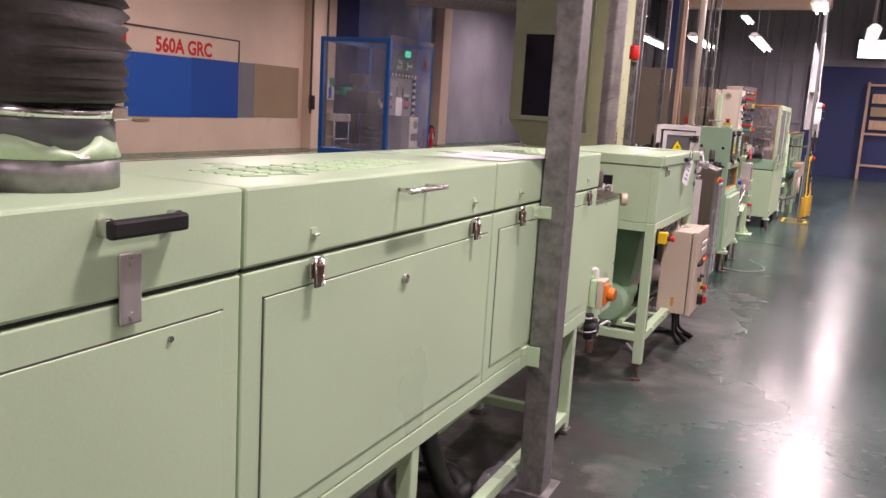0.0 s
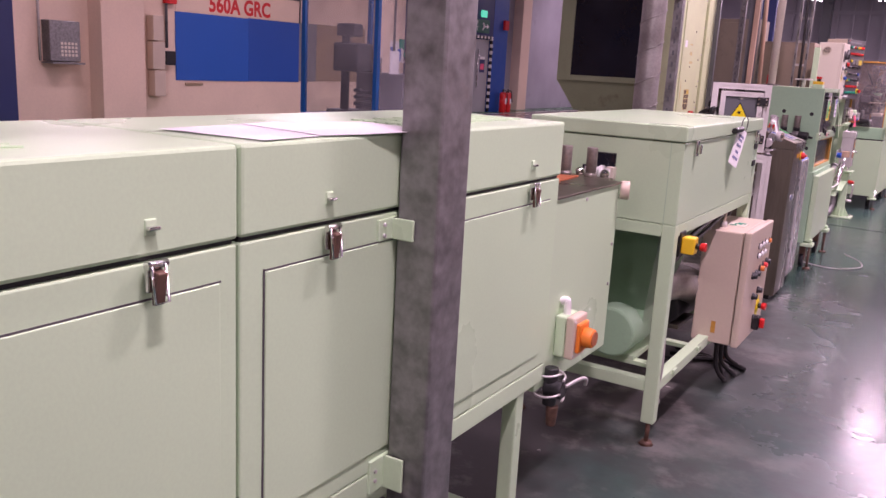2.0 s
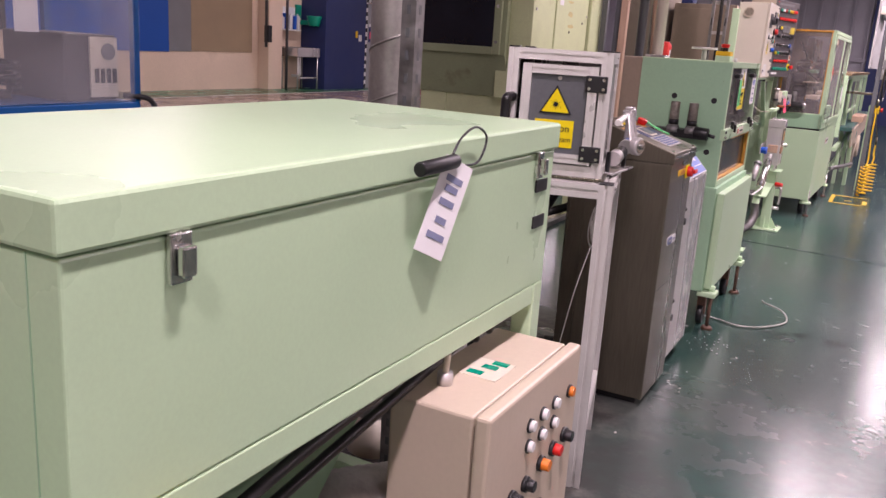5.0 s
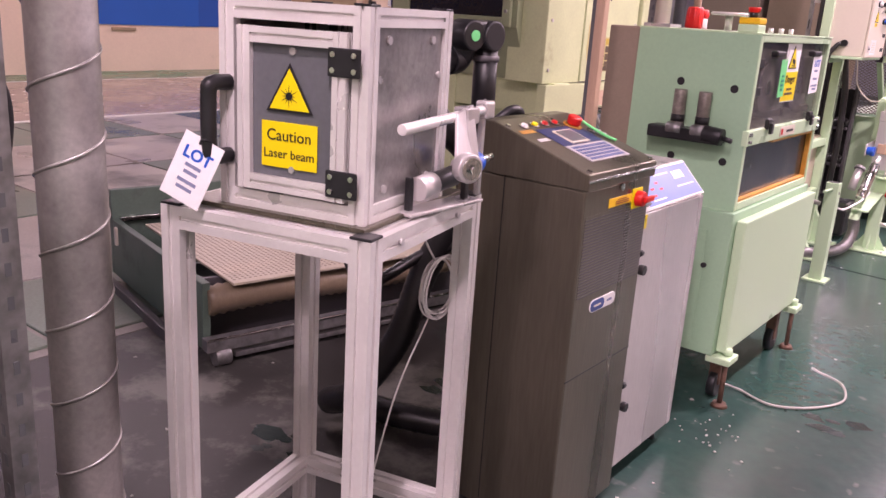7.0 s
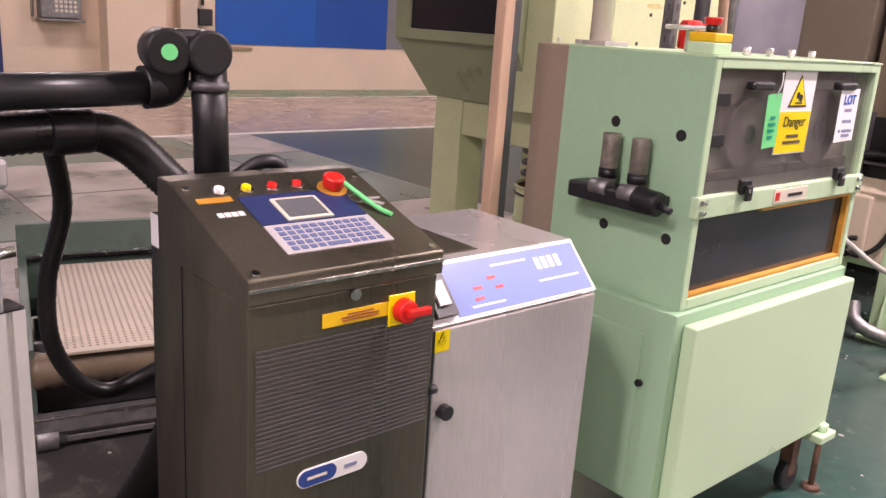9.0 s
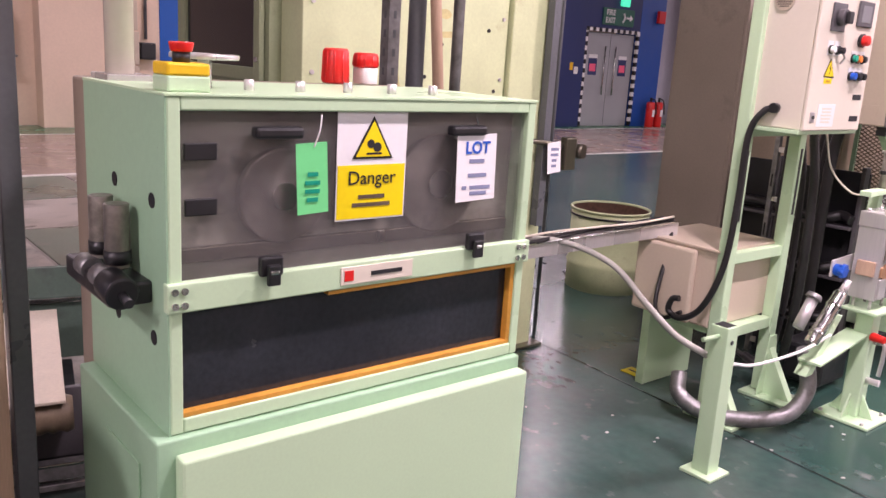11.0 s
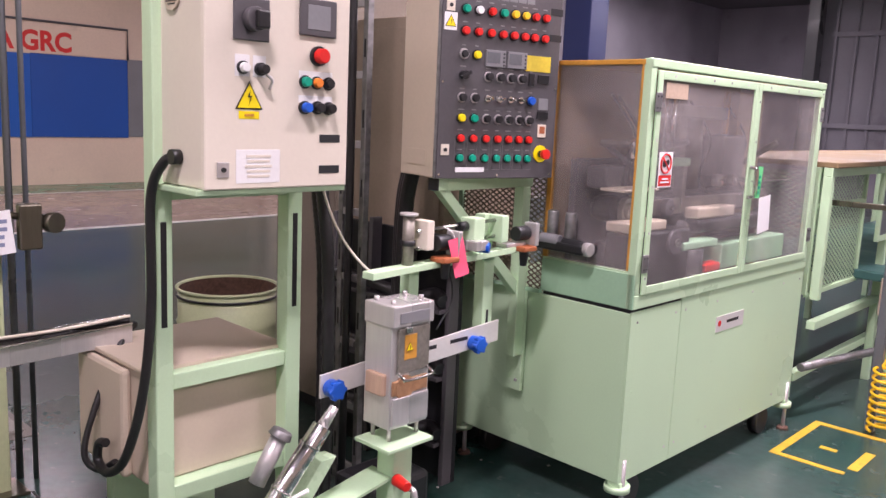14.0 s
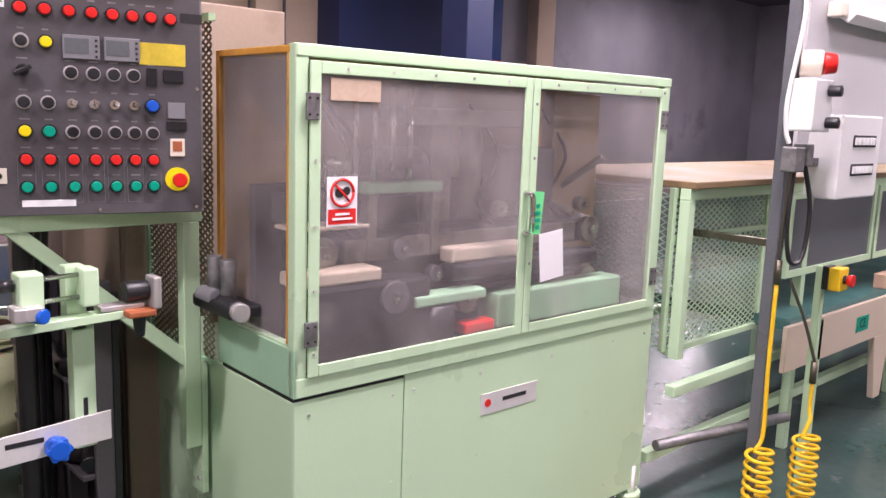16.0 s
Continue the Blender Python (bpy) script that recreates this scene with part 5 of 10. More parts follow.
# perforated vent field
vf = B()
for r in range(26):
    z = 0.652 + r * 0.0073
    box(vf, (cx1, cy0 + 0.012, z), (cx1 + 0.0014, cy1 - 0.008, z + 0.0028))
part("vent_field", vf, CHARCOAL, CO, "perforated vent field")
part("vent_field", bx((cx1 - 0.001, cy0 + 0.01, 0.648), (cx1 + 0.0006, cy1 - 0.006, 0.845), 0), DARKSTEEL, CO)
part("panel_joint", bx((cx1 - 0.001, cy0, 0.447), (cx1 + 0.0006, cy1, 0.45), 0), BLACK, CO)
def lozenge(y0, y1, z, r, x, d):
    """A flat plate with round ends, facing the aisle."""
    arc = [math.pi * k / 10 for k in range(11)]
    pts = [(x, y1 - r + r * math.sin(a), z + r * math.cos(a)) for a in arc] + [(x, y0 + r - r * math.sin(a), z - r * math.cos(a)) for a in arc]
    return prism(B(), pts, (d, 0, 0))


lg = part("maker_badge", lozenge(6.519, 6.645, 0.617, 0.0155, cx1, 0.002), WHITE, CO, "white and blue badge with round ends")
part("badge_blue", lozenge(6.521, 6.588, 0.617, 0.0135, cx1 + 0.0018, 0.001), mat("badge_blue", (0.03, 0.06, 0.24), 0.35), lg)
bars(lg, (cx1 + 0.0028, 6.553, 0.617), E_, 0.035, 0.009, 1, PALE, seed=2)
bars(lg, (cx1 + 0.0022, 6.613, 0.617), E_, 0.035, 0.012, 1, INK)
plate("side_label", CO, (-1.13, cy0 + 0.009, 0.93), S_, 0.06, 0.055, PAPER, 0.001)
yl = plate("side_label", CO, (-0.98, cy0 - 0.001, 0.942), S_, 0.045, 0.03, YELLOW, 0.001)
bars(yl, (-0.975, cy0 - 0.0026, 0.942), S_, 0.026, 0.02, 3, BROWN)
part("side_seam", bx((-1.02, cy0 - 0.0012, 0.05), (-1.018, cy0 + 0.001, 0.905), 0), BLACK, CO)
for z in (0.7, 0.33):
    part("side_bolt", cy((cx1 - 0.004, cy1 - 0.001, z), (cx1 - 0.004, cy1 + 0.014, z), 0.008, seg=12), BLACK, CO)

# ---- stainless cooler cabinet ----
COOLSTEEL = mat("cooler_stainless", (0.58, 0.55, 0.54), 0.3, 0.55, var=0.14, scale=2.2, bump=0.008, grain=220, stretch=(1, 1, 0.12), dirt=(0.4, 0.37, 0.36), dirt_at=0.66, dirt_scale=1.6)
CH = thing("cooler_cabinet", (-1.0, 6.99, 0), "brushed stainless cabinet with a blue control strip", "cabinet")
part("cabinet", bx((-1.2, 6.778, 0.05), (-0.832, 7.2, 0.8), 0.004), COOLSTEEL, CH)
# black strip standing in for the dark gap beside the console
part("edge_gap_shade", bx((-0.831, 6.779, 0.06), (-0.8235, 6.788, 0.795), 0.001), BLACK, CH)
part("top_cover", bx((-1.19, 6.782, 0.8852), (-0.93, 6.97, 0.8875), 0.001), DARKSTEEL, CH, "dark stained cover plate")
part("door", bx((-0.832, 6.789, 0.06), (-0.824, 7.196, 0.795), 0.003), COOLSTEEL, CH, "brushed stainless door")
part("hood", prism(B(), [(-0.825, 6.778, 0.8), (-0.905, 6.778, 0.885), (-1.2, 6.778, 0.885), (-1.2, 6.778, 0.8)], (0, 0.422, 0), 0.002), COOLSTEEL, CH)
hn = Vector((0.085, 0, 0.08)).normalized()
hd_ = Vector((-0.08, 0, 0.085)).normalized()


def on_hood(y, k, lift=0.0):
    return Vector((-0.825, y, 0.8)) + hd_ * k + hn * lift


def hood_slab(name, y0, y1, k0, k1, h, material, parent, label="", lift=0.0):
    return part(name, prism(B(), [on_hood(y0, k0, lift), on_hood(y1, k0, lift), on_hood(y1, k1, lift), on_hood(y0, k1, lift)], hn * h), material, parent, label)


hood_slab("white_border", 6.782, 7.196, 0.004, 0.113, 0.0015, WHITE, CH)
bp = hood_slab("blue_strip", 6.845, 7.19, 0.008, 0.108, 0.001, BLUEKNOB, CH, "pale blue printed control strip", 0.0015)
bp.data.materials.clear()
bp.data.materials.append(mat("pale_blue_print", (0.13, 0.2, 0.55), 0.4, var=0.05))
hood_slab("rocker_switch", 6.793, 6.838, 0.012, 0.1, 0.012, BLACK, CH, "black rocker switch", 0.0015)
hood_slab("rocker_key", 6.803, 6.828, 0.03, 0.075, 0.005, WHITE, CH, "", 0.0135)
for y, k, mm in ((6.895, 0.03, RED), (6.9, 0.05, RED), (6.94, 0.065, RED), (6.95, 0.045, RED)):
    hood_slab("print_mark", y, y + 0.02, k, k + 0.006, 0.0006, mm, bp, "", 0.0025)
for k in range(4):
    hood_slab("print_mark", 7.07 + k * 0.018, 7.083 + k * 0.018, 0.065, 0.09, 0.0006, WHITE, bp, "", 0.0025)
for y0, y1, k in ((7.06, 7.17, 0.04), (6.88, 6.96, 0.018), (6.96, 7.05, 0.088)):
    hood_slab("print_mark", y0, y1, k, k + 0.004, 0.0006, WHITE, bp, "", 0.0025)
part("door_knob", cy((-0.824, 6.815, 0.645), (-0.808, 6.815, 0.645), 0.014, seg=14, bev=0.002), BLACK, CH)
part("door_knob", cy((-0.824, 6.815, 0.25), (-0.808, 6.815, 0.25), 0.014, seg=14, bev=0.002), BLACK, CH)
w = plate("hazard_label", CH, (-0.824, 6.804, 0.775), E_, 0.032, 0.038, SIGNYELLOW, 0.001)
warning_triangle(w, (-0.8228, 6.804, 0.78), E_, 0.02)
for x in (-1.15, -0.87):
    for y in (6.82, 7.16):
        part("foot", cy((x, y, 0), (x, y, 0.05), 0.016, seg=12), BLACK, CH)


# ---- first capstan: green cabinet with a tinted window ----
CA = thing("capstan_cabinet", (-1.03, 7.9, 0), "mint green capstan cabinet with a tinted front flap", "machine")
AX, AY0, AY1, AZ = -0.84, 7.53, 8.33, 1.256
part("upper_body", bx((-1.25, AY0, 0.69), (AX - 0.05, AY1, AZ - 0.002), 0.004), OILYBACK, CA)
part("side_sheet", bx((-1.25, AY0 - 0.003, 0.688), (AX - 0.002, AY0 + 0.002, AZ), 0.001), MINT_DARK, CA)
part("top_sheet", bx((-1.252, AY0 - 0.004, AZ - 0.004), (AX + 0.002, AY1 + 0.003, AZ + 0.001), 0.001), MINT, CA)
part("back_cover", bx((-1.37, AY0 + 0.01, 0.3), (-1.252, AY1 - 0.02, AZ - 0.002), 0.006), TANCAB, CA, "brown back cover")
for a, b in (((AY0, 0.69), (AY0 + 0.022, AZ - 0.004)), ((AY1 - 0.022, 0.69), (AY1, AZ - 0.004)), ((AY0 + 0.022, AZ - 0.026), (AY1 - 0.022, AZ - 0.004)), ((AY0 + 0.022, 0.69), (AY1 - 0.022, 0.716))):
    part("front_frame", bx((AX - 0.05, a[0], a[1]), (AX, b[0], b[1]), 0.003), MINT, CA)
part("cross_bar", bx((AX - 0.012, AY0 - 0.006, 0.905), (AX + 0.008, AY1 + 0.006, 0.955), 0.003), MINT, CA, "pale green cross bar with a maker plate")
for y in (AY0 + 0.006, AY0 + 0.022, AY1 - 0.03, AY1 - 0.012):
    for z in (0.918, 0.942):
        stud(CA, (AX + 0.008, y, z), E_, 0.006, 0.004, CHROME)
fl = part("upper_window", bx((AX - 0.02, AY0 + 0.02, 0.952), (AX - 0.012, AY1 - 0.02, 1.232), 0.001), SMOKED, CA, "grey tinted hinged window")
fl.visible_shadow = False
for y, z, r in ((8.1, 1.085, 0.1), (7.75, 1.08, 0.085)):
    wd = part("capstan_wheel", cy((AX - 0.05, y, z), (AX - 0.03, y, z), r, seg=32, bev=0.004), GREASY, CA, "dull greasy capstan wheel")
    part("wheel_hub", cy((AX - 0.03, y, z), (AX - 0.024, y, z), r * 0.3, seg=20, bev=0.002), CHROME, wd)
part("inner_bar", bx((AX - 0.05, AY0 + 0.03, 0.975), (AX - 0.035, AY1 - 0.03, 1.0), 0.002), DARKSTEEL, CA)
for y in (7.72, 8.14):
    part("window_hinge", bx((AX - 0.012, y - 0.045, 1.185), (AX + 0.012, y + 0.045, 1.205), 0.006), BLACK, fl)
for z in (1.165, 1.075):
    part("window_tab", bx((AX - 0.012, AY0 + 0.03, z - 0.014), (AX - 0.006, AY0 + 0.085, z + 0.014), 0.002), BLACK, fl)
lw = part("lower_window", bx((AX - 0.03, AY0 + 0.024, 0.72), (AX - 0.022, AY1 - 0.024, 0.902), 0.001), LOWGLASS, CA, "dark tinted lower window")
for a, b in (((AY0 + 0.022, 0.716), (AY1 - 0.022, 0.725)), ((AY1 - 0.034, 0.725), (AY1 - 0.022, 0.904)), ((AY0 + 0.3, 0.894), (AY1 - 0.034, 0.904))):
    part("wood_bead", bx((AX - 0.021, a[0], a[1]), (AX - 0.004, b[0], b[1]), 0.001), OCHRE, lw, "ochre wooden bead")
for y in (7.705, 8.172):
    c = part("window_catch", bx((AX + 0.002, y - 0.022, 0.95), (AX + 0.016, y + 0.022, 0.985), 0.004), BLACK, CA, "black toggle catch")
    part("catch_lever", bx((AX + 0.016, y - 0.012, 0.935), (AX + 0.026, y + 0.012, 0.972), 0.003), BLACK, c)
    part("catch_rivet", bx((AX + 0.015, y - 0.008, 0.955), (AX + 0.027, y + 0.008, 0.963), 0.002), CHROME, c)
mp = plate("maker_plate", CA, (AX + 0.008, 7.93, 0.93), E_, 0.165, 0.034, PALE, 0.002, "white maker plate with a red mark")
plate("maker_mark", mp, (AX + 0.01, 7.865, 0.93), E_, 0.02, 0.02, RED, 0.001)
bars(mp, (AX + 0.0102, 7.95, 0.93), E_, 0.11, 0.016, 1, BLACKINK)
sg = plate("danger_sign", CA, (AX - 0.011, 7.92, 1.13), E_, 0.155, 0.2, PAPER, 0.0012, "white and yellow danger sign")
plate("sign_yellow", sg, (AX - 0.0098, 7.92, 1.083), E_, 0.15, 0.1, SIGNYELLOW, 0.0006)
words("lettering", "Danger", 0.036, facing((AX - 0.0082, 7.92, 1.108), E_), BLACKINK, sg)
bars(sg, (AX - 0.0092, 7.92, 1.066), E_, 0.09, 0.03, 2, STICKERBROWN)
warning_triangle(sg, (AX - 0.0096, 7.92, 1.17), E_, 0.09, "gears")
tg = plate("green_tag", CA, (AX + 0.004, 7.785, 1.115), E_, 0.062, 0.125, LIMETAG, 0.001, "green paper tag on a tie", roll=3)
bars(tg, (AX + 0.0055, 7.785, 1.1), E_, 0.032, 0.06, 4, GREENBTN)
part("tag_tie", tube(B(), [(AX + 0.005, 7.787, 1.17), (AX + 0.01, 7.795, 1.2), (AX + 0.006, 7.8, 1.225)], 0.0016, seg=5), WHITE, tg)
wt = plate("lot_tag", CA, (AX + 0.005, 8.165, 1.12), E_, 0.105, 0.135, PAPER, 0.001, "white lot tag with blue letters", roll=2)
words("lettering", "LOT", 0.034, facing((AX + 0.0068, 8.165, 1.16), E_), BLUEKNOB, wt, 0.0008)
tb = B()
for w, z, dy in ((0.04, 1.134, 0.0), (0.05, 1.105, 0.003), (0.012, 1.08, -0.03), (0.055, 1.08, 0.012), (0.045, 1.068, 0.008)):
    box(tb, (AX + 0.006, 8.165 + dy - w / 2, z - 0.004), (AX + 0.0066, 8.165 + dy + w / 2, z + 0.004))
part("text_bar", tb, INK, wt)
part("tag_tie", tube(B(), [(AX + 0.005, 8.16, 1.185), (AX + 0.008, 8.16, 1.205), (AX + 0.002, 8.16, 1.22)], 0.0016, seg=5), BLACK, wt)
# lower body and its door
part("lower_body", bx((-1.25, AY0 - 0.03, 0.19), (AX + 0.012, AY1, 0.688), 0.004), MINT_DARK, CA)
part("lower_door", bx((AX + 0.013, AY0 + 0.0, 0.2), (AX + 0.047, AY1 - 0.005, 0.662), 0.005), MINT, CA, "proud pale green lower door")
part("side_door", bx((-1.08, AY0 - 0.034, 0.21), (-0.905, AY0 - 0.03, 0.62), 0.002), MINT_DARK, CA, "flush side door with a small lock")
part("side_lock", cy((-0.9, AY0 - 0.03, 0.5), (-0.9, AY0 - 0.04, 0.5), 0.009, seg=12), BLACK, CA)
for x, z in ((-1.081, 1.089), (-0.9, 1.081), (-1.081, 0.842), (-0.902, 0.846)):
    part("port_hole", cy((x, AY0 - 0.0045, z), (x, AY0, z), 0.013, seg=16), BLACKINK, CA)
for x in (-1.062, -0.978):
    r = part("guide_roller", cy((x, AY0 - 0.035, 0.955), (x, AY0 - 0.035, 1.065), 0.021, seg=20, bev=0.002), GREASY, CA, "grey steel guide roller")
    part("roller_sleeve", cy((x, AY0 - 0.035, 0.962), (x, AY0 - 0.035, 0.985), 0.0225, seg=20), BLACK, r)
    part("cross_roller", cy((x - 0.02, AY0 - 0.06, 0.94), (x + 0.03, AY0 - 0.06, 0.94), 0.02, seg=18), GALV, CA)
part("roller_block", bx((-1.147, AY0 - 0.075, 0.905), (-0.905, AY0 - 0.002, 0.945), 0.006), BLACK, CA, "black greasy roller block")
part("roller_motor", cy((-0.96, AY0 - 0.055, 0.935), (-0.895, AY0 - 0.055, 0.93), 0.028, seg=16, bev=0.004), BLACK, CA)
part("roller_pin", cy((-0.895, AY0 - 0.055, 0.928), (-0.865, AY0 - 0.055, 0.922), 0.008, seg=10), BLACK, CA)
for x in (-0.82, -1.2):
    for y in (AY0 + 0.02, AY1 - 0.03):
        f = part("foot_bracket", bx((x - 0.03, y - 0.045, 0.165), (x + 0.055, y + 0.045, 0.19), 0.005), MINT, CA)
        part("foot_nut", cy((x + 0.03, y, 0.19), (x + 0.03, y, 0.215), 0.016, seg=6), MINT, f)
        part("foot_screw", cy((x + 0.03, y, 0.012), (x + 0.03, y, 0.17), 0.009, seg=10), RUST, f)
        part("foot_pad", cy((x + 0.03, y, 0), (x + 0.03, y, 0.014), 0.03, r2=0.022, seg=14), RUST, f)
    for y in (AY0 + 0.09, AY1 - 0.1):
        w = part("castor_wheel", cy((x - 0.035, y, 0.05), (x - 0.005, y, 0.05), 0.05, seg=20, bev=0.006), BLACK, CA, "black castor wheel")
        part("castor_fork", bx((x - 0.04, y - 0.02, 0.05), (x, y + 0.02, 0.17), 0.004), RUST, w)
# on its top
es = thing("emergency_stop_box", (-0.89, 7.575, AZ + 0.001), "yellow and green emergency stop box with a red button", "switch", "emergency stops")
part("stop_base", bx((-0.925, 7.54, AZ + 0.001), (-0.86, 7.61, AZ + 0.026), 0.003), MINT, es)
part("stop_housing", bx((-0.925, 7.54, AZ + 0.026), (-0.86, 7.61, AZ + 0.046), 0.004), YELLOW, es)
part("stop_collar", cy((-0.892, 7.575, AZ + 0.046), (-0.892, 7.575, AZ + 0.062), 0.014, seg=14), BLACK, es)
part("stop_button", cy((-0.892, 7.575, AZ + 0.062), (-0.892, 7.575, AZ + 0.078), 0.017, r2=0.02, seg=18, bev=0.003), RED, es)
for x, y, h, col, base in ((-1.31, 8.12, 0.082, RED, None), (-1.325, 8.215, 0.035, RED, WHITE)):
    be = thing("beacon_lamp", (x, y, AZ), "red warning beacon standing on the cabinet top", "beacon")
    z0 = AZ + 0.001
    if base:
        part("beacon_base", cy((x, y, z0), (x, y, z0 + 0.04), 0.03, seg=20, bev=0.003), WHITE, be)
        z0 += 0.04
    part("beacon_dome", cy((x, y, z0), (x, y, z0 + h), 0.033, r2=0.03, seg=22, bev=0.006), col, be)
    for k in range(10):
        a = 2 * math.pi * k / 10
        part("dome_rib", cy((x + 0.0325 * math.cos(a), y + 0.0325 * math.sin(a), z0 + 0.006), (x + 0.03 * math.cos(a), y + 0.03 * math.sin(a), z0 + h - 0.008), 0.0022, seg=5), col, be)
wh = thing("hand_wheel", (-1.0, 7.66, AZ), "small grey hand wheel on a stem", "hand wheel")
part("stem", cy((-1.0, 7.66, AZ), (-1.0, 7.66, AZ + 0.05), 0.012, seg=12), STEEL, wh)
part("rim", cy((-1.0, 7.66, AZ + 0.05), (-1.0, 7.66, AZ + 0.06), 0.06, seg=26, bev=0.003), STEEL, wh)
for k in range(5):
    stud(CA, (-0.95 + 0.004 * k, 7.72 + 0.1 * k, AZ), U_, 0.009, 0.02, STEEL, "top_bolt")
part("riser_pipe", cy((-1.2, 7.58, AZ), (-1.2, 7.58, 2.6), 0.026, seg=18), PALE, CA)
part("riser_foot", bx((-1.245, 7.54, AZ), (-1.15, 7.63, AZ + 0.012), 0.002), STEEL, CA)

# poles leaning and standing behind the machines
def pole(name, x, y, z0, z1, r, material, label, square=False, lean=0.0, category="pole"):
    p, q = (x, y, z0), (x + lean, y, z1)
    bm = bx((x - r, y - r, z0), (x + r, y + r, z1), 0.003) if square else cy(p, q, r, seg=16)
    return solid(name, bm, material, label, category)


def strut(x, y, z1, label, s=0.041, metal=None, z0=0.0):
    """A slotted channel standing on the floor."""
    th = thing("slotted_strut", (x, y, 0), label, "strut")
    h = s / 2
    part("channel", prism(B(), [(x - h, y - h, z0), (x + h, y - h, z0), (x + h, y + h, z0), (x + h - 0.004, y + h, z0), (x + h - 0.004, y - h + 0.004, z0), (x - h + 0.004, y - h + 0.004, z0), (x - h + 0.004, y + h, z0), (x - h, y + h, z0)], (0, 0, z1 - z0)), metal or GALV, th)
    sl = B()
    z = z0 + 0.06
    while z < z1 - 0.1:
        box(sl, (x - 0.005, y - h - 0.0008, z), (x + 0.005, y - h + 0.001, z + 0.022))
        box(sl, (x + h - 0.001, y - 0.005, z), (x + h + 0.0008, y + 0.005, z + 0.022))
        z += 0.055
    part("slotting", sl, SLATE, th)["kind"] = "stuff"
    return th


pole("wooden_pole", -1.31, 7.36, 0.0, 2.8, 0.016, WOOD, "bare wooden pole standing behind the cabinet", True)
pole("grey_conduit", -1.345, 7.41, 0.0, 3.4, 0.02, SLATE, "dark grey conduit standing behind the cabinet", True)
strut(-1.245, 5.4, 3.6, "grey slotted steel channel with holes")
solid("spiral_duct", tube(B(), [(-1.44, 5.62, z * 0.055) for z in range(0, 66)], 0.062, seg=22, ribs=0.0, smooth=0), DUCTZINC, "grey spiral seam steel duct standing upright", "duct")
SPD = bpy.data.objects["spiral_duct"]
bm = B()
pts = []
for k in range(24 * 20):
    a = 2 * math.pi * k / 24
    pts.append((-1.44 + 0.0625 * math.cos(a), 5.62 + 0.0625 * math.sin(a), 0.05 + k / 24 * 0.155))
tube(bm, pts, 0.0035, seg=5, smooth=0)
part("spiral_seam", bm, DUCTZINC, SPD)
solid("duct_boot", cy((-1.44, 5.62, 0), (-1.44, 5.62, 0.12), 0.085, r2=0.066, seg=22), PALE, "cracked pale sealing boot at the duct's foot", "boot")
bcn = thing("beacon_lamp", (-1.245, 5.37, 1.66), "red wall beacon fixed to the steel channel", "beacon")
part("beacon_dome", cy((-1.24, 5.345, 1.66), (-1.24, 5.345, 1.745), 0.032, r2=0.03, seg=20, bev=0.006), RED, bcn)
part("beacon_arm", bx((-1.25, 5.34, 1.645), (-1.23, 5.4, 1.66), 0.002), STEEL, bcn)
strut(-1.674, 8.533, 3.4, "grey slotted steel channel behind the cabinet")
pole("dark_conduit", -1.56, 8.545, 0.0, 3.4, 0.026, SLATE, "dark grey pipe standing behind the cabinet")
solid("wooden_pole", cy((-1.475, 8.64, 0.56), (-1.52, 8.43, 2.9), 0.017, seg=8), WOOD, "bare wooden pole leaning on the pipes", "pole")
pole("dark_stake", -1.47, 8.645, 0.0, 0.56, 0.012, SLATE, "dark stake under the wooden pole", True)
pole("grey_conduit", -1.535, 8.68, 0.0, 3.4, 0.017, GALV, "galvanised cable conduit standing on the floor")

# ---- old extrusion press ----
PR = thing("old_press", (-2.75, 9.2, 0), "tall pale yellow-green press with grime and stickers", "machine")
px0, px1, py0, py1 = -3.28, -2.235, 8.52, 9.83
part("press_body", bx((px0, py0 + 0.4, 0.93), (px1 - 0.05, py1, 3.4), 0.006), PRESS, PR)
part("front_door", bx((px1 - 0.055, py0 + 0.42, 0.935), (px1 - 0.02, 9.56, 3.4), 0.004), PRESS, PR, "large stained front door")
part("corner_post", bx((px1 - 0.08, 9.57, 0.0), (px1 + 0.002, py1 + 0.005, 3.4), 0.006), PRESS, PR)
part("front_beam", bx((px1 - 0.06, py0 + 0.05, 0.755), (px1 - 0.004, 9.57, 0.925), 0.004), PRESS, PR)
part("side_panel", bx((-2.5, py0 + 0.05, 0.93), (px1 - 0.03, py0 + 0.42, 3.4), 0.004), PRESS, PR, "narrow screwed side panel")
part("hood_body", prism(B(), [(px0, py0, 1.2), (-2.42, py0, 1.2), (-2.42, py0, 3.4), (px0, py0, 3.4)], (0, 0.42, 0)), HOODSHADED, PR)
taper = B()
tv = [taper.verts.new(p) for p in ((px0 + 0.14, py0 + 0.13, 0.93), (-2.42, py0 + 0.13, 0.93), (-2.42, py0 + 0.41, 0.93), (px0 + 0.14, py0 + 0.41, 0.93), (px0, py0 + 0.005, 1.2), (-2.42, py0 + 0.005, 1.2), (-2.42, py0 + 0.41, 1.2), (px0, py0 + 0.41, 1.2))]
for f in ((0, 3, 2, 1), (4, 5, 6, 7), (0, 1, 5, 4), (1, 2, 6, 5), (2, 3, 7, 6), (3, 0, 4, 7)):
    taper.faces.new([tv[k] for k in f])
part("hood_taper", taper, HOODSHADED, PR)
hwin = part("dark_window", bx((-3.14, py0 - 0.012, 1.25), (-2.5, py0 + 0.002, 2.1), 0.002), SMOKE, PR, "large black inspection window")
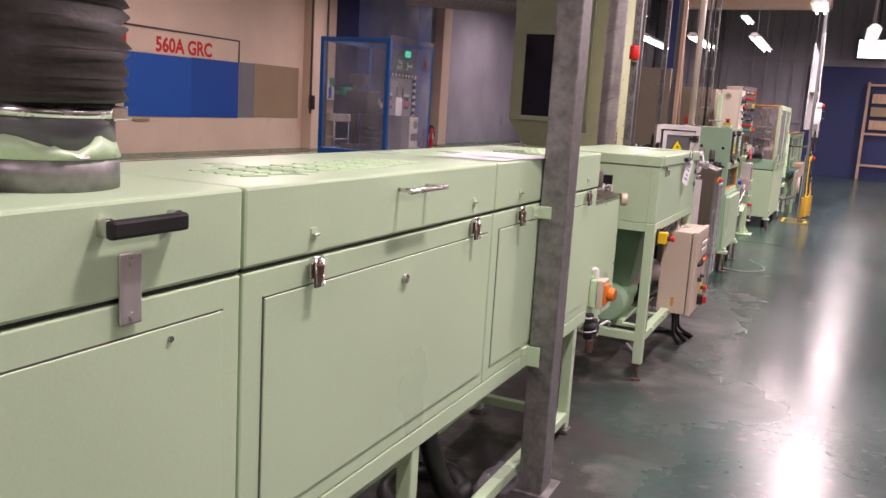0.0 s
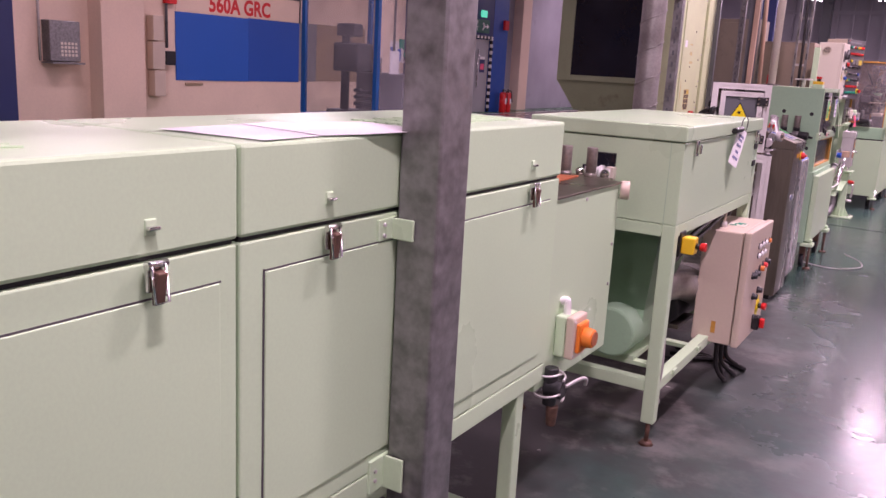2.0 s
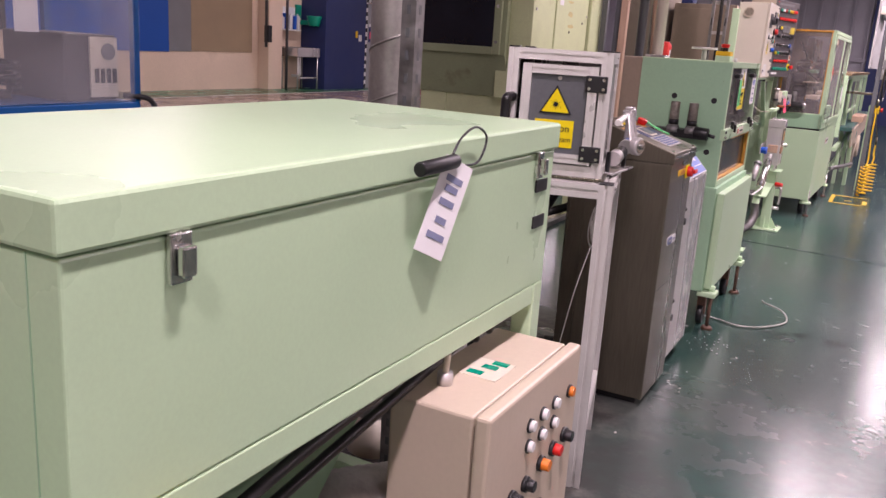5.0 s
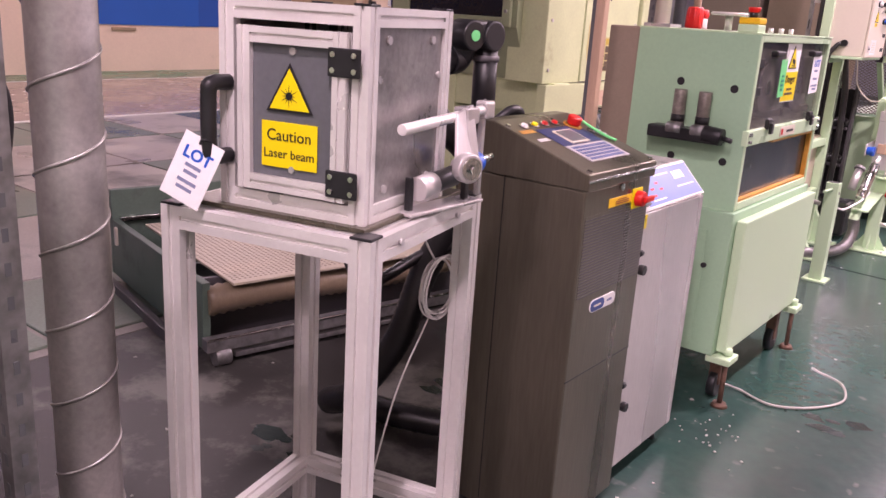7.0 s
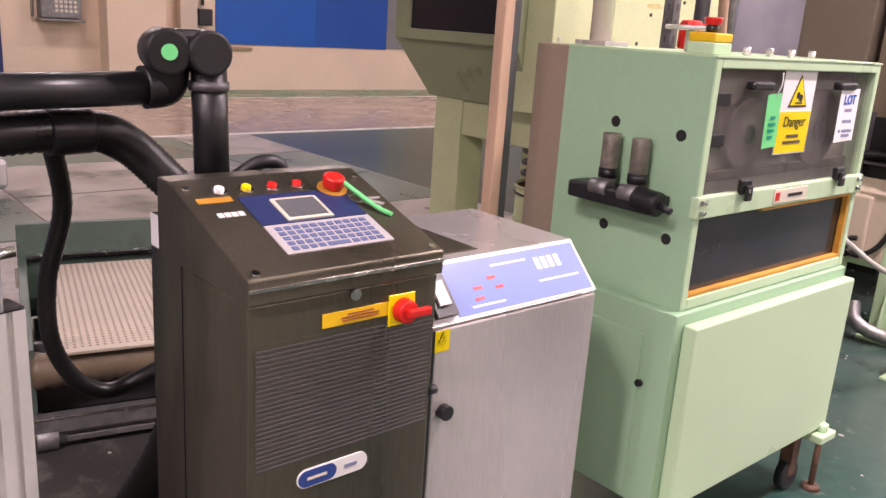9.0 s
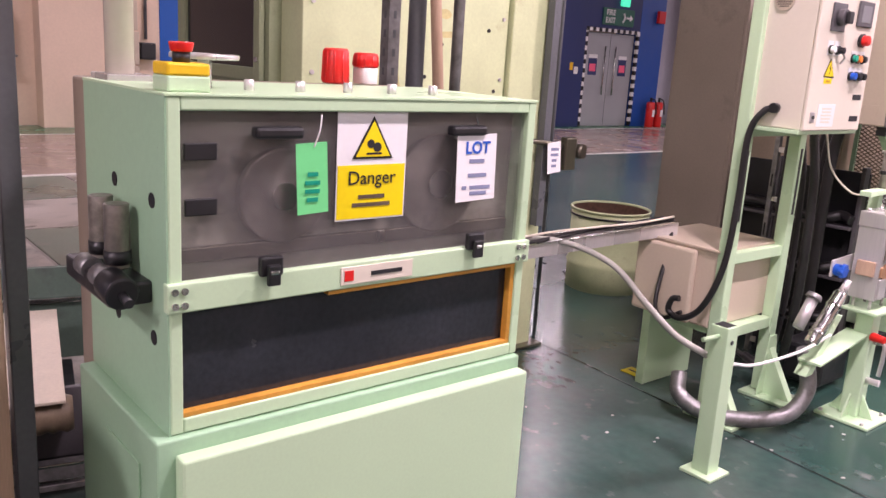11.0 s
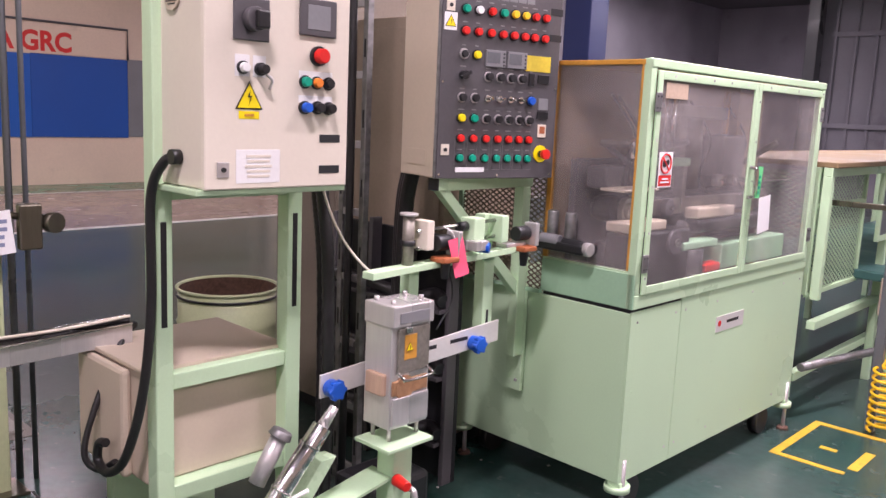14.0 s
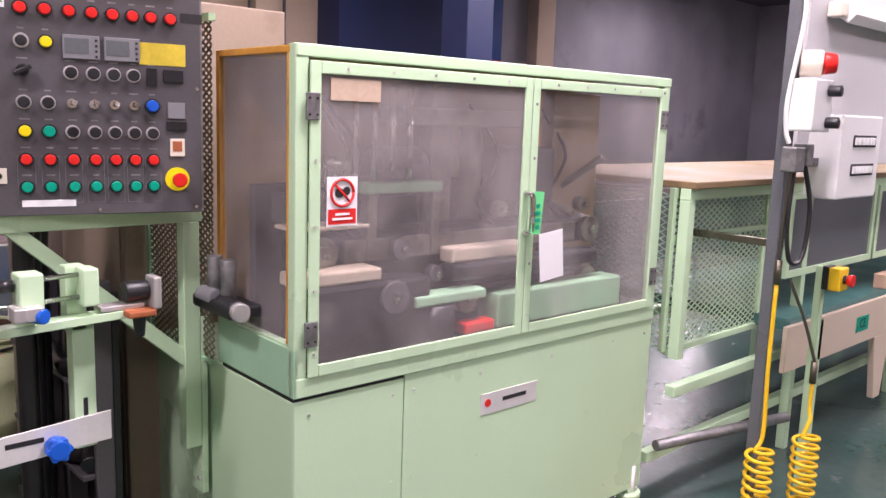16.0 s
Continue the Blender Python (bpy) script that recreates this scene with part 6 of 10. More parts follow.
for a, b in (((-3.19, 1.2), (-3.14, 2.15)), ((-2.5, 1.2), (-2.45, 2.15)), ((-3.14, 1.2), (-2.5, 1.25)), ((-3.14, 2.1), (-2.5, 2.15))):
    part("window_frame", bx((a[0], py0 - 0.025, a[1]), (b[0], py0 - 0.002, b[1]), 0.004), HOODSHADED, hwin)
for z in (1.28, 1.5, 1.8):
    stud(hwin, (-2.475, py0 - 0.025, z), S_, 0.01, 0.006)
for x0, x1 in ((-3.1, -2.9), (-2.42, px1 - 0.01)):
    part("leg", bx((x0, py0 + 0.14, 0.0), (x1, py0 + 0.3, 0.932), 0.005), PRESS, PR)
part("knee_beam", bx((-2.9, py0 + 0.15, 0.76), (-2.42, py0 + 0.24, 0.93), 0.004), PRESS, PR)
part("rear_post", bx((px0, 9.5, 0.0), (px0 + 0.2, py1, 0.935), 0.006), PRESS, PR)
part("inner_drum", cy((-2.75, 9.35, 0.25), (-2.75, 9.35, 0.93), 0.16, seg=26), CHARCOAL, PR, "dark drum inside the press")
part("sill", bx((px1 - 0.05, py0 + 0.22, 0.0), (px1 - 0.01, 9.57, 0.035), 0.003), GALV, PR, "bright steel sill on the floor")
part("base_plate", bx((px1 - 0.1, 9.53, 0), (px1 + 0.05, py1 + 0.05, 0.012), 0.003), DARKSTEEL, PR)
rd = random.Random(9)
for y, z in ((9.2, 1.38), (9.5, 1.2), (9.49, 1.05), (9.45, 1.45), (9.3, 1.7), (9.12, 1.25)):
    stud(PR, (px1 - 0.02, y, z), E_, 0.008, 0.004, BLACK)
for z in (1.0, 1.25, 1.5, 1.75, 2.0):
    stud(PR, (px1 - 0.02, 9.53, z), E_, 0.008, 0.006)
    stud(PR, (px1 - 0.028, py0 + 0.09, z), E_, 0.009, 0.005)
sk = plate("sticker_sheet", PR, (px1 - 0.02, 9.19, 1.08), E_, 0.16, 0.19, FADED, 0.001, "black and yellow warning sticker sheet")
for r in range(4):
    for c in range(2):
        plate("sticker", sk, (px1 - 0.0188, 9.15 + 0.075 * c, 1.15 - 0.042 * r), E_, 0.066, 0.034, STICKERYELLOW if (r == 0 and c) else STICKERBROWN, 0.0006)
plate("sticker", sk, (px1 - 0.0188, 9.19, 1.0), E_, 0.12, 0.022, STICKERBROWN, 0.0006)
ps = plate("faded_notice", PR, (px1 - 0.003, 9.33, 0.84), E_, 0.4, 0.085, mat("faded_pink_paper", (0.6, 0.42, 0.3), 0.7), 0.001, "faded pink notice strip")
bars(ps, (px1 - 0.0018, 9.33, 0.84), E_, 0.36, 0.06, 3, TAN, seed=3)
part("red_valve", cy((px1 - 0.02, 9.33, 0.955), (px1 + 0.02, 9.33, 0.955), 0.018, seg=12), RED, PR)
part("valve_stem", cy((px1 + 0.0, 9.35, 0.955), (px1 + 0.0, 9.44, 0.955), 0.009, seg=10), RUST, PR)
plate("paper_note", PR, (px1 - 0.019, 9.02, 1.58), E_, 0.07, 0.06, PAPER, 0.001)
# stains of old glue marks, each with a shape of its own
for y, z, w, h in ((9.2, 1.5, 0.1, 0.045), (9.22, 1.42, 0.14, 0.03), (9.19, 1.58, 0.12, 0.02), (8.99, 1.15, 0.03, 0.22)):
    bm = B()
    pts = [(px1 - 0.0195, y + w / 2 * math.cos(a) * rd.uniform(0.7, 1.1), z + h / 2 * math.sin(a) * rd.uniform(0.7, 1.1)) for a in [2 * math.pi * k / 11 for k in range(11)]]
    prism(bm, pts, (0.0006, 0, 0))
    part("glue_mark", bm, FADED, PR)
sv = strut(-2.2, 9.78, 3.4, "dark slotted channel bolted to the press corner", metal=SLATE, z0=0.6)
cl = thing("cable_clamp", (-2.19, 9.76, 0.98), "dark clamp with a white tag on the channel", "clamp")
part("clamp_bar", cy((-2.18, 9.62, 1.0), (-2.15, 9.95, 0.96), 0.012, seg=10), DARKSTEEL, cl)
part("clamp_body", bx((-2.17, 9.86, 0.86), (-2.13, 9.93, 1.01), 0.006), DARKSTEEL, cl)
part("clamp_ring", cy((-2.15, 9.96, 0.945), (-2.12, 9.97, 0.945), 0.034, seg=18), DARKSTEEL, cl)
t = plate("lot_tag", cl, (-2.145, 9.8, 0.92), (1, 0, 0), 0.085, 0.14, PAPER, 0.001, "white paper lot tag", roll=6)
bars(t, (-2.1435, 9.8, 0.92), (1, 0, 0), 0.05, 0.1, 4, INK, seed=2)
for k, (dx, r, z0) in enumerate(((0.06, 0.012, 0.95), (0.1, 0.009, 1.1))):
    pole("thin_pipe", -2.4 + dx, 9.9 + 0.04 * k, 0.0, 3.4, r, SLATE, "thin dark pipe running up beside the press")

# ---- drums and cable tray ----
def drum(x, y, r, h, label, open_top=True):
    th = thing("steel_drum", (x, y, 0), label, "drum", "steel drums")
    bm = B()
    prof = [(r, 0.0), (r, h * 0.3), (r + 0.008, h * 0.33), (r, h * 0.36), (r, h * 0.64), (r + 0.008, h * 0.67), (r, h * 0.7), (r, h)]
    seg = 36
    rings = [[bm.verts.new((x + q * math.cos(2 * math.pi * k / seg), y + q * math.sin(2 * math.pi * k / seg), z)) for k in range(seg)] for q, z in prof]
    inner = [[bm.verts.new((x + (r - 0.004) * math.cos(2 * math.pi * k / seg), y + (r - 0.004) * math.sin(2 * math.pi * k / seg), z)) for k in range(seg)] for z in (h, 0.012)]
    for a, b in zip(rings + inner, (rings + inner)[1:]):
        for k in range(seg):
            bm.faces.new((a[k], a[(k + 1) % seg], b[(k + 1) % seg], b[k])).smooth = True
    bm.faces.new(inner[-1])
    bm.faces.new(rings[0][::-1])
    part("drum_shell", bm, PRESS, th)
    ring = B()
    tube(ring, [(x + (r + 0.003) * math.cos(2 * math.pi * k / 40), y + (r + 0.003) * math.sin(2 * math.pi * k / 40), h) for k in range(41)], 0.008, seg=8, smooth=0)
    part("drum_rim", ring, PRESS, th)
    part("drum_lining", cyl(B(), (x, y, 0.02), (x, y, h - 0.004), r - 0.006, seg=36, caps=False), RUST, th, "rust brown inside of the drum")
    ring = B()
    tube(ring, [(x + (r + 0.004) * math.cos(2 * math.pi * k / 40), y + (r + 0.004) * math.sin(2 * math.pi * k / 40), h - 0.035) for k in range(41)], 0.006, seg=8, smooth=0)
    part("drum_band", ring, BLACK, th)


drum(-2.77, 11.02, 0.235, 0.49, "open pale green steel drum with a dark band")
drum(-2.62, 9.07, 0.19, 0.52, "open pale green steel drum below the press")
solid("coiled_hose", tube(B(), [(-2.62 + 0.16 * math.cos(0.5 * k), 9.07 + 0.16 * math.sin(0.5 * k), 0.545 + 0.0045 * k) for k in range(44)], 0.014, seg=8, smooth=2), RUBBER, "black hose coiled on the drum", "hose")
tr = thing("cable_tray", (-1.8, 9.4, 0.6), "perforated steel cable tray with black cables", "cable tray")
T0, T1 = Vector((-1.95, 8.75, 0.535)), Vector((-1.6, 9.96, 0.674))
td = (T1 - T0)
tn = Vector((td.y, -td.x, 0)).normalized()
part("tray_floor", prism(B(), [T0 - tn * 0.05, T0 + tn * 0.05, T0 + tn * 0.05 + Vector((0, 0, 0.003)), T0 - tn * 0.05 + Vector((0, 0, 0.003))], td), STEEL, tr)
for sgn in (-1, 1):
    o = T0 + tn * 0.05 * sgn
    part("tray_side", prism(B(), [o, o + tn * 0.002, o + tn * 0.002 + Vector((0, 0, 0.055)), o + Vector((0, 0, 0.055))], td), STEEL, tr)
    part("tray_lip", prism(B(), [o + Vector((0, 0, 0.055)), o + tn * 0.012 + Vector((0, 0, 0.055)), o + tn * 0.012 + Vector((0, 0, 0.058)), o + Vector((0, 0, 0.058))], td), CHROME, tr)
rd = random.Random(12)
for k in range(4):
    pts = [T0 + td * (i / 7) + tn * (0.03 * math.sin(i * 1.3 + k * 2)) + Vector((0, 0, 0.03 + 0.013 * k)) for i in range(8)]
    if k == 0:
        pts += [Vector((-1.58, 9.95, 0.71)), Vector((-1.53, 9.86, 0.6)), Vector((-1.5, 9.78, 0.42)), Vector((-1.47, 9.8, 0.36)), Vector((-1.4, 9.82, 0.4))]
    solid("tray_cable", tube(B(), pts, 0.009 if k < 3 else 0.005, seg=8), RUBBER if k < 3 else PALE, "electric cable lying along the tray", "cable", "cables in the tray")
solid("air_hose", tube(B(), [(-2.2, 9.02, 0.78), (-2.12, 9.06, 0.66), (-2.0, 9.16, 0.615), (-1.88, 9.3, 0.65), (-1.7, 9.42, 0.66), (-1.5, 9.48, 0.61), (-1.3, 9.45, 0.51), (-1.16, 9.44, 0.44), (-1.03, 9.44, 0.41)], 0.012, seg=10), HOSEGREY, "pale grey air hose drooping to the post", "hose")
solid("pipe_fitting", cy((-2.2, 8.98, 0.79), (-2.06, 9.03, 0.79), 0.022, seg=14, bev=0.004), CHROME, "bright steel pipe fitting on the press", "fitting")


# ---- pale control box on a green stand ----
SB = thing("switch_cabinet", (-1.155, 10.09, 1.14), "pale grey switch cabinet with a screen and buttons", "control box")
QX, QZ = -1.052, 1.668
part("cabinet_body", bx((-1.262, 9.885, 1.158), (QX - 0.014, 10.298, QZ), 0.004), PALE, SB)
part("cabinet_door", bx((QX - 0.012, 9.882, 1.156), (QX, 10.302, QZ + 0.002), 0.004), PALE, SB, "pale door with switches and a screen")
part("side_grille", cy((-1.19, 9.885, 1.6), (-1.19, 9.879, 1.6), 0.035, seg=24), BEIGE, SB, "round slotted side vent")
gv = B()
for k in range(7):
    w = 0.03 * math.sqrt(max(0.05, 1 - ((k - 3) / 3.6) ** 2))
    box(gv, (-1.19 - w, 9.8783, 1.578 + k * 0.0072), (-1.19 + w, 9.8795, 1.581 + k * 0.0072))
part("grille_slots", gv, BLACKINK, SB)
m = part("main_switch_plate", bx((QX, 9.955, 1.503), (QX + 0.006, 10.053, 1.6), 0.003), CHARCOAL, SB, "black rotary main switch")
part("main_switch", cy((QX + 0.006, 10.004, 1.552), (QX + 0.03, 10.004, 1.552), 0.028, seg=24, bev=0.003), CHARCOAL, m)
part("main_switch_lever", bx((QX + 0.03, 9.994, 1.53), (QX + 0.045, 10.03, 1.572), 0.005), BLACK, m)
sc = part("touch_screen", bx((QX, 10.14, 1.53), (QX + 0.008, 10.253, 1.62), 0.003), CHARCOAL, SB, "small grey touch screen")
part("screen_glass", bx((QX + 0.008, 10.162, 1.546), (QX + 0.0092, 10.232, 1.605), 0.001), GREYBOARD, sc)
knob_button(SB, (QX, 10.199, 1.483), E_, 0.02, RED, 0.032, label="large red stop button")
plate("button_label", SB, (QX, 9.981, 1.446), E_, 0.04, 0.05, WHITE, 0.001)
plate("button_label", SB, (QX, 10.028, 1.446), E_, 0.036, 0.05, WHITE, 0.001)
knob_button(SB, (QX + 0.001, 9.981, 1.441), E_, 0.0125, WHITE, 0.02)
knob_button(SB, (QX + 0.001, 10.028, 1.44), E_, 0.0125, BLACK, 0.03)
part("hanging_key", tube(B(), [(QX + 0.025, 10.03, 1.43), (QX + 0.024, 10.048, 1.415), (QX + 0.01, 10.05, 1.395)], 0.004, seg=6), STEEL, SB)
for z in (1.4, 1.34):
    plate("button_label", SB, (QX, 10.195, z + 0.036), E_, 0.105, 0.018, WHITE, 0.001)
for y, z, mm in ((10.16, 1.418, GREENBTN), (10.196, 1.417, ORANGE), (10.233, 1.417, BLACK), (10.159, 1.355, BLUEKNOB), (10.198, 1.356, BLACK), (10.234, 1.355, BLACK)):
    knob_button(SB, (QX, y, z), E_, 0.0135, mm, 0.026 if z < 1.4 else 0.018)
warning_triangle(SB, (QX + 0.0005, 10.0, 1.367), E_, 0.076)
w = plate("yellow_strip", SB, (QX, 10.0, 1.332), E_, 0.056, 0.018, SIGNYELLOW, 0.001)
bars(w, (QX + 0.0012, 10.0, 1.332), E_, 0.04, 0.012, 1, OCHRE)
lb = plate("rating_label", SB, (QX, 10.027, 1.211), E_, 0.124, 0.08, WHITE, 0.001, "white printed rating label")
bars(lb, (QX + 0.0008, 10.027, 1.211), E_, 0.1, 0.06, 5, PALE, seed=4)
lk = plate("lock_plate", SB, (QX, 9.93, 1.204), E_, 0.032, 0.036, STEEL, 0.003)
stud(lk, (QX + 0.003, 9.93, 1.204), E_, 0.006, 0.004, BLACK, "lock_barrel")
for z in (1.279, 1.2):
    plate("black_label", SB, (QX, 10.243, z), E_, 0.066, 0.02, BLACKINK, 0.0015)

ST = thing("cabinet_stand", (-1.2, 10.08, 0), "pale green welded steel stand with a shelf", "stand")
SXL, SYL, SYR = -1.275, 9.885, 10.285
for y, top in ((SYL, 1.62), (SYR, 1.156)):
    l = part("upright", bx((SXL - 0.025, y - 0.025, 0.02), (SXL + 0.025, y + 0.025, top), 0.004), MINT, ST)
    part("dark_strip", bx((SXL + 0.024, y - 0.008, 0.79), (SXL + 0.0265, y + 0.008, 1.06), 0.001), BLACK, l)
    gus = prism(B(), [(SXL + 0.02, y - 0.02, 0.012), (SXL + 0.15, y - 0.02, 0.012), (SXL + 0.03, y - 0.02, 0.22), (SXL + 0.02, y - 0.02, 0.22)], (0, 0.04, 0), 0.002)
    part("gusset", gus, MINT, l)
    part("flared_foot", prism(B(), [(SXL + 0.026, y - 0.075, 0.014), (SXL + 0.026, y + 0.075, 0.014), (SXL + 0.026, y + 0.026, 0.27), (SXL + 0.026, y - 0.026, 0.27)], (0.006, 0, 0), 0.001), MINT, l)
    part("base_plate", bx((SXL - 0.05, y - 0.08, 0), (SXL + 0.17, y + 0.08, 0.014), 0.003), MINT, l)
    for dx in (-0.02, 0.14):
        stud(l, (SXL + dx, y + 0.04, 0.014), U_, 0.01, 0.012, STEEL)
for z in (1.135, 0.64, 0.33):
    part("cross_rail", bx((SXL - 0.02, SYL + 0.025, z - 0.022), (SXL + 0.02, SYR - 0.025, z + 0.022), 0.003), MINT, ST)
part("top_shelf", bx((-1.28, SYL - 0.02, 1.142), (-1.06, SYR + 0.02, 1.157), 0.003), MINT, ST)
BO = thing("beige_case", (-1.5, 10.03, 0.33), "beige steel transformer case on the stand's rail", "case")
part("case_body", bx((-1.66, 9.86, 0.352), (-1.3, 10.28, 0.66), 0.008), BEIGE, BO)
part("case_lid", bx((-1.67, 9.85, 0.66), (-1.29, 10.29, 0.672), 0.003), BEIGE, BO)
part("case_cheek", bx((-1.66, 9.832, 0.352), (-1.38, 9.86, 0.655), 0.02), BEIGE, BO)
part("case_support", bx((-1.64, 9.9, 0.0), (-1.6, 10.24, 0.352), 0.004), MINT, BO)
part("case_support", bx((-1.6, 9.92, 0.31), (-1.29, 10.24, 0.352), 0.004), MINT, BO)
solid("black_cable", tube(B(), [(-1.17, 9.88, 1.225), (-1.2, 9.86, 1.21), (-1.235, 9.845, 1.12), (-1.24, 9.845, 0.85), (-1.245, 9.82, 0.62), (-1.3, 9.8, 0.45), (-1.38, 9.79, 0.385), (-1.44, 9.79, 0.4), (-1.43, 9.79, 0.45), (-1.4, 9.795, 0.46)], 0.0125, seg=10), RUBBER, "thick black cable running down the stand", "cable")
solid("cable_gland", cy((-1.165, 9.883, 1.227), (-1.165, 9.86, 1.227), 0.018, seg=14), BLACK, "black cable gland on the cabinet side", "gland")
solid("thin_cable", tube(B(), [(-1.2, 10.31, 1.25), (-1.18, 10.34, 1.1), (-1.17, 10.4, 0.98), (-1.1, 10.44, 0.9), (-1.03, 10.45, 0.9)], 0.004, seg=6), PALE, "thin pale cable looping from the cabinet", "cable")
solid("floor_cable", tube(B(), [(-0.95, 9.47, 0.4), (-0.95, 9.6, 0.37), (-0.95, 9.8, 0.36), (-0.94, 9.95, 0.37), (-0.93, 10.1, 0.4)], 0.006, seg=7), WHITE, "white cable between the post and the stand", "cable")

# short square post
SP = thing("short_post", (-0.98, 9.44, 0), "short pale green square post with an open top", "post")
bm = B()
h = 0.032
prism(bm, [(-0.98 - h, 9.44 - h, 0.01), (-0.98 + h, 9.44 - h, 0.01), (-0.98 + h, 9.44 + h, 0.01), (-0.98 - h, 9.44 + h, 0.01)], (0, 0, 0.523), 0.003)
part("post_tube", bm, MINT, SP)
part("post_mouth", bx((-0.98 - 0.025, 9.44 - 0.025, 0.53), (-0.98 + 0.025, 9.44 + 0.025, 0.5345), 0), BLACKINK, SP)
part("post_foot", bx((-1.04, 9.38, 0), (-0.92, 9.5, 0.012), 0.003), MINT, SP)
part("clamp_lever", cy((-0.98, 9.41, 0.5), (-1.0, 9.35, 0.49), 0.008, seg=10), MINT, SP)
stud(SP, (-0.948, 9.44, 0.48), E_, 0.008, 0.002, BLACK)
YT = solid("floor_tile_marker", bx((-1.76, 9.95, 0.0), (-1.65, 10.03, 0.003), 0.001), SIGNYELLOW, "yellow marker plate lying on the floor", "marker")
part("marker_bar", bx((-1.74, 9.984, 0.003), (-1.67, 9.996, 0.0036), 0), BLACKINK, YT)

# ---- small wire tester on a pedestal ----
PD = thing("pedestal", (-0.92, 10.4, 0), "pale green pedestal with a square foot plate", "pedestal")
part("foot_plate", bx((-1.03, 10.29, 0), (-0.81, 10.51, 0.014), 0.004), MINT, PD)
part("column", bx((-0.96, 10.36, 0.014), (-0.89, 10.43, 0.455), 0.005), MINT, PD)
for k in range(4):
    a = k * math.pi / 2
    c = Vector((-0.925, 10.395, 0.014))
    d = Vector((math.cos(a), math.sin(a), 0))
    e = Vector((-d.y, d.x, 0)) * 0.004
    part("gusset", prism(B(), [c + d * 0.03 - e, c + d * 0.09 - e, c + d * 0.03 - e + U_ * 0.1], e * 2), MINT, PD)
    stud(PD, (c.x + 0.085 * (1 if k % 2 else -1), c.y + 0.085 * (1 if k < 2 else -1), 0.014), U_, 0.009, 0.01, STEEL)
part("head_plate", bx((-1.0, 10.31, 0.455), (-0.86, 10.48, 0.467), 0.003), MINT, PD)
part("bracket_arm", prism(B(), [(-0.99, 10.0, 0.3), (-0.9, 10.0, 0.3), (-0.9, 10.0, 0.308), (-0.99, 10.0, 0.308)], (0, 0.37, 0.06)), MINT, PD)
part("bracket_plate", prism(B(), [(-0.99, 9.98, 0.25), (-0.99, 10.03, 0.25), (-0.99, 10.2, 0.46), (-0.99, 10.15, 0.46)], (0.05, 0, 0), 0.002), MINT, PD)
part("red_cock", cy((-0.89, 10.37, 0.36), (-0.835, 10.36, 0.36), 0.018, r2=0.014, seg=14, bev=0.003), RED, PD, "small red tap on the column")
part("brass_elbow", tube(B(), [(-0.89, 10.4, 0.33), (-0.85, 10.4, 0.33), (-0.845, 10.4, 0.28), (-0.85, 10.4, 0.2)], 0.009, seg=8), STEEL, PD)
part("low_valve", cy((-0.9, 10.4, 0.17), (-0.84, 10.4, 0.17), 0.014, seg=12), STEEL, PD)
CT = thing("air_wiper", (-0.95, 10.08, 0.38), "bright steel air wiper cylinders on a slant", "cylinder")
part("cylinder", cy((-0.955, 10.005, 0.375), (-0.94, 10.15, 0.555), 0.026, seg=20, bev=0.002), CHROME, CT)
part("nozzle", cy((-0.94, 10.15, 0.555), (-0.935, 10.185, 0.6), 0.016, r2=0.012, seg=16), STEEL, CT)
part("cylinder", cy((-1.01, 10.0, 0.42), (-1.0, 10.06, 0.53), 0.022, seg=18), STEEL, CT)
part("cylinder_cap", cy((-1.0, 10.06, 0.53), (-0.997, 10.07, 0.548), 0.032, r2=0.026, seg=18, bev=0.003), GALV, CT)
for k in (0.2, 0.75):
    p = Vector((-0.955, 10.005, 0.375)).lerp(Vector((-0.94, 10.15, 0.555)), k)
    d = (Vector((-0.94, 10.15, 0.555)) - Vector((-0.955, 10.005, 0.375))).normalized()
    part("clip", cy(p - d * 0.004, p + d * 0.004, 0.029, seg=20), CHROME, CT)
solid("grey_hose", tube(B(), [(-1.0, 10.06, 0.33), (-0.985, 10.08, 0.25), (-0.97, 10.07, 0.16), (-1.0, 10.0, 0.07), (-1.1, 9.88, 0.04), (-1.22, 9.78, 0.05), (-1.32, 9.76, 0.09), (-1.36, 9.8, 0.16)], 0.03, seg=14, ribs=0.002, smooth=18), GALV, "thick grey ribbed hose curling on the floor", "hose")

COPPER = mat("copper_brown_fibre", (0.3, 0.16, 0.08), 0.55, var=0.25, scale=20)
TB = thing("spark_tester", (-0.94, 10.41, 0.467), "stainless spark tester box with an amber window", "tester")
part("tester_body", bx((-1.0, 10.34, 0.505), (-0.895, 10.485, 0.845), 0.003), STEEL, TB)
part("tester_head", bx((-1.003, 10.336, 0.79), (-0.885, 10.489, 0.85), 0.004), STEEL, TB)
part("front_flap", bx((-0.895, 10.36, 0.66), (-0.888, 10.478, 0.785), 0.002), GREASY, TB, "dull smoky front flap")
w = plate("hazard_label", TB, (-0.888, 10.405, 0.732), E_, 0.046, 0.068, OCHRE, 0.001)
warning_triangle(w, (-0.8868, 10.4, 0.73), E_, 0.026)
part("inlet_block", bx((-0.98, 10.325, 0.6), (-0.91, 10.342, 0.66), 0.004), WOOD, TB, "brown fibre inlet block")
part("inlet_arch", cy((-0.9, 10.39, 0.62), (-0.888, 10.39, 0.62), 0.034, seg=18), COPPER, TB)
part("fibre_block", bx((-0.9, 10.345, 0.6), (-0.889, 10.478, 0.642), 0.004), COPPER, TB, "copper brown fibre block")
part("lower_flap", bx((-0.895, 10.345, 0.515), (-0.886, 10.48, 0.595), 0.003), STEEL, TB)
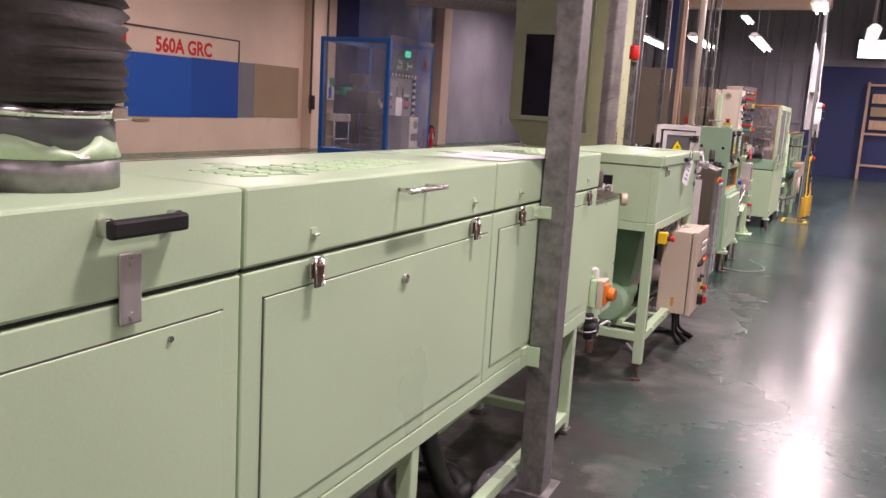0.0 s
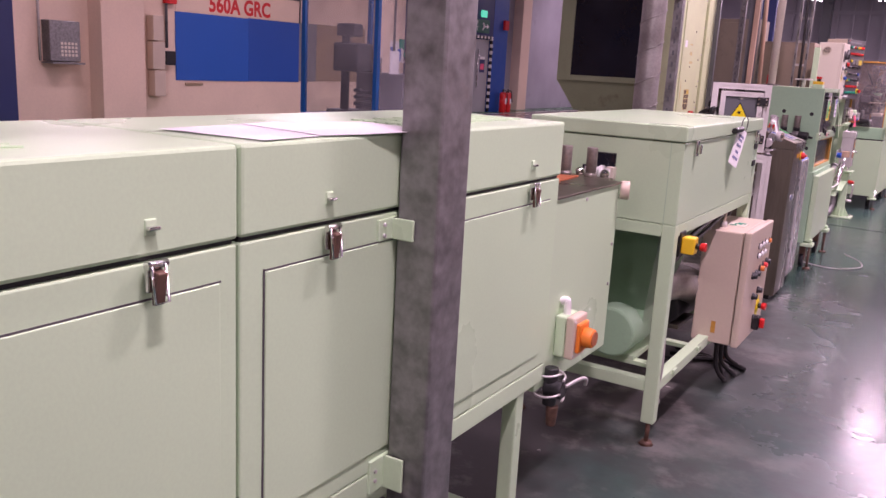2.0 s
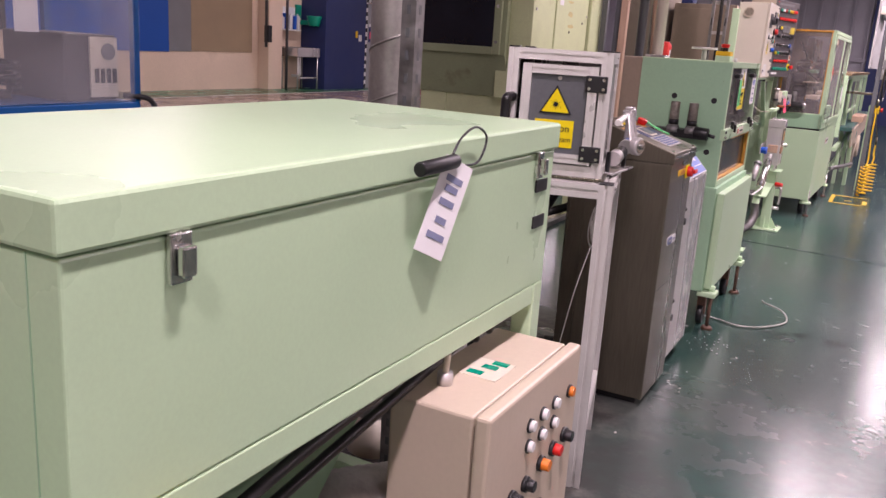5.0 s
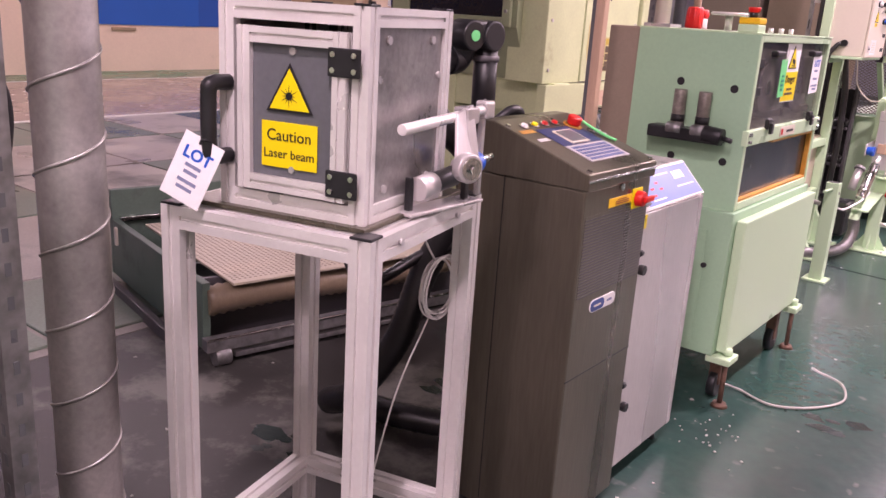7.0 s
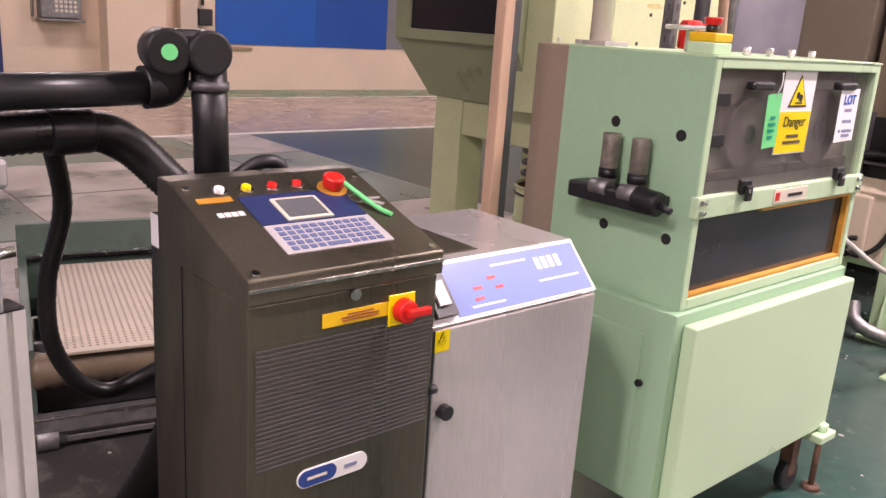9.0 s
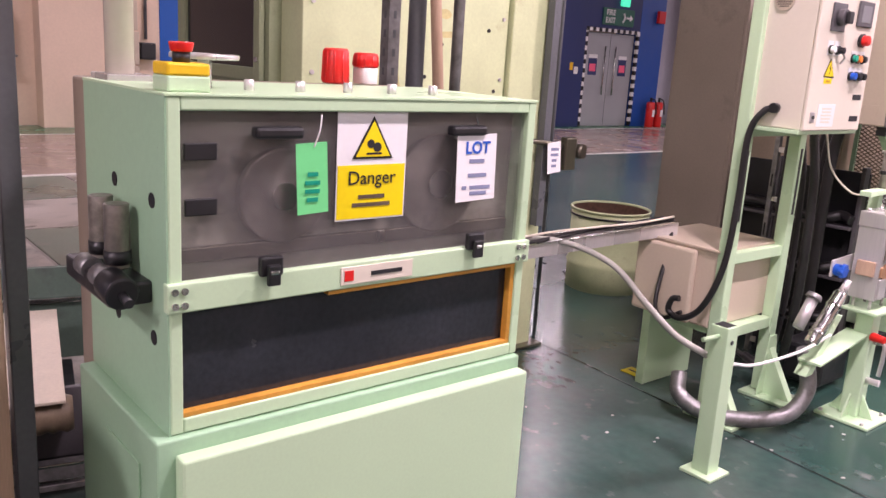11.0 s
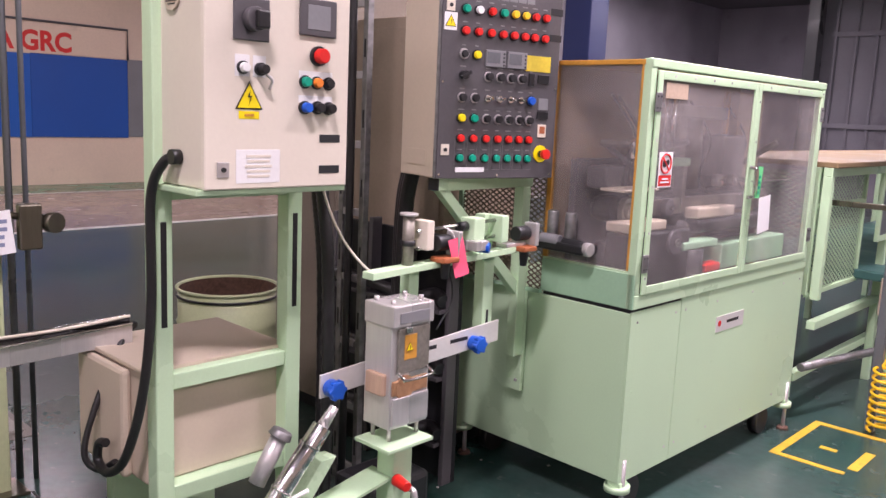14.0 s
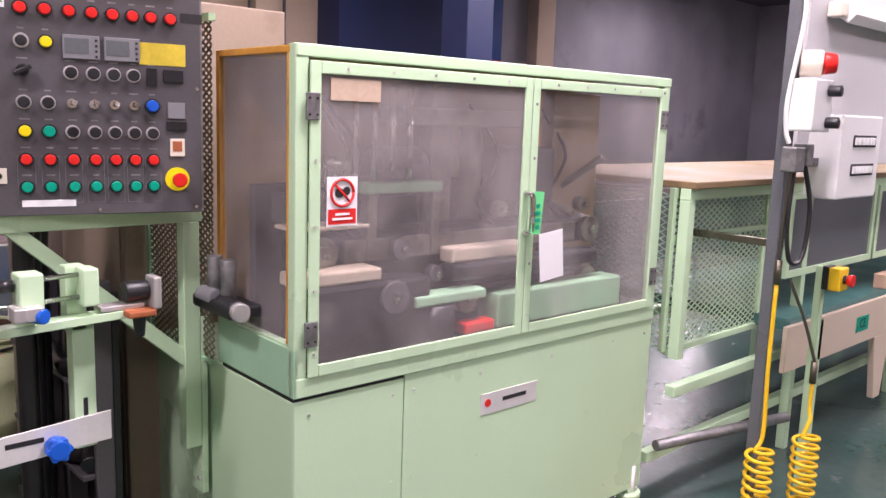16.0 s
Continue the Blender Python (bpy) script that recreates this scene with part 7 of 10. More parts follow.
part("flap_handle", tube(B(), [(-0.888, 10.36, 0.665), (-0.865, 10.36, 0.655), (-0.862, 10.37, 0.65), (-0.862, 10.46, 0.65), (-0.865, 10.47, 0.655), (-0.888, 10.47, 0.665)], 0.004, seg=6), CHROME, TB)
part("name_strip", bx((-0.885, 10.36, 0.8), (-0.883, 10.47, 0.83), 0.001), GREYBOARD, TB)
for x in (-0.98, -0.915):
    for y in (10.36, 10.465):
        part("spacer_bolt", cy((x, y, 0.467), (x, y, 0.506), 0.006, seg=10), STEEL, TB)
        stud(TB, (x, y, 0.85), U_, 0.007, 0.012, STEEL)
part("pull_catch", bx((-0.888, 10.38, 0.775), (-0.876, 10.4, 0.79), 0.002), CHROME, TB)

GP = thing("slotted_plate", (-1.0, 10.55, 0.62), "grey slotted plate with blue clamping knobs", "guide plate")
part("plate", prism(B(), [(-1.02, 10.2, 0.595), (-1.02, 10.93, 0.63), (-1.02, 10.93, 0.7), (-1.02, 10.2, 0.66)], (0.006, 0, 0), 0.001), ALU, GP)
for y, z in ((10.229, 0.622), (10.801, 0.645)):
    k = part("blue_knob", cy((-1.014, y, z), (-0.97, y, z), 0.024, seg=14, bev=0.004), BLUEKNOB, GP, "blue lobed knob")
    for i in range(6):
        a = i * math.pi / 3
        part("knob_lobe", cy((-0.99, y + 0.022 * math.cos(a), z + 0.022 * math.sin(a)), (-0.972, y + 0.022 * math.cos(a), z + 0.022 * math.sin(a)), 0.007, seg=8), BLUEKNOB, k)
for y0, y1 in ((10.56, 10.64), (10.7, 10.78)):
    part("slot", bx((-1.0145, y0, 0.648 + (y0 - 10.2) * 0.02), (-1.0135, y1, 0.66 + (y0 - 10.2) * 0.02), 0), BLACKINK, GP)
part("plate_leg", bx((-1.06, 10.85, 0.62), (-1.02, 10.9, 0.93), 0.003), MINT, GP)
part("leg_slot", bx((-1.021, 10.87, 0.67), (-1.019, 10.88, 0.74), 0), BLACKINK, GP)

# guide bench above the tester
GB = thing("wire_guide_bench", (-1.0, 10.65, 0.9), "pale green rail with rods rollers and clamps", "guide")
part("rail", prism(B(), [(-1.02, 10.34, 0.905), (-0.975, 10.34, 0.905), (-0.975, 10.34, 0.925), (-1.02, 10.34, 0.925)], (0, 0.62, 0.02), 0.002), MINT, GB)
part("rail_post", bx((-1.06, 10.52, 0.64), (-1.02, 10.56, 0.905), 0.003), MINT, GB)
part("rail_post", bx((-1.06, 10.84, 0.9), (-1.02, 10.885, 1.05), 0.003), MINT, GB)
part("upright_roller", cy((-1.0, 10.49, 0.93), (-1.0, 10.49, 1.07), 0.017, seg=16), GREASY, GB, "grey upright roller with a flat cap")
part("roller_cap", cy((-1.0, 10.49, 1.07), (-1.0, 10.49, 1.077), 0.026, seg=18), STEEL, GB)
part("roller_neck", cy((-1.0, 10.49, 0.985), (-1.0, 10.49, 1.0), 0.021, seg=16), BLACK, GB)
for z in (0.985, 1.035):
    part("slide_rod", cy((-0.995, 10.52, z - 0.012), (-0.995, 10.87, z), 0.0055, seg=10), CHROME, GB)
for y, w, z in ((10.53, 0.03, 0.97), (10.73, 0.05, 0.965), (10.86, 0.035, 0.965)):
    part("slide_block", bx((-1.02, y, z), (-0.965, y + w, z + 0.085), 0.004), MINT if w != 0.03 else PALE, GB)
for y in (10.585, 10.955):
    r = part("dark_roller", cy((-0.985, y, 0.985), (-0.985, y + 0.055, 0.985), 0.024, seg=18, bev=0.003), BLACK, GB)
    part("roller_fork", bx((-0.995, y + 0.055, 0.945), (-0.945, y + 0.075, 1.02), 0.004), STEEL, r)
    part("orange_block", bx((-1.0, y - 0.005, 0.93), (-0.94, y + 0.06, 0.946), 0.004), BROWN, r)
    part("black_knob", cy((-0.97, y + 0.03, 0.93), (-0.97, y + 0.03, 0.88), 0.016, r2=0.011, seg=14, bev=0.003), BLACK, r)
part("roller_arm", bx((-1.02, 10.9, 0.945), (-0.975, 11.0, 0.957), 0.002), STEEL, GB)
part("blue_knob", cy((-0.97, 10.75, 0.963), (-0.935, 10.77, 0.963), 0.017, seg=14, bev=0.003), BLUEKNOB, GB)
part("clamp_block", bx((-0.985, 10.71, 0.955), (-0.935, 10.77, 0.985), 0.003), STEEL, GB)
part("rod_nut", cy((-0.995, 10.69, 1.023), (-0.995, 10.725, 1.025), 0.015, seg=12), BLACK, GB)
pk = B()
bmesh.ops.create_grid(pk, x_segments=4, y_segments=8, size=0.5, matrix=Matrix.Diagonal((0.05, 0.115, 1, 1)))
for v in pk.verts:
    v.co.z = 0.006 * math.sin(v.co.y * 25)
bmesh.ops.solidify(pk, geom=pk.faces[:], thickness=0.001)
turned(pk, facing((-0.945, 10.645, 0.945), (1, -0.3, 0.15)) @ Matrix.Rotation(radians(14), 4, "Z"))
part("pink_tag", pk, PINK, GB, "bright pink paper tag")
part("tag_tie", tube(B(), [(-0.95, 10.63, 1.0), (-0.955, 10.62, 1.02), (-0.985, 10.62, 1.03)], 0.0015, seg=5), WHITE, GB)
part("spring_wire", tube(B(), [(-1.0, 10.62, 0.93), (-0.99, 10.66, 0.88), (-0.99, 10.67, 0.8), (-1.0, 10.62, 0.72)], 0.003, seg=6), BLACK, GB)

# ---- operator panel: dark face with rows of buttons, in its own frame ----
OP = thing("operator_panel", (0, 0, 0), "grey operator panel with rows of coloured buttons", "control panel")
PW, PZ0, PZ1 = 0.462, 1.158, 1.745
PH = PZ1 - PZ0
part("enclosure", bx((-0.21, -0.004, PZ0), (-0.012, PW + 0.004, PZ1), 0.004), BEIGE, OP, "beige steel enclosure")
part("enclosure_lip", bx((-0.012, -0.006, PZ0 - 0.002), (-0.002, PW + 0.006, PZ1 + 0.002), 0.003), GALV, OP)
part("face_plate", bx((-0.002, 0.0, PZ0), (0.002, PW, PZ1), 0.001), CHARCOAL, OP, "dark grey engraved face plate")
plate("rating_plate", OP, (-0.11, -0.005, PZ0 + 0.06), S_, 0.11, 0.05, BEIGE, 0.001)


def uv(u, v):
    return Vector((0.002, u * PW, PZ0 + v * PH))


cols = [0.177, 0.281, 0.385, 0.485, 0.578, 0.67, 0.757, 0.85]
R1, R2, R3, R4, R5, R6, R7, R8 = 0.875, 0.765, 0.648, 0.54, 0.425, 0.318, 0.212, 0.108
for u, mm in zip(cols, (GREENBTN, WHITE, RED, GREENBTN, YELLOW, YELLOW, RED, RED)):
    knob_button(OP, uv(u, R1), E_, 0.0132, mm, 0.016)
for u in cols:
    knob_button(OP, uv(u, R2), E_, 0.0132, RED, 0.016)
knob_button(OP, uv(cols[0], R3), E_, 0.0125, BLACK, 0.014)
part("pot_ring", cy(uv(cols[0], R3), uv(cols[0], R3) + E_ * 0.006, 0.016, seg=18), STEEL, OP)
knob_button(OP, uv(cols[1], R3), E_, 0.0132, SIGNYELLOW, 0.014)
for u in (0.435, 0.62):
    d = plate("digital_meter", OP, uv(u, R3 - 0.012), E_, 0.076, 0.052, GREYBOARD, 0.007, "grey digital meter")
    plate("meter_glass", d, uv(u - 0.02, R3 - 0.008) + E_ * 0.007, E_, 0.05, 0.034, SLATE, 0.001)
    for k in range(4):
        stud(d, uv(u + 0.066, R3 - 0.045 + 0.02 * k) + E_ * 0.007, E_, 0.003, 0.002, BLACK, "meter_key")
plate("yellow_notice", OP, uv(0.812, R3 - 0.02), E_, 0.104, 0.05, mat("worn_yellow_notice", (0.62, 0.48, 0.04), 0.55, var=0.15, scale=12), 0.001)
s_ = part("selector", cy(uv(cols[0], R4), uv(cols[0], R4) + E_ * 0.02, 0.013, seg=16), BLACK, OP)
part("selector_lever", turned(box(B(), (-0.02, -0.005, 0.012), (0.02, 0.005, 0.028), 0.002), facing(uv(cols[0], R4), E_) @ Matrix.Rotation(0.5, 4, "Z")), BLACK, s_)
for u in cols[2:6]:
    k = part("dial_knob", cy(uv(u, R4), uv(u, R4) + E_ * 0.018, 0.0125, seg=16, bev=0.002), BLACK, OP)
    part("dial_ring", cy(uv(u, R4), uv(u, R4) + E_ * 0.004, 0.0158, seg=18), STEEL, k)
plate("key_switch", OP, uv(cols[6], R4), E_, 0.022, 0.04, BLACK, 0.006)
plate("small_meter", OP, uv(0.862, R4 + 0.006), E_, 0.046, 0.028, BLACK, 0.006)
plate("small_meter", OP, uv(0.875, R5 - 0.015), E_, 0.04, 0.038, GREYBOARD, 0.004)
plate("small_meter", OP, uv(0.875, R5 - 0.075), E_, 0.046, 0.022, BLACK, 0.006)
for u in cols[:2]:
    k = part("dial_knob", cy(uv(u, R5), uv(u, R5) + E_ * 0.016, 0.0125, seg=16, bev=0.002), BLACK, OP)
    part("dial_ring", cy(uv(u, R5), uv(u, R5) + E_ * 0.004, 0.0158, seg=18), STEEL, k)
for u in cols[2:6]:
    k = part("toggle_nut", cy(uv(u, R5), uv(u, R5) + E_ * 0.008, 0.011, seg=8), CHROME, OP)
    part("toggle_lever", cy(uv(u, R5) + E_ * 0.008, uv(u, R5) + Vector((0.026, 0.004, 0.002)), 0.004, r2=0.006, seg=10), CHROME, k)
knob_button(OP, uv(cols[6], R5), E_, 0.0145, BLUEKNOB, 0.018)
knob_button(OP, uv(cols[0], R6), E_, 0.0132, SIGNYELLOW, 0.014)
knob_button(OP, uv(cols[1], R6), E_, 0.0132, GREENBTN, 0.014)
for u in cols[2:7]:
    k = part("dial_knob", cy(uv(u, R6), uv(u, R6) + E_ * 0.016, 0.012, seg=16, bev=0.002), BLACK, OP)
    part("dial_ring", cy(uv(u, R6), uv(u, R6) + E_ * 0.004, 0.0155, seg=18), STEEL, k)
mw = plate("small_meter", OP, uv(0.877, R6 - 0.055), E_, 0.034, 0.042, PALE, 0.004)
plate("meter_glass", mw, uv(0.877, R6 - 0.05) + E_ * 0.004, E_, 0.022, 0.024, BROWN, 0.001)
for u in cols[:7]:
    fr = B()
    for a, b in (((-0.018, -0.005), (-0.0172, 0.1)), ((0.0172, -0.005), (0.018, 0.1)), ((-0.018, 0.0995), (0.018, 0.1003)), ((-0.018, -0.0055), (0.018, -0.0047))):
        c = uv(u, 0.075)
        box(fr, (c.x, c.y + a[0], c.z + a[1] - 0.012), (c.x + 0.0006, c.y + b[0], c.z + b[1] - 0.012))
    part("engraved_frame", fr, GALV, OP)
    knob_button(OP, uv(u, R7), E_, 0.0125, RED, 0.014)
    knob_button(OP, uv(u, R8), E_, 0.0125, GREENBTN, 0.012)
txt = B()
rd = random.Random(21)
for v in (R1, R2, R3, R4, R5, R6, R7, R8):
    for u in cols[:8 if v > 0.7 else 7]:
        if (v == R3 and u > 0.3) or (v == R4 and u == cols[1]):
            continue
        w = rd.uniform(0.012, 0.022)
        c = uv(u, v + 0.045)
        box(txt, (c.x, c.y - w / 2, c.z - 0.002), (c.x + 0.0005, c.y + w / 2, c.z + 0.0015))
part("engraved_text", txt, GALV, OP, "rows of small pale engraving")["kind"] = "stuff"
hdr = B()
for k in range(9):
    u = 0.12 + k * 0.075
    c = uv(u, 0.955)
    box(hdr, (c.x, c.y - 0.015, c.z - 0.009), (c.x + 0.0005, c.y + 0.015, c.z + 0.009))
part("header_print", hdr, GREYBOARD, OP)
plate("red_mark", OP, uv(0.04, 0.975), E_, 0.012, 0.012, RED, 0.0008)
emergency_stop(OP, uv(0.875, 0.135), E_, 0.0175, boxed=False)
for v in (0.885, 0.15):
    l = plate("lock_plate", OP, uv(0.06, v), E_, 0.03, 0.034, PALE, 0.003)
    stud(l, uv(0.06, v) + E_ * 0.003, E_, 0.006, 0.003, BLACK, "lock_barrel")
wl = plate("hazard_label", OP, uv(0.065, 0.805), E_, 0.046, 0.052, PAPER, 0.001)
warning_triangle(wl, uv(0.065, 0.798) + E_ * 0.001, E_, 0.04)
plate("white_strip", OP, uv(0.27, 0.045), E_, 0.11, 0.015, PAPER, 0.001)
for v in (0.915, 0.775):
    plate("black_tape", OP, uv(0.955, v), E_, 0.05, 0.022, BLACKINK, 0.001)
for u, v in ((0.02, 0.5), (0.02, 0.02), (0.5, 0.015), (0.97, 0.02), (0.98, 0.5), (0.5, 0.985)):
    stud(OP, uv(u, v), E_, 0.004, 0.002, CHROME)
OP.matrix_world = pose(-1.121, 10.715, 0, 0, 0, -13.6)

PSU = thing("panel_bracket", (-1.13, 11.0, 0.5), "pale green welded bracket carrying the operator panel", "bracket")
part("top_beam", bx((-1.17, 10.74, 1.115), (-1.13, 11.225, 1.157), 0.003), MINT, PSU)
part("post", bx((-1.17, 11.17, 0.5), (-1.13, 11.215, 1.116), 0.003), MINT, PSU)
part("diagonal", prism(B(), [(-1.165, 10.75, 1.115), (-1.165, 10.8, 1.115), (-1.165, 11.17, 0.78), (-1.165, 11.17, 0.73)], (0.03, 0, 0), 0.002), MINT, PSU)
part("beam_end", bx((-1.171, 10.735, 1.117), (-1.129, 10.741, 1.155), 0.001), BLACKINK, PSU)
part("side_bar", bx((-1.2, 11.216, 0.36), (-1.13, 11.234, 0.86), 0.002), MINT, PSU)
for z in (0.4, 0.53, 0.75, 0.83):
    stud(PSU, (-1.15, 11.216, z), S_, 0.006, 0.004, STEEL)

# ---- puller: caterpillar behind an acrylic guard; slightly askew ----
PU = thing("caterpillar_puller", (0, 0, 0), "mint green puller with hinged acrylic guard doors", "machine")
# local frame: origin at the near lower front corner, y along the front
L, ZB, ZS, ZT = 1.41, 0.14, 0.742, 1.555
part("base_cabinet", bx((-0.8, 0.0, ZB), (-0.006, L - 0.004, ZS - 0.008), 0.005), MINT, PU)
part("base_front", bx((-0.006, 0.0, ZB), (0.0, 0.325, ZS - 0.004), 0.002), MINT, PU)
part("base_front", bx((-0.006, 0.328, ZB), (0.0, L, ZS + 0.004), 0.002), MINT, PU)
part("dark_gap", bx((-0.37, 0.004, ZS - 0.008), (-0.008, L - 0.004, ZS + 0.006), 0), BLACKINK, PU)
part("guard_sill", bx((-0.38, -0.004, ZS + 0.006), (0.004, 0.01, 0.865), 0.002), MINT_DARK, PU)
part("guard_sill", bx((-0.012, 0.0, ZS + 0.006), (0.006, L, 0.795), 0.003), MINT, PU)
part("sill_shelf", bx((-0.39, 0.0, 0.862), (-0.006, 0.022, 0.872), 0.002), MINT, PU)
for y0, y1 in ((-0.004, 0.03), (L - 0.03, L)):
    part("corner_post", bx((-0.026, y0, ZS + 0.006), (0.004, y1, ZT), 0.003), MINT, PU)
part("top_rail", bx((-0.026, -0.002, ZT - 0.028), (0.006, L + 0.002, ZT), 0.003), MINT, PU)
part("roof", bx((-0.38, 0.004, ZT - 0.012), (-0.026, L - 0.004, ZT - 0.006), 0.001), OCHRE, PU)
for y0, y1, k in ((0.03, 0.745, 0), (0.748, L - 0.03, 1)):
    d = part("guard_door", bx((0.005, y0, 0.795), (0.012, y0 + 0.028, ZT - 0.035), 0.002), MINT, PU, "green framed acrylic door")
    part("door_stile", bx((0.005, y1 - 0.028, 0.795), (0.012, y1, ZT - 0.035), 0.002), MINT, d)
    part("door_rail", bx((0.005, y0 + 0.028, ZT - 0.063), (0.012, y1 - 0.028, ZT - 0.035), 0.002), MINT, d)
    part("door_rail", bx((0.005, y0 + 0.028, 0.795), (0.012, y1 - 0.028, 0.823), 0.002), MINT, d)
    p = part("acrylic_pane", bx((0.003, y0 + 0.02, 0.815), (0.0065, y1 - 0.02, ZT - 0.055), 0), ACRYLIC, d, "scratched hazy acrylic pane")
    p.visible_shadow = False
    for z in (0.9, 1.42):
        yh = y0 + 0.005 if k == 0 else y1 - 0.005
        h = part("hinge", bx((0.011, yh - 0.018, z - 0.03), (0.016, yh + 0.018, z + 0.03), 0.002), GALV, d)
        for dz in (-0.018, 0.018):
            for dy in (-0.01, 0.01):
                stud(h, (0.016, yh + dy, z + dz), E_, 0.003, 0.002, BLACK)
    for i in range(5):
        stud(d, (0.012, y0 + 0.014, 0.85 + i * 0.15), E_, 0.004, 0.002, STEEL)
        stud(d, (0.012, y0 + 0.1 + i * 0.13, ZT - 0.049), E_, 0.004, 0.002, STEEL)
ap = part("side_pane", bx((-0.36, -0.002, 0.872), (-0.02, 0.003, ZT - 0.02), 0), ACRYLIC, PU, "hazy acrylic side pane")
ap.visible_shadow = False
part("wood_edge", bx((-0.376, -0.006, 0.872), (-0.358, 0.012, ZT - 0.004), 0.002), OCHRE, PU, "ochre wooden edge strip")
part("wood_edge", bx((-0.358, -0.006, ZT - 0.02), (-0.02, 0.012, ZT - 0.004), 0.002), OCHRE, PU)
part("wood_edge", bx((-0.032, -0.005, 0.875), (-0.024, 0.01, ZT - 0.02), 0.001), OCHRE, PU)
part("back_sheet", bx((-0.385, 0.0, ZS), (-0.378, L, ZT - 0.006), 0.001), TAN, PU)
part("end_sheet", bx((-0.378, L - 0.006, ZS), (-0.026, L, ZT - 0.006), 0.001), ACRYLIC, PU).visible_shadow = False
dh = part("door_handle", tube(B(), [(0.012, 0.735, 1.09), (0.035, 0.735, 1.095), (0.04, 0.735, 1.11), (0.04, 0.735, 1.185), (0.035, 0.735, 1.2), (0.012, 0.735, 1.205)], 0.008, seg=8), CHROME, PU)
gt = plate("green_tag", PU, (0.045, 0.75, 1.15), E_, 0.04, 0.12, LIMETAG, 0.001, "green paper tag on the handle", roll=-5)
wt = plate("white_tag", PU, (0.048, 0.815, 1.025), E_, 0.1, 0.14, PAPER, 0.001, "white paper tag on the handle", roll=6)
bars(gt, (0.0465, 0.75, 1.14), E_, 0.022, 0.08, 4, GREENBTN)
ps = plate("prohibition_sign", PU, (0.007, 0.12, 1.205), E_, 0.085, 0.115, PAPER, 0.001, "white sign with a red ring")
ring = B()
m_ = facing((0.0085, 0.12, 1.225), E_)
tube(ring, [m_ @ Vector((0.031 * math.cos(2 * math.pi * k / 28), 0.031 * math.sin(2 * math.pi * k / 28), 0)) for k in range(29)], 0.0035, seg=6, smooth=0)
tube(ring, [m_ @ Vector((-0.022, 0.022, 0)), m_ @ Vector((0.022, -0.022, 0))], 0.003, seg=6, smooth=0)
part("red_ring", ring, RED, ps)
bm = B()
cyl(bm, m_ @ Vector((-0.009, 0, 0)), m_ @ Vector((-0.009, 0, 0.001)), 0.012, seg=14)
cyl(bm, m_ @ Vector((0.011, 0.004, 0)), m_ @ Vector((0.011, 0.004, 0.001)), 0.01, seg=14)
part("sign_mark", bm, BLACKINK, ps)
plate("red_band", ps, (0.008, 0.12, 1.17), E_, 0.078, 0.035, RED, 0.0006)
bars(ps, (0.0087, 0.12, 1.17), E_, 0.06, 0.022, 2, PAPER)
plate("old_label", PU, (0.007, 0.155, 1.46), E_, 0.14, 0.05, mat("peeling_label", (0.5, 0.38, 0.28), 0.7, var=0.15), 0.001, "peeling beige label")
mk = plate("maker_plate", PU, (0.0, 0.72, 0.605), E_, 0.23, 0.062, ALU, 0.002, "silver maker plate with a red mark", roll=0)
part("maker_mark", cy((0.002, 0.632, 0.607), (0.003, 0.632, 0.607), 0.012, seg=16), RED, mk)
bars(mk, (0.0018, 0.74, 0.608), E_, 0.15, 0.024, 1, BLACKINK)
for y in (0.04, 0.29, 0.36, 0.6, 0.9, 1.2, 1.37):
    for z in (0.2, 0.46, 0.7):
        stud(PU, (0.0, y, z), E_, 0.004, 0.002, STEEL if z != 0.46 else MINT)
# rollers at the entry
part("entry_block", bx((-0.36, -0.085, 0.912), (-0.15, 0.0, 0.945), 0.008), BLACK, PU, "dark entry roller block")
for x in (-0.31, -0.235):
    part("entry_roller", cy((x, -0.045, 0.945), (x, -0.045, 1.045), 0.0195, seg=20, bev=0.003), GALV, PU)
part("entry_roller", cy((-0.34, -0.065, 0.945), (-0.26, -0.065, 0.945), 0.022, seg=18, bev=0.004), GREYBOARD, PU)
part("entry_motor", cy((-0.25, -0.055, 0.935), (-0.16, -0.06, 0.932), 0.025, seg=18, bev=0.005), BLACK, PU)
part("entry_knob", cy((-0.16, -0.06, 0.932), (-0.135, -0.062, 0.932), 0.024, seg=20, bev=0.004), STEEL, PU, "round steel adjusting knob")
# the machine behind the guard
part("inner_plate", bx((-0.33, 0.06, ZS), (-0.3, 1.35, 1.22), 0.004), CHARCOAL, PU, "black machine plate behind the guard")
for z0, z1 in ((0.83, 0.93), (1.0, 1.1)):
    bt = part("track_belt", bx((-0.3, 0.12, z0), (-0.17, 1.28, z1), 0.045, 4), BLACK, PU, "black rubber caterpillar belt")
    for y in (0.17, 1.23):
        part("track_wheel", cy((-0.17, y, (z0 + z1) / 2), (-0.145, y, (z0 + z1) / 2), 0.045, seg=22, bev=0.004), GREASY, bt)
        part("wheel_hub", cy((-0.145, y, (z0 + z1) / 2), (-0.13, y, (z0 + z1) / 2), 0.016, seg=12), CHROME, bt)
    part("side_cheek", bx((-0.169, 0.24, z0 + 0.02), (-0.155, 1.16, z1 - 0.02), 0.003), GREASY if z0 > 0.95 else CHARCOAL, bt)
part("lift_post", bx((-0.28, 0.58, 1.1), (-0.22, 0.66, 1.5), 0.005), GREASY, PU)
part("lift_cylinder", cy((-0.24, 0.75, 1.1), (-0.24, 0.75, 1.4), 0.035, seg=18), GREASY, PU)
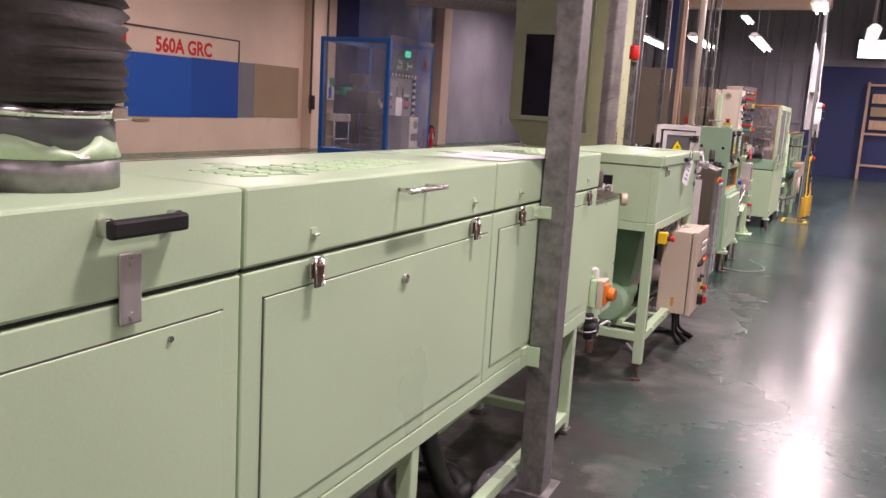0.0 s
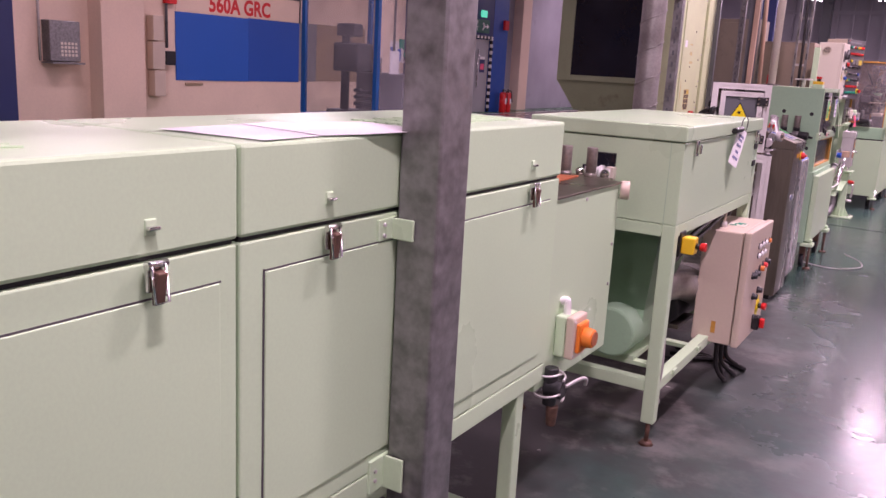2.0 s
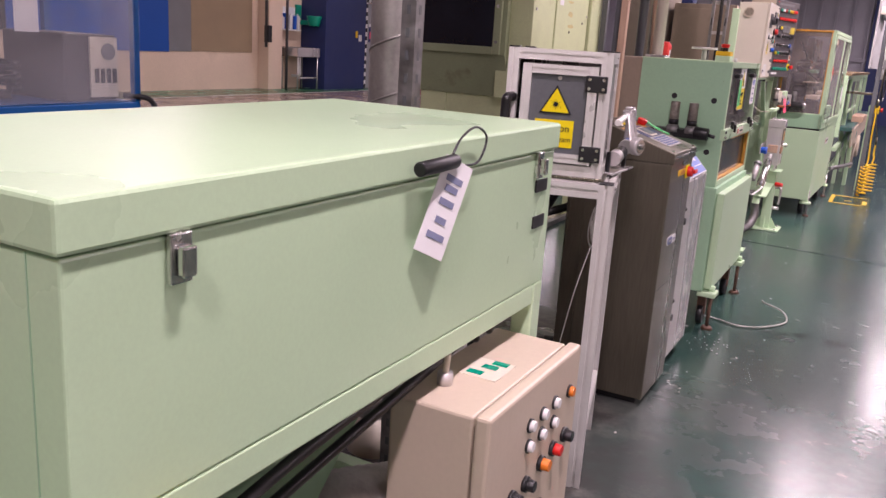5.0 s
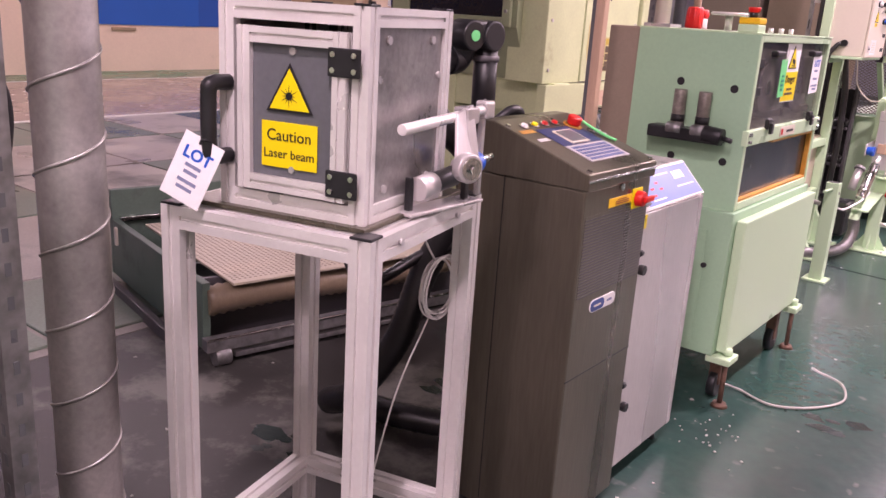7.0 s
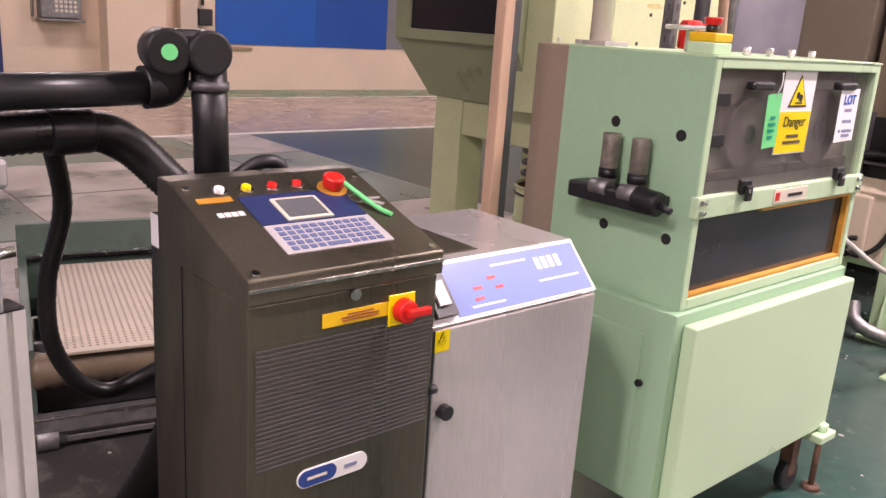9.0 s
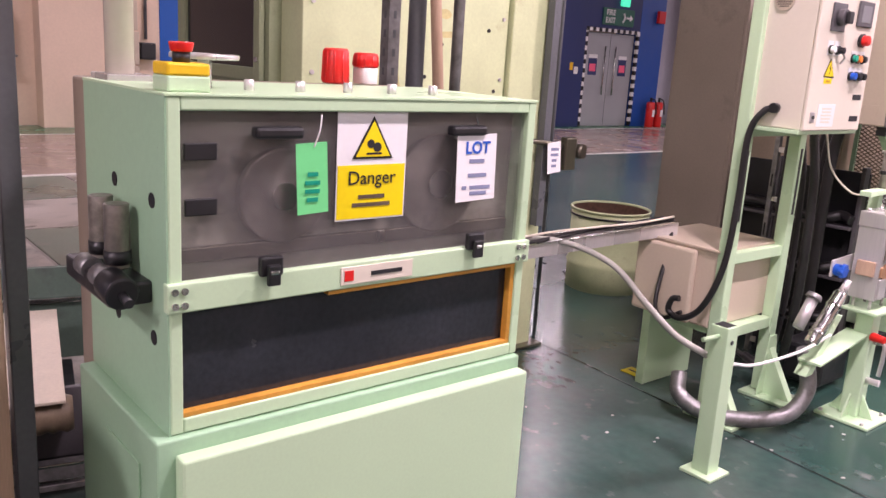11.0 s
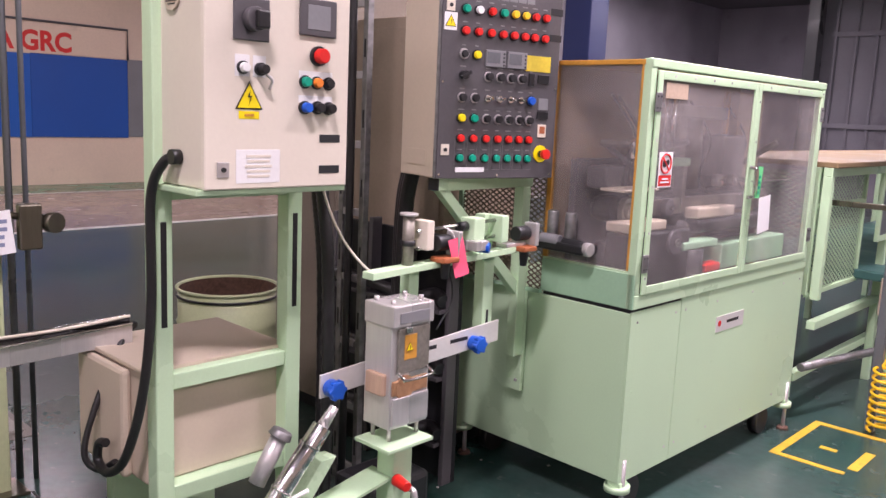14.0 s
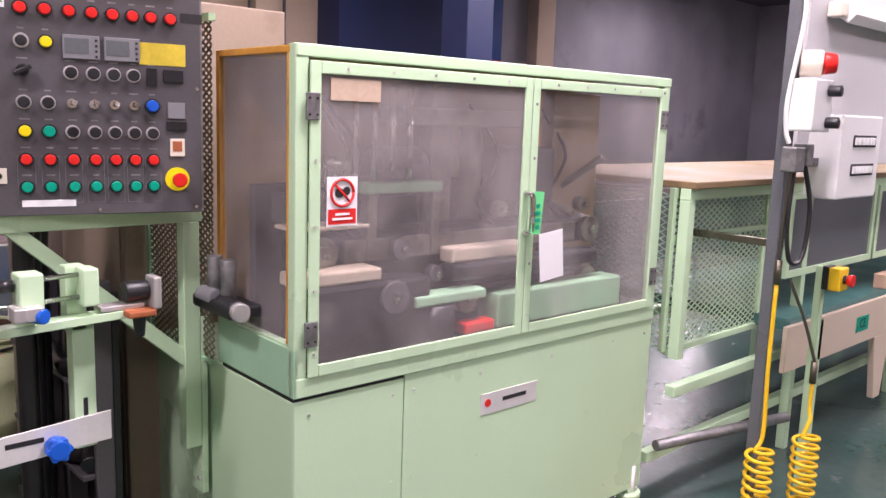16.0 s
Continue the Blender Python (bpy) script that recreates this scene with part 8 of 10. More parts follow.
part("lift_motor", cy((-0.25, 0.4, 1.25), (-0.25, 0.55, 1.25), 0.07, seg=22, bev=0.008), CHARCOAL, PU)
part("gear_box", bx((-0.29, 0.85, 1.15), (-0.16, 1.05, 1.32), 0.01), CHARCOAL, PU)
part("orange_guard", bx((-0.29, 1.08, 0.86), (-0.27, 1.1, 1.5), 0.002), OCHRE, PU)
rd = random.Random(77)
for k in range(9):
    y, z = 0.16 + 0.125 * k, rd.choice((0.88, 0.97, 1.05, 1.14))
    r = rd.uniform(0.02, 0.045)
    w = part("guide_wheel", cy((-0.155, y, z), (-0.125, y, z), r, seg=18, bev=0.003), rd.choice((GREASY, DARKSTEEL, CHARCOAL)), PU)
    part("wheel_bolt", cy((-0.125, y, z), (-0.112, y, z), 0.008, seg=8), CHROME, w)
for k in range(6):
    y = rd.uniform(0.1, 1.25)
    part("tie_shaft", cy((-0.29, y, rd.uniform(1.15, 1.3)), (-0.1, y + rd.uniform(-0.05, 0.05), rd.uniform(1.1, 1.3)), 0.012, seg=10), rd.choice((GREASY, CHARCOAL)), PU)
for k in range(4):
    y = rd.uniform(0.2, 1.1)
    part("air_line", tube(B(), [(-0.28, y, 1.45), (-0.22, y + 0.08, 1.3), (-0.2, y - 0.02, 1.15), (-0.18, y + 0.1, 1.05)], 0.006, seg=6), BLACK, PU)
part("cross_head", bx((-0.3, 0.45, 1.38), (-0.2, 0.95, 1.43), 0.006), GREASY, PU)
part("side_motor", bx((-0.29, 0.1, 1.12), (-0.2, 0.32, 1.2), 0.01), CHARCOAL, PU)
part("valve_block", bx((-0.2, 0.9, 0.79), (-0.08, 1.2, 0.87), 0.008), CHARCOAL, PU)
part("red_block", bx((-0.1, 0.58, 0.8), (-0.05, 0.7, 0.835), 0.008), RED, PU)
# bed, saddle and arch take the darker mint, for the dim inside
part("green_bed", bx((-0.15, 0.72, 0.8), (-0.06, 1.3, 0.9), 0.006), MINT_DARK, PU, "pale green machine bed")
part("gear_case", bx((-0.16, 0.05, 0.78), (-0.06, 0.46, 0.985), 0.012), BLACK, PU, "black gear case behind the guard")
part("case_cover", bx((-0.16, 0.05, 0.986), (-0.07, 0.3, 1.02), 0.006), BEIGE, PU)
part("case_wheel", cy((-0.06, 0.33, 0.94), (-0.045, 0.33, 0.94), 0.045, seg=22, bev=0.004), CHARCOAL, PU)
part("wheel_pin", cy((-0.045, 0.33, 0.94), (-0.035, 0.33, 0.94), 0.014, seg=12), CHROME, PU)
part("green_saddle", bx((-0.12, 0.4, 0.9), (-0.05, 0.66, 0.93), 0.006), MINT_DARK, PU)
part("saddle_foot", cy((-0.08, 0.5, 0.79), (-0.08, 0.5, 0.9), 0.05, seg=18), BLACK, PU)
part("belt_body", bx((-0.15, 0.56, 0.95), (-0.08, 1.2, 1.0), 0.012), BLACK, PU)
part("belt_pad", bx((-0.15, 0.56, 1.001), (-0.09, 0.86, 1.045), 0.008), BEIGE, PU, "worn beige belt pad")
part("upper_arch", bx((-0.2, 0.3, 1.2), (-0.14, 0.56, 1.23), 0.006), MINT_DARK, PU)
for y in (0.31, 0.53):
    part("arch_post", bx((-0.19, y, 1.02), (-0.15, y + 0.03, 1.2), 0.004), GREASY, PU)
for y in (0.28, 0.34, 0.4, 0.46):
    part("guide_bar", cy((-0.17, y, 1.23), (-0.17, y, 1.48), 0.008, seg=10), CHROME, PU)
part("screw_jack", cy((-0.17, 0.2, 1.23), (-0.17, 0.2, 1.3), 0.018, seg=12), CHROME, PU)
part("shelf_plate", bx((-0.2, 0.06, 1.12), (-0.1, 0.28, 1.13), 0.003), BEIGE, PU)
part("tan_cover", bx((-0.28, 1.12, 0.85), (-0.24, 1.36, 1.5), 0.004), TAN, PU)
part("pump_block", bx((-0.2, 0.3, 0.8), (-0.1, 0.5, 0.86), 0.02), CHARCOAL, PU)
# levelling feet
for x in (-0.76, -0.02):
    for y in (0.03, L - 0.04):
        f = part("foot_lug", cy((x, y, 0.105), (x, y, 0.125), 0.045, seg=20), MINT, PU)
        part("foot_arm", bx((x - 0.025, y - 0.025, 0.12), (x + 0.025, y + 0.025, ZB), 0.003), MINT, f)
        part("foot_screw", cy((x + 0.02, y, 0.01), (x + 0.02, y, 0.22), 0.009, seg=10), STEEL, f)
        part("foot_pad", cy((x + 0.02, y, 0), (x + 0.02, y, 0.012), 0.028, r2=0.022, seg=14), RUST, f)
for x in (-0.7, -0.06):
    for y in (0.15, L - 0.18):
        part("castor_wheel", cy((x - 0.02, y, 0.06), (x + 0.02, y, 0.06), 0.06, seg=20), BLACK, PU)
PM = pose(-0.706, 11.236, 0, 0, 0, -1.5)
PU.matrix_world = PM


def mesh_sheet(o, u, v, nu, nv, w=0.0022):
    """Expanded metal: a lattice of slanted strands over the sheet o, o+u, o+v."""
    o, u, v = Vector(o), Vector(u), Vector(v)
    n = u.cross(v).normalized() * w * 0.8
    verts, faces = [], []
    du_, dv_ = u / nu, v / nv
    for i in range(nu):
        for j in range(nv):
            c = o + du_ * (i + 0.5) + dv_ * (j + 0.5)
            if (i + j) % 2 == 0:
                a, b = c - du_ / 2 - dv_ / 2, c + du_ / 2 + dv_ / 2
            else:
                a, b = c - du_ / 2 + dv_ / 2, c + du_ / 2 - dv_ / 2
            d = (b - a).normalized()
            s = d.cross(n).normalized() * w / 2
            k = len(verts)
            verts += [a - s, a + s, b + s, b - s, a - s + n, a + s + n, b + s + n, b - s + n]
            faces += [(k, k + 1, k + 2, k + 3), (k + 7, k + 6, k + 5, k + 4), (k, k + 4, k + 5, k + 1), (k + 3, k + 2, k + 6, k + 7)]
    me = bpy.data.meshes.new("tmp")
    me.from_pydata([tuple(p) for p in verts], [], faces)
    bm = B()
    bm.from_mesh(me)
    bpy.data.meshes.remove(me)
    return bm


# expanded metal guard beside the puller's entry
MG = thing("mesh_screen", (-1.3, 11.24, 0.7), "expanded metal screen behind the operator panel", "screen")
part("mesh", mesh_sheet((-1.46, 11.225, 0.75), (0.39, 0, 0), (0, 0, 0.87), 26, 90, 0.0042), MESHSTEEL, MG)
for a, b in (((-1.475, 0.74), (-1.455, 1.64)), ((-1.455, 1.62), (-1.07, 1.64)), ((-1.455, 0.74), (-1.07, 0.755))):
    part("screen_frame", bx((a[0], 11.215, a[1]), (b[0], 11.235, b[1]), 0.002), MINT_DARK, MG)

# ---- take-off conveyor beyond the puller ----
CV = thing("take_off_conveyor", (-0.9, 14.0, 0), "green framed conveyor with a plywood topped cover", "conveyor")
part("cover_top", bx((-1.45, 12.78, 1.19), (-0.62, 17.6, 1.215), 0.004), PLY, CV, "varnished plywood cover top")
for x in (-1.43, -0.66):
    part("top_rail", bx((x - 0.02, 12.78, 1.15), (x + 0.02, 17.6, 1.19), 0.003), MINT, CV)
    part("low_rail", bx((x - 0.02, 12.78, 0.44), (x + 0.02, 17.6, 0.48), 0.003), MINT, CV)
    for y in (12.8, 13.75, 15.0, 16.3, 17.58):
        part("leg", bx((x - 0.02, y - 0.02, 0.58 if (y < 13 and x > -1) else 0), (x + 0.02, y + 0.02, 1.15), 0.003), MINT, CV)
part("belt_bed", bx((-1.38, 13.45, 0.6), (-0.55, 17.6, 0.65), 0.01), mat("belt_green", (0.05, 0.13, 0.12), 0.4, var=0.1), CV, "dark green conveyor belt")
part("side_fascia", bx((-0.55, 13.4, 0.44), (-0.53, 17.6, 0.63), 0.003), BEIGE, CV, "brown side fascia of the belt")
for y in (13.56, 14.5):
    for (a, b) in (((y, 0.79), (y + 0.03, 1.15)), ((y + 0.03, 0.79), (y + 0.88, 0.82)), ((y + 0.03, 1.12), (y + 0.88, 1.15)), ((y + 0.88, 0.79), (y + 0.91, 1.15))):
        part("window_frame", bx((-0.655, a[0], a[1]), (-0.635, b[0], b[1]), 0.002), MINT, CV)
    part("cover_window", bx((-0.65, y + 0.02, 0.81), (-0.645, y + 0.89, 1.13), 0), SLATE, CV, "smoky cover window")
mg = part("mesh_guard", bx((-0.71, 12.76, 0.6), (-0.69, 12.785, 1.19), 0.003), MINT, CV, "expanded metal side guard")
part("guard_mesh", mesh_sheet((-0.7, 12.78, 0.6), (0, 0.68, 0), (0, 0, 0.57), 32, 48, 0.004), MINT, mg)
for a, b in (((12.785, 1.165), (13.46, 1.19)), ((12.785, 0.585), (13.46, 0.61)), ((12.785, 1.0), (13.46, 1.02)), ((13.46, 0.585), (13.485, 1.19))):
    part("guard_frame", bx((-0.71, a[0], a[1]), (-0.69, b[0], b[1]), 0.003), MINT, mg)
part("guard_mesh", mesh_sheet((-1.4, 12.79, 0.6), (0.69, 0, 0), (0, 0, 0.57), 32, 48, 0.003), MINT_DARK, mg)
part("tie_bar", cy((-0.66, 12.72, 0.27), (-0.5, 13.4, 0.27), 0.02, seg=14), GALV, CV)
part("tie_bar", bx((-0.72, 12.7, 0.2), (-0.68, 17.5, 0.24), 0.003), MINT, CV)
part("front_stay", bx((-0.57, 13.7, 0.0), (-0.53, 13.74, 0.62), 0.003), MINT, CV)
part("ce_label", bx((-0.53, 14.1, 0.5), (-0.528, 14.24, 0.57), 0), GREENBTN, CV)
words("lettering", "CE", 0.06, facing((-0.5272, 14.17, 0.535), E_), BLACKINK, CV)
part("drive_drum", cy((-0.55, 14.75, 0.36), (-0.5, 14.75, 0.36), 0.13, seg=26, bev=0.01), BEIGE, CV, "brown rounded drive cover")
part("chute", prism(B(), [(-0.56, 14.35, 0.44), (-0.56, 14.55, 0.44), (-0.56, 14.5, 0.12), (-0.56, 14.42, 0.12)], (0.03, 0, 0), 0.003), BEIGE, CV)
part("pink_guide", bx((-0.62, 14.5, 0.65), (-0.5, 15.3, 0.72), 0.004), WOOD, CV)
part("stop_post", bx((-0.43, 13.36, 0.0), (-0.4, 13.39, 0.9), 0.003), MINT, CV)
es = thing("emergency_stop_box", (-0.4, 13.38, 0.86), "yellow emergency stop box on a green post", "switch", "emergency stops")
part("back_plate", bx((-0.4, 13.345, 0.815), (-0.375, 13.41, 0.905), 0.004), BLACK, es)
emergency_stop(es, (-0.375, 13.378, 0.86), E_, 0.024, 0.075)

# ---- service post with beacon, boxes and coiled air hose ----
SV = thing("service_post", (-0.385, 12.9, 0), "grey steel service post carrying boxes and hoses", "post")
part("post", bx((-0.405, 12.88, 0), (-0.365, 12.92, ROOF), 0.003), SLATE, SV)
part("cable", tube(B(), [(-0.36, 12.87, 2.6), (-0.35, 12.86, 1.95), (-0.34, 12.86, 1.75), (-0.36, 12.84, 1.5), (-0.36, 12.85, 1.4), (-0.35, 12.86, 1.36)], 0.008, seg=8), WHITE, SV, "white looping cable")
part("switch_box", bx((-0.365, 12.85, 1.4), (-0.28, 12.99, 1.565), 0.006), WHITE, SV, "white switch box with two black knobs")
for z in (1.53, 1.43):
    part("box_knob", cy((-0.28, 12.95, z), (-0.24, 12.955, z), 0.018, seg=14, bev=0.003), BLACK, SV)
part("sounder", cy((-0.36, 12.9, 1.615), (-0.3, 12.93, 1.615), 0.042, seg=22, bev=0.004), PALE, SV, "white ribbed alarm sounder")
part("sounder_lens", cy((-0.3, 12.93, 1.615), (-0.262, 12.95, 1.615), 0.036, r2=0.03, seg=20, bev=0.006), RED, SV, "red alarm lens")
part("socket_box", bx((-0.36, 12.83, 1.27), (-0.31, 12.9, 1.35), 0.005), GALV, SV)
part("socket_box", bx((-0.36, 12.91, 1.29), (-0.31, 12.96, 1.36), 0.005), GALV, SV)
part("black_cable", tube(B(), [(-0.33, 12.87, 1.27), (-0.33, 12.86, 1.1), (-0.32, 12.88, 0.98), (-0.31, 12.95, 0.99), (-0.31, 12.97, 1.15), (-0.33, 12.94, 1.3)], 0.008, seg=8), RUBBER, SV)
part("clamp_rod", bx((-0.7, 12.885, 1.015), (-0.36, 12.915, 1.04), 0.003), DARKSTEEL, SV)
SC = part("side_cabinet", bx((-0.415, 13.14, 1.17), (-0.3, 13.49, 1.46), 0.006), WHITE, SV, "white breaker cabinet with two rows of breakers")
part("cabinet_arm", bx((-0.4, 12.92, 1.28), (-0.37, 13.145, 1.31), 0.003), SLATE, SV)
for r, z in enumerate((1.37, 1.27)):
    part("breaker_slot", bx((-0.3, 13.24, z - 0.02), (-0.298, 13.44, z + 0.022), 0), BLACKINK, SC)
    for k in range(6):
        part("breaker", bx((-0.299, 13.25 + k * 0.03, z - 0.012), (-0.292, 13.272 + k * 0.03, z + 0.014), 0.002), WHITE, SC)
for hx, hy, z0, z1, n in ((-0.345, 12.86, 0.9, 0.33, 9), (-0.3, 13.12, 0.52, 0.33, 9)):
    ho = thing("coiled_air_hose", (hx, hy, 0.02), "yellow coiled air hose hanging from the post", "hose", "coiled air hoses")
    pts = [(hx, hy, z0), (hx, hy, (z0 + z1) / 2), (hx + 0.01, hy - 0.01, z1 + 0.06)]
    part("straight_hose", tube(B(), pts + [(hx + 0.0, hy - 0.035, z1)], 0.0075, seg=8), YELLOW, ho)
    co = B()
    tube(co, [(hx + 0.042 * math.sin(2 * math.pi * k / 16), hy - 0.045 * math.cos(2 * math.pi * k / 16), z1 - k / 16 * 0.034) for k in range(16 * n)], 0.007, seg=7, smooth=0)
    part("hose_coil", co, YELLOW, ho)
    part("hose_coupling", cy((hx, hy, z0), (hx, hy, z0 + 0.08), 0.012, seg=12), DARKSTEEL, ho)
    if z0 < 0.6:
        part("hanger", tube(B(), [(hx, hy, z0 + 0.08), (hx - 0.03, hy - 0.05, 0.75), (hx - 0.05, hy - 0.15, 0.9)], 0.006, seg=6), DARKSTEEL, ho)
    else:
        part("hanger", tube(B(), [(hx, hy, z0 + 0.08), (hx, hy, 1.05), (hx + 0.01, hy, 1.28)], 0.006, seg=6), DARKSTEEL, ho)

# ---- cabinets and cables behind ----
def back_cabinet(name, x0, x1, y0, y1, h, material, label):
    th = thing(name, ((x0 + x1) / 2, (y0 + y1) / 2, 0), label, "cabinet")
    part("cabinet_body", bx((x0, y0, 0.06), (x1, y1, h), 0.005), material, th)
    part("plinth", bx((x0 + 0.02, y0 + 0.02, 0), (x1 - 0.02, y1 - 0.02, 0.06), 0.002), BLACK, th)
    part("door_seam", bx((x0 + 0.02, y0 - 0.004, 0.1), (x1 - 0.02, y0, h - 0.04), 0.002), material, th)
    return th


back_cabinet("tall_cabinet", -2.52, -2.08, 11.12, 11.6, 1.95, BROWNCAB, "tall brown grey electrical cabinet")
back_cabinet("tall_cabinet", -2.03, -1.5, 11.16, 11.7, 1.72, TANCAB, "tall beige electrical cabinet")
cl = thing("cable_ladder", (-1.56, 10.76, 0), "grey vertical cable ladder with rungs and hoses", "cable ladder")
for dx in (-0.055, 0.055):
    part("side_rail", bx((-1.56 + dx - 0.012, 10.75, 0), (-1.56 + dx + 0.012, 10.775, 3.4), 0.002), GALV, cl)
    for k in range(14):
        part("rail_slot", bx((-1.56 + dx - 0.004, 10.7488, 0.12 + k * 0.235), (-1.56 + dx + 0.004, 10.7505, 0.18 + k * 0.235), 0), BLACK, cl)
for k in range(14):
    part("rung", bx((-1.605, 10.752, 0.05 + k * 0.235), (-1.515, 10.772, 0.075 + k * 0.235), 0.002), STEEL, cl)
solid("ladder_cable", tube(B(), [(-1.55, 10.73, 3.3), (-1.56, 10.735, 2.4), (-1.545, 10.73, 1.5), (-1.55, 10.735, 0.8), (-1.54, 10.72, 0.05)], 0.014, seg=10), RUBBER, "black cable tied to the ladder", "cable")
for k, (x, y, r) in enumerate(((-1.23, 10.39, 0.018), (-1.29, 10.41, 0.012))):
    solid("black_conduit", tube(B(), [(x - 0.06, y, 1.3), (x - 0.03, y, 1.1), (x, y, 0.9), (x + 0.01, y, 0.5), (x - 0.02, y + 0.02, 0.2), (x - 0.1, y + 0.1, 0.03), (x - 0.3, y + 0.2, 0.03)], r, seg=12, ribs=0.002, smooth=20), RUBBER, "black corrugated conduit hanging to the floor", "conduit", "black conduits")
for k in range(3):
    x, y = -1.4 - 0.04 * k, 10.86 + 0.03 * k
    solid("black_conduit", tube(B(), [(x + 0.1, y, 1.3), (x + 0.03, y, 1.15), (x, y, 0.95), (x, y, 0.4), (x, y, 0.03)], 0.026, seg=12, smooth=10), RUBBER, "black corrugated conduit hanging to the floor", "conduit", "black conduits")
solid("dark_column", bx((-2.58, 13.36, 0), (-2.38, 13.56, ROOF), 0.006), NAVY, "dark blue steel column holding the roof", "column")
rk = thing("cable_rack", (-1.62, 11.0, 0), "black cable rack crowded behind the guides", "rack")
part("rack_back", bx((-1.95, 11.04, 0.0), (-1.29, 11.06, 0.92), 0.003), BLACK, rk)
for x in (-1.95, -1.73, -1.53, -1.31):
    part("rack_upright", bx((x, 10.99, 0.0), (x + 0.02, 11.04, 0.95), 0.003), CHARCOAL, rk)
for z in (0.15, 0.4, 0.65):
    part("rack_shelf", bx((-1.93, 10.96, z), (-1.31, 11.04, z + 0.015), 0.002), CHARCOAL, rk)
    part("rack_cable", tube(B(), [(-1.93, 10.99, z + 0.05), (-1.8, 10.98, z + 0.06), (-1.62, 10.99, z + 0.04), (-1.44, 10.97, z + 0.04), (-1.37, 11.0, z + 0.06), (-1.31, 10.98, z + 0.045)], 0.025, seg=8), RUBBER, rk)
solid("motor_unit", bx((-1.32, 10.5, 0.02), (-1.12, 10.75, 0.2), 0.02), BLACK, "black motor unit under the guides", "motor")


# ---- things along the west wall ----
WX = WEST
NB = struct("wall_board", bx((WX, 11.89, 0.73), (WX + 0.02, 13.72, 1.965), 0.002), BLUE, "bright blue display board on the wall", "board")
struct("wall_board", bx((WX, 13.724, 0.735), (WX + 0.018, 15.225, 1.975), 0.002), BLUE_B, "bright blue display board on the wall, worn", "board")
struct("wall_board", bx((WX, 15.23, 0.75), (WX + 0.016, 15.8, 1.99), 0.002), GREYBOARD, "narrow grey board on the wall", "board")
struct("wall_board", bx((WX, 15.803, 0.76), (WX + 0.016, 17.55, 2.0), 0.002), TAN, "tan brown board on the wall", "board")
sg = thing("wall_sign", (WX + 0.01, 13.5, 2.0), "cream sign with red painted letters above the board", "sign")
part("sign_board", bx((WX, 11.9, 1.985), (WX + 0.012, 15.215, 2.43), 0.002), CREAM, sg)
words("lettering", "560A GRC", 0.4, facing((WX + 0.0135, 13.52, 2.15), E_) @ Matrix.Diagonal((0.92, 1.0, 1, 1)), RED, sg, 0.014)
part("sign_edge", tube(B(), [(WX + 0.02, 11.6, 2.47), (WX + 0.02, 15.235, 2.45), (WX + 0.02, 15.235, 1.98)], 0.018, seg=6, smooth=0), CHARCOAL, sg)
solid("wall_slot", bx((WX, 12.1, 0.64), (WX + 0.03, 12.52, 0.69), 0.005), TAN, "small brown slot cover on the wall", "cover")
wb = thing("wall_switchgear", (WX + 0.1, 11.5, 0.45), "grey switch boxes stacked on the wall beside the board", "switchgear")
for z0, z1, y0, y1 in ((0.45, 0.9, 11.28, 11.52), (0.92, 1.4, 11.25, 11.52), (1.42, 1.85, 11.27, 11.5), (2.5, 2.85, 11.4, 11.75)):
    part("switch_box", bx((WX, y0, z0), (WX + 0.18, y1, z1), 0.01), BEIGE, wb)
part("red_box", bx((WX, 11.62, 2.08), (WX + 0.12, 11.85, 2.32), 0.01), RED, wb, "small red alarm box")
part("black_device", bx((WX, 11.55, 1.0), (WX + 0.16, 11.78, 1.25), 0.02), BLACK, wb)
part("conduit", cy((WX + 0.05, 11.66, 1.3), (WX + 0.05, 11.66, ROOF), 0.025, seg=10), SLATE, wb)
kp = thing("wall_panel_box", (WX + 0.1, 9.53, 1.0), "grey wall box with rows of keys", "wall box")
part("box_body", bx((WX, 9.27, 1.0), (WX + 0.22, 9.8, 1.63), 0.012), GALV, kp)
for r in range(4):
    for c in range(5):
        part("key", bx((WX + 0.22, 9.45 + c * 0.062, 1.08 + r * 0.06), (WX + 0.228, 9.49 + c * 0.062, 1.12 + r * 0.06), 0.002), PALE, kp)
part("conduit", tube(B(), [(WX + 0.05, 9.2, 1.0), (WX + 0.05, 9.2, 2.0), (WX + 0.05, 9.2, ROOF)], 0.02, seg=8, smooth=0), STEEL, kp)
part("tray", bx((WX, 9.25, 0.96), (WX + 0.3, 9.82, 0.99), 0.005), GALV, kp)
nd = struct("door_1", bx((WX, 6.9, 0.0), (WX + 0.06, 8.79, 2.6), 0.004), NAVY, "dark blue painted steel wall door", "door")
nt = solid("wall_notice", bx((WX + 0.061, 8.18, 1.36), (WX + 0.066, 8.5, 1.58), 0.001), PAPER, "white paper notice on the blue door", "notice")
bars(nt, (WX + 0.0665, 8.34, 1.46), E_, 0.16, 0.1, 3, TAN)
bar = thing("guard_rail", (-6.0, 4.4, 0), "yellow and black tubular guard rail", "rail")
part("rail_tube", cy((-6.0, 3.2, 1.13), (-6.0, 4.38, 1.12), 0.028, seg=14), YELLOW, bar)
part("rail_post", cy((-6.0, 4.55, 0), (-6.0, 4.55, 0.95), 0.028, seg=14), YELLOW, bar)
part("rail_elbow", tube(B(), [(-6.0, 4.36, 1.12), (-6.0, 4.5, 1.115), (-6.0, 4.55, 1.06), (-6.0, 4.55, 0.93)], 0.036, seg=12), BLACK, bar)
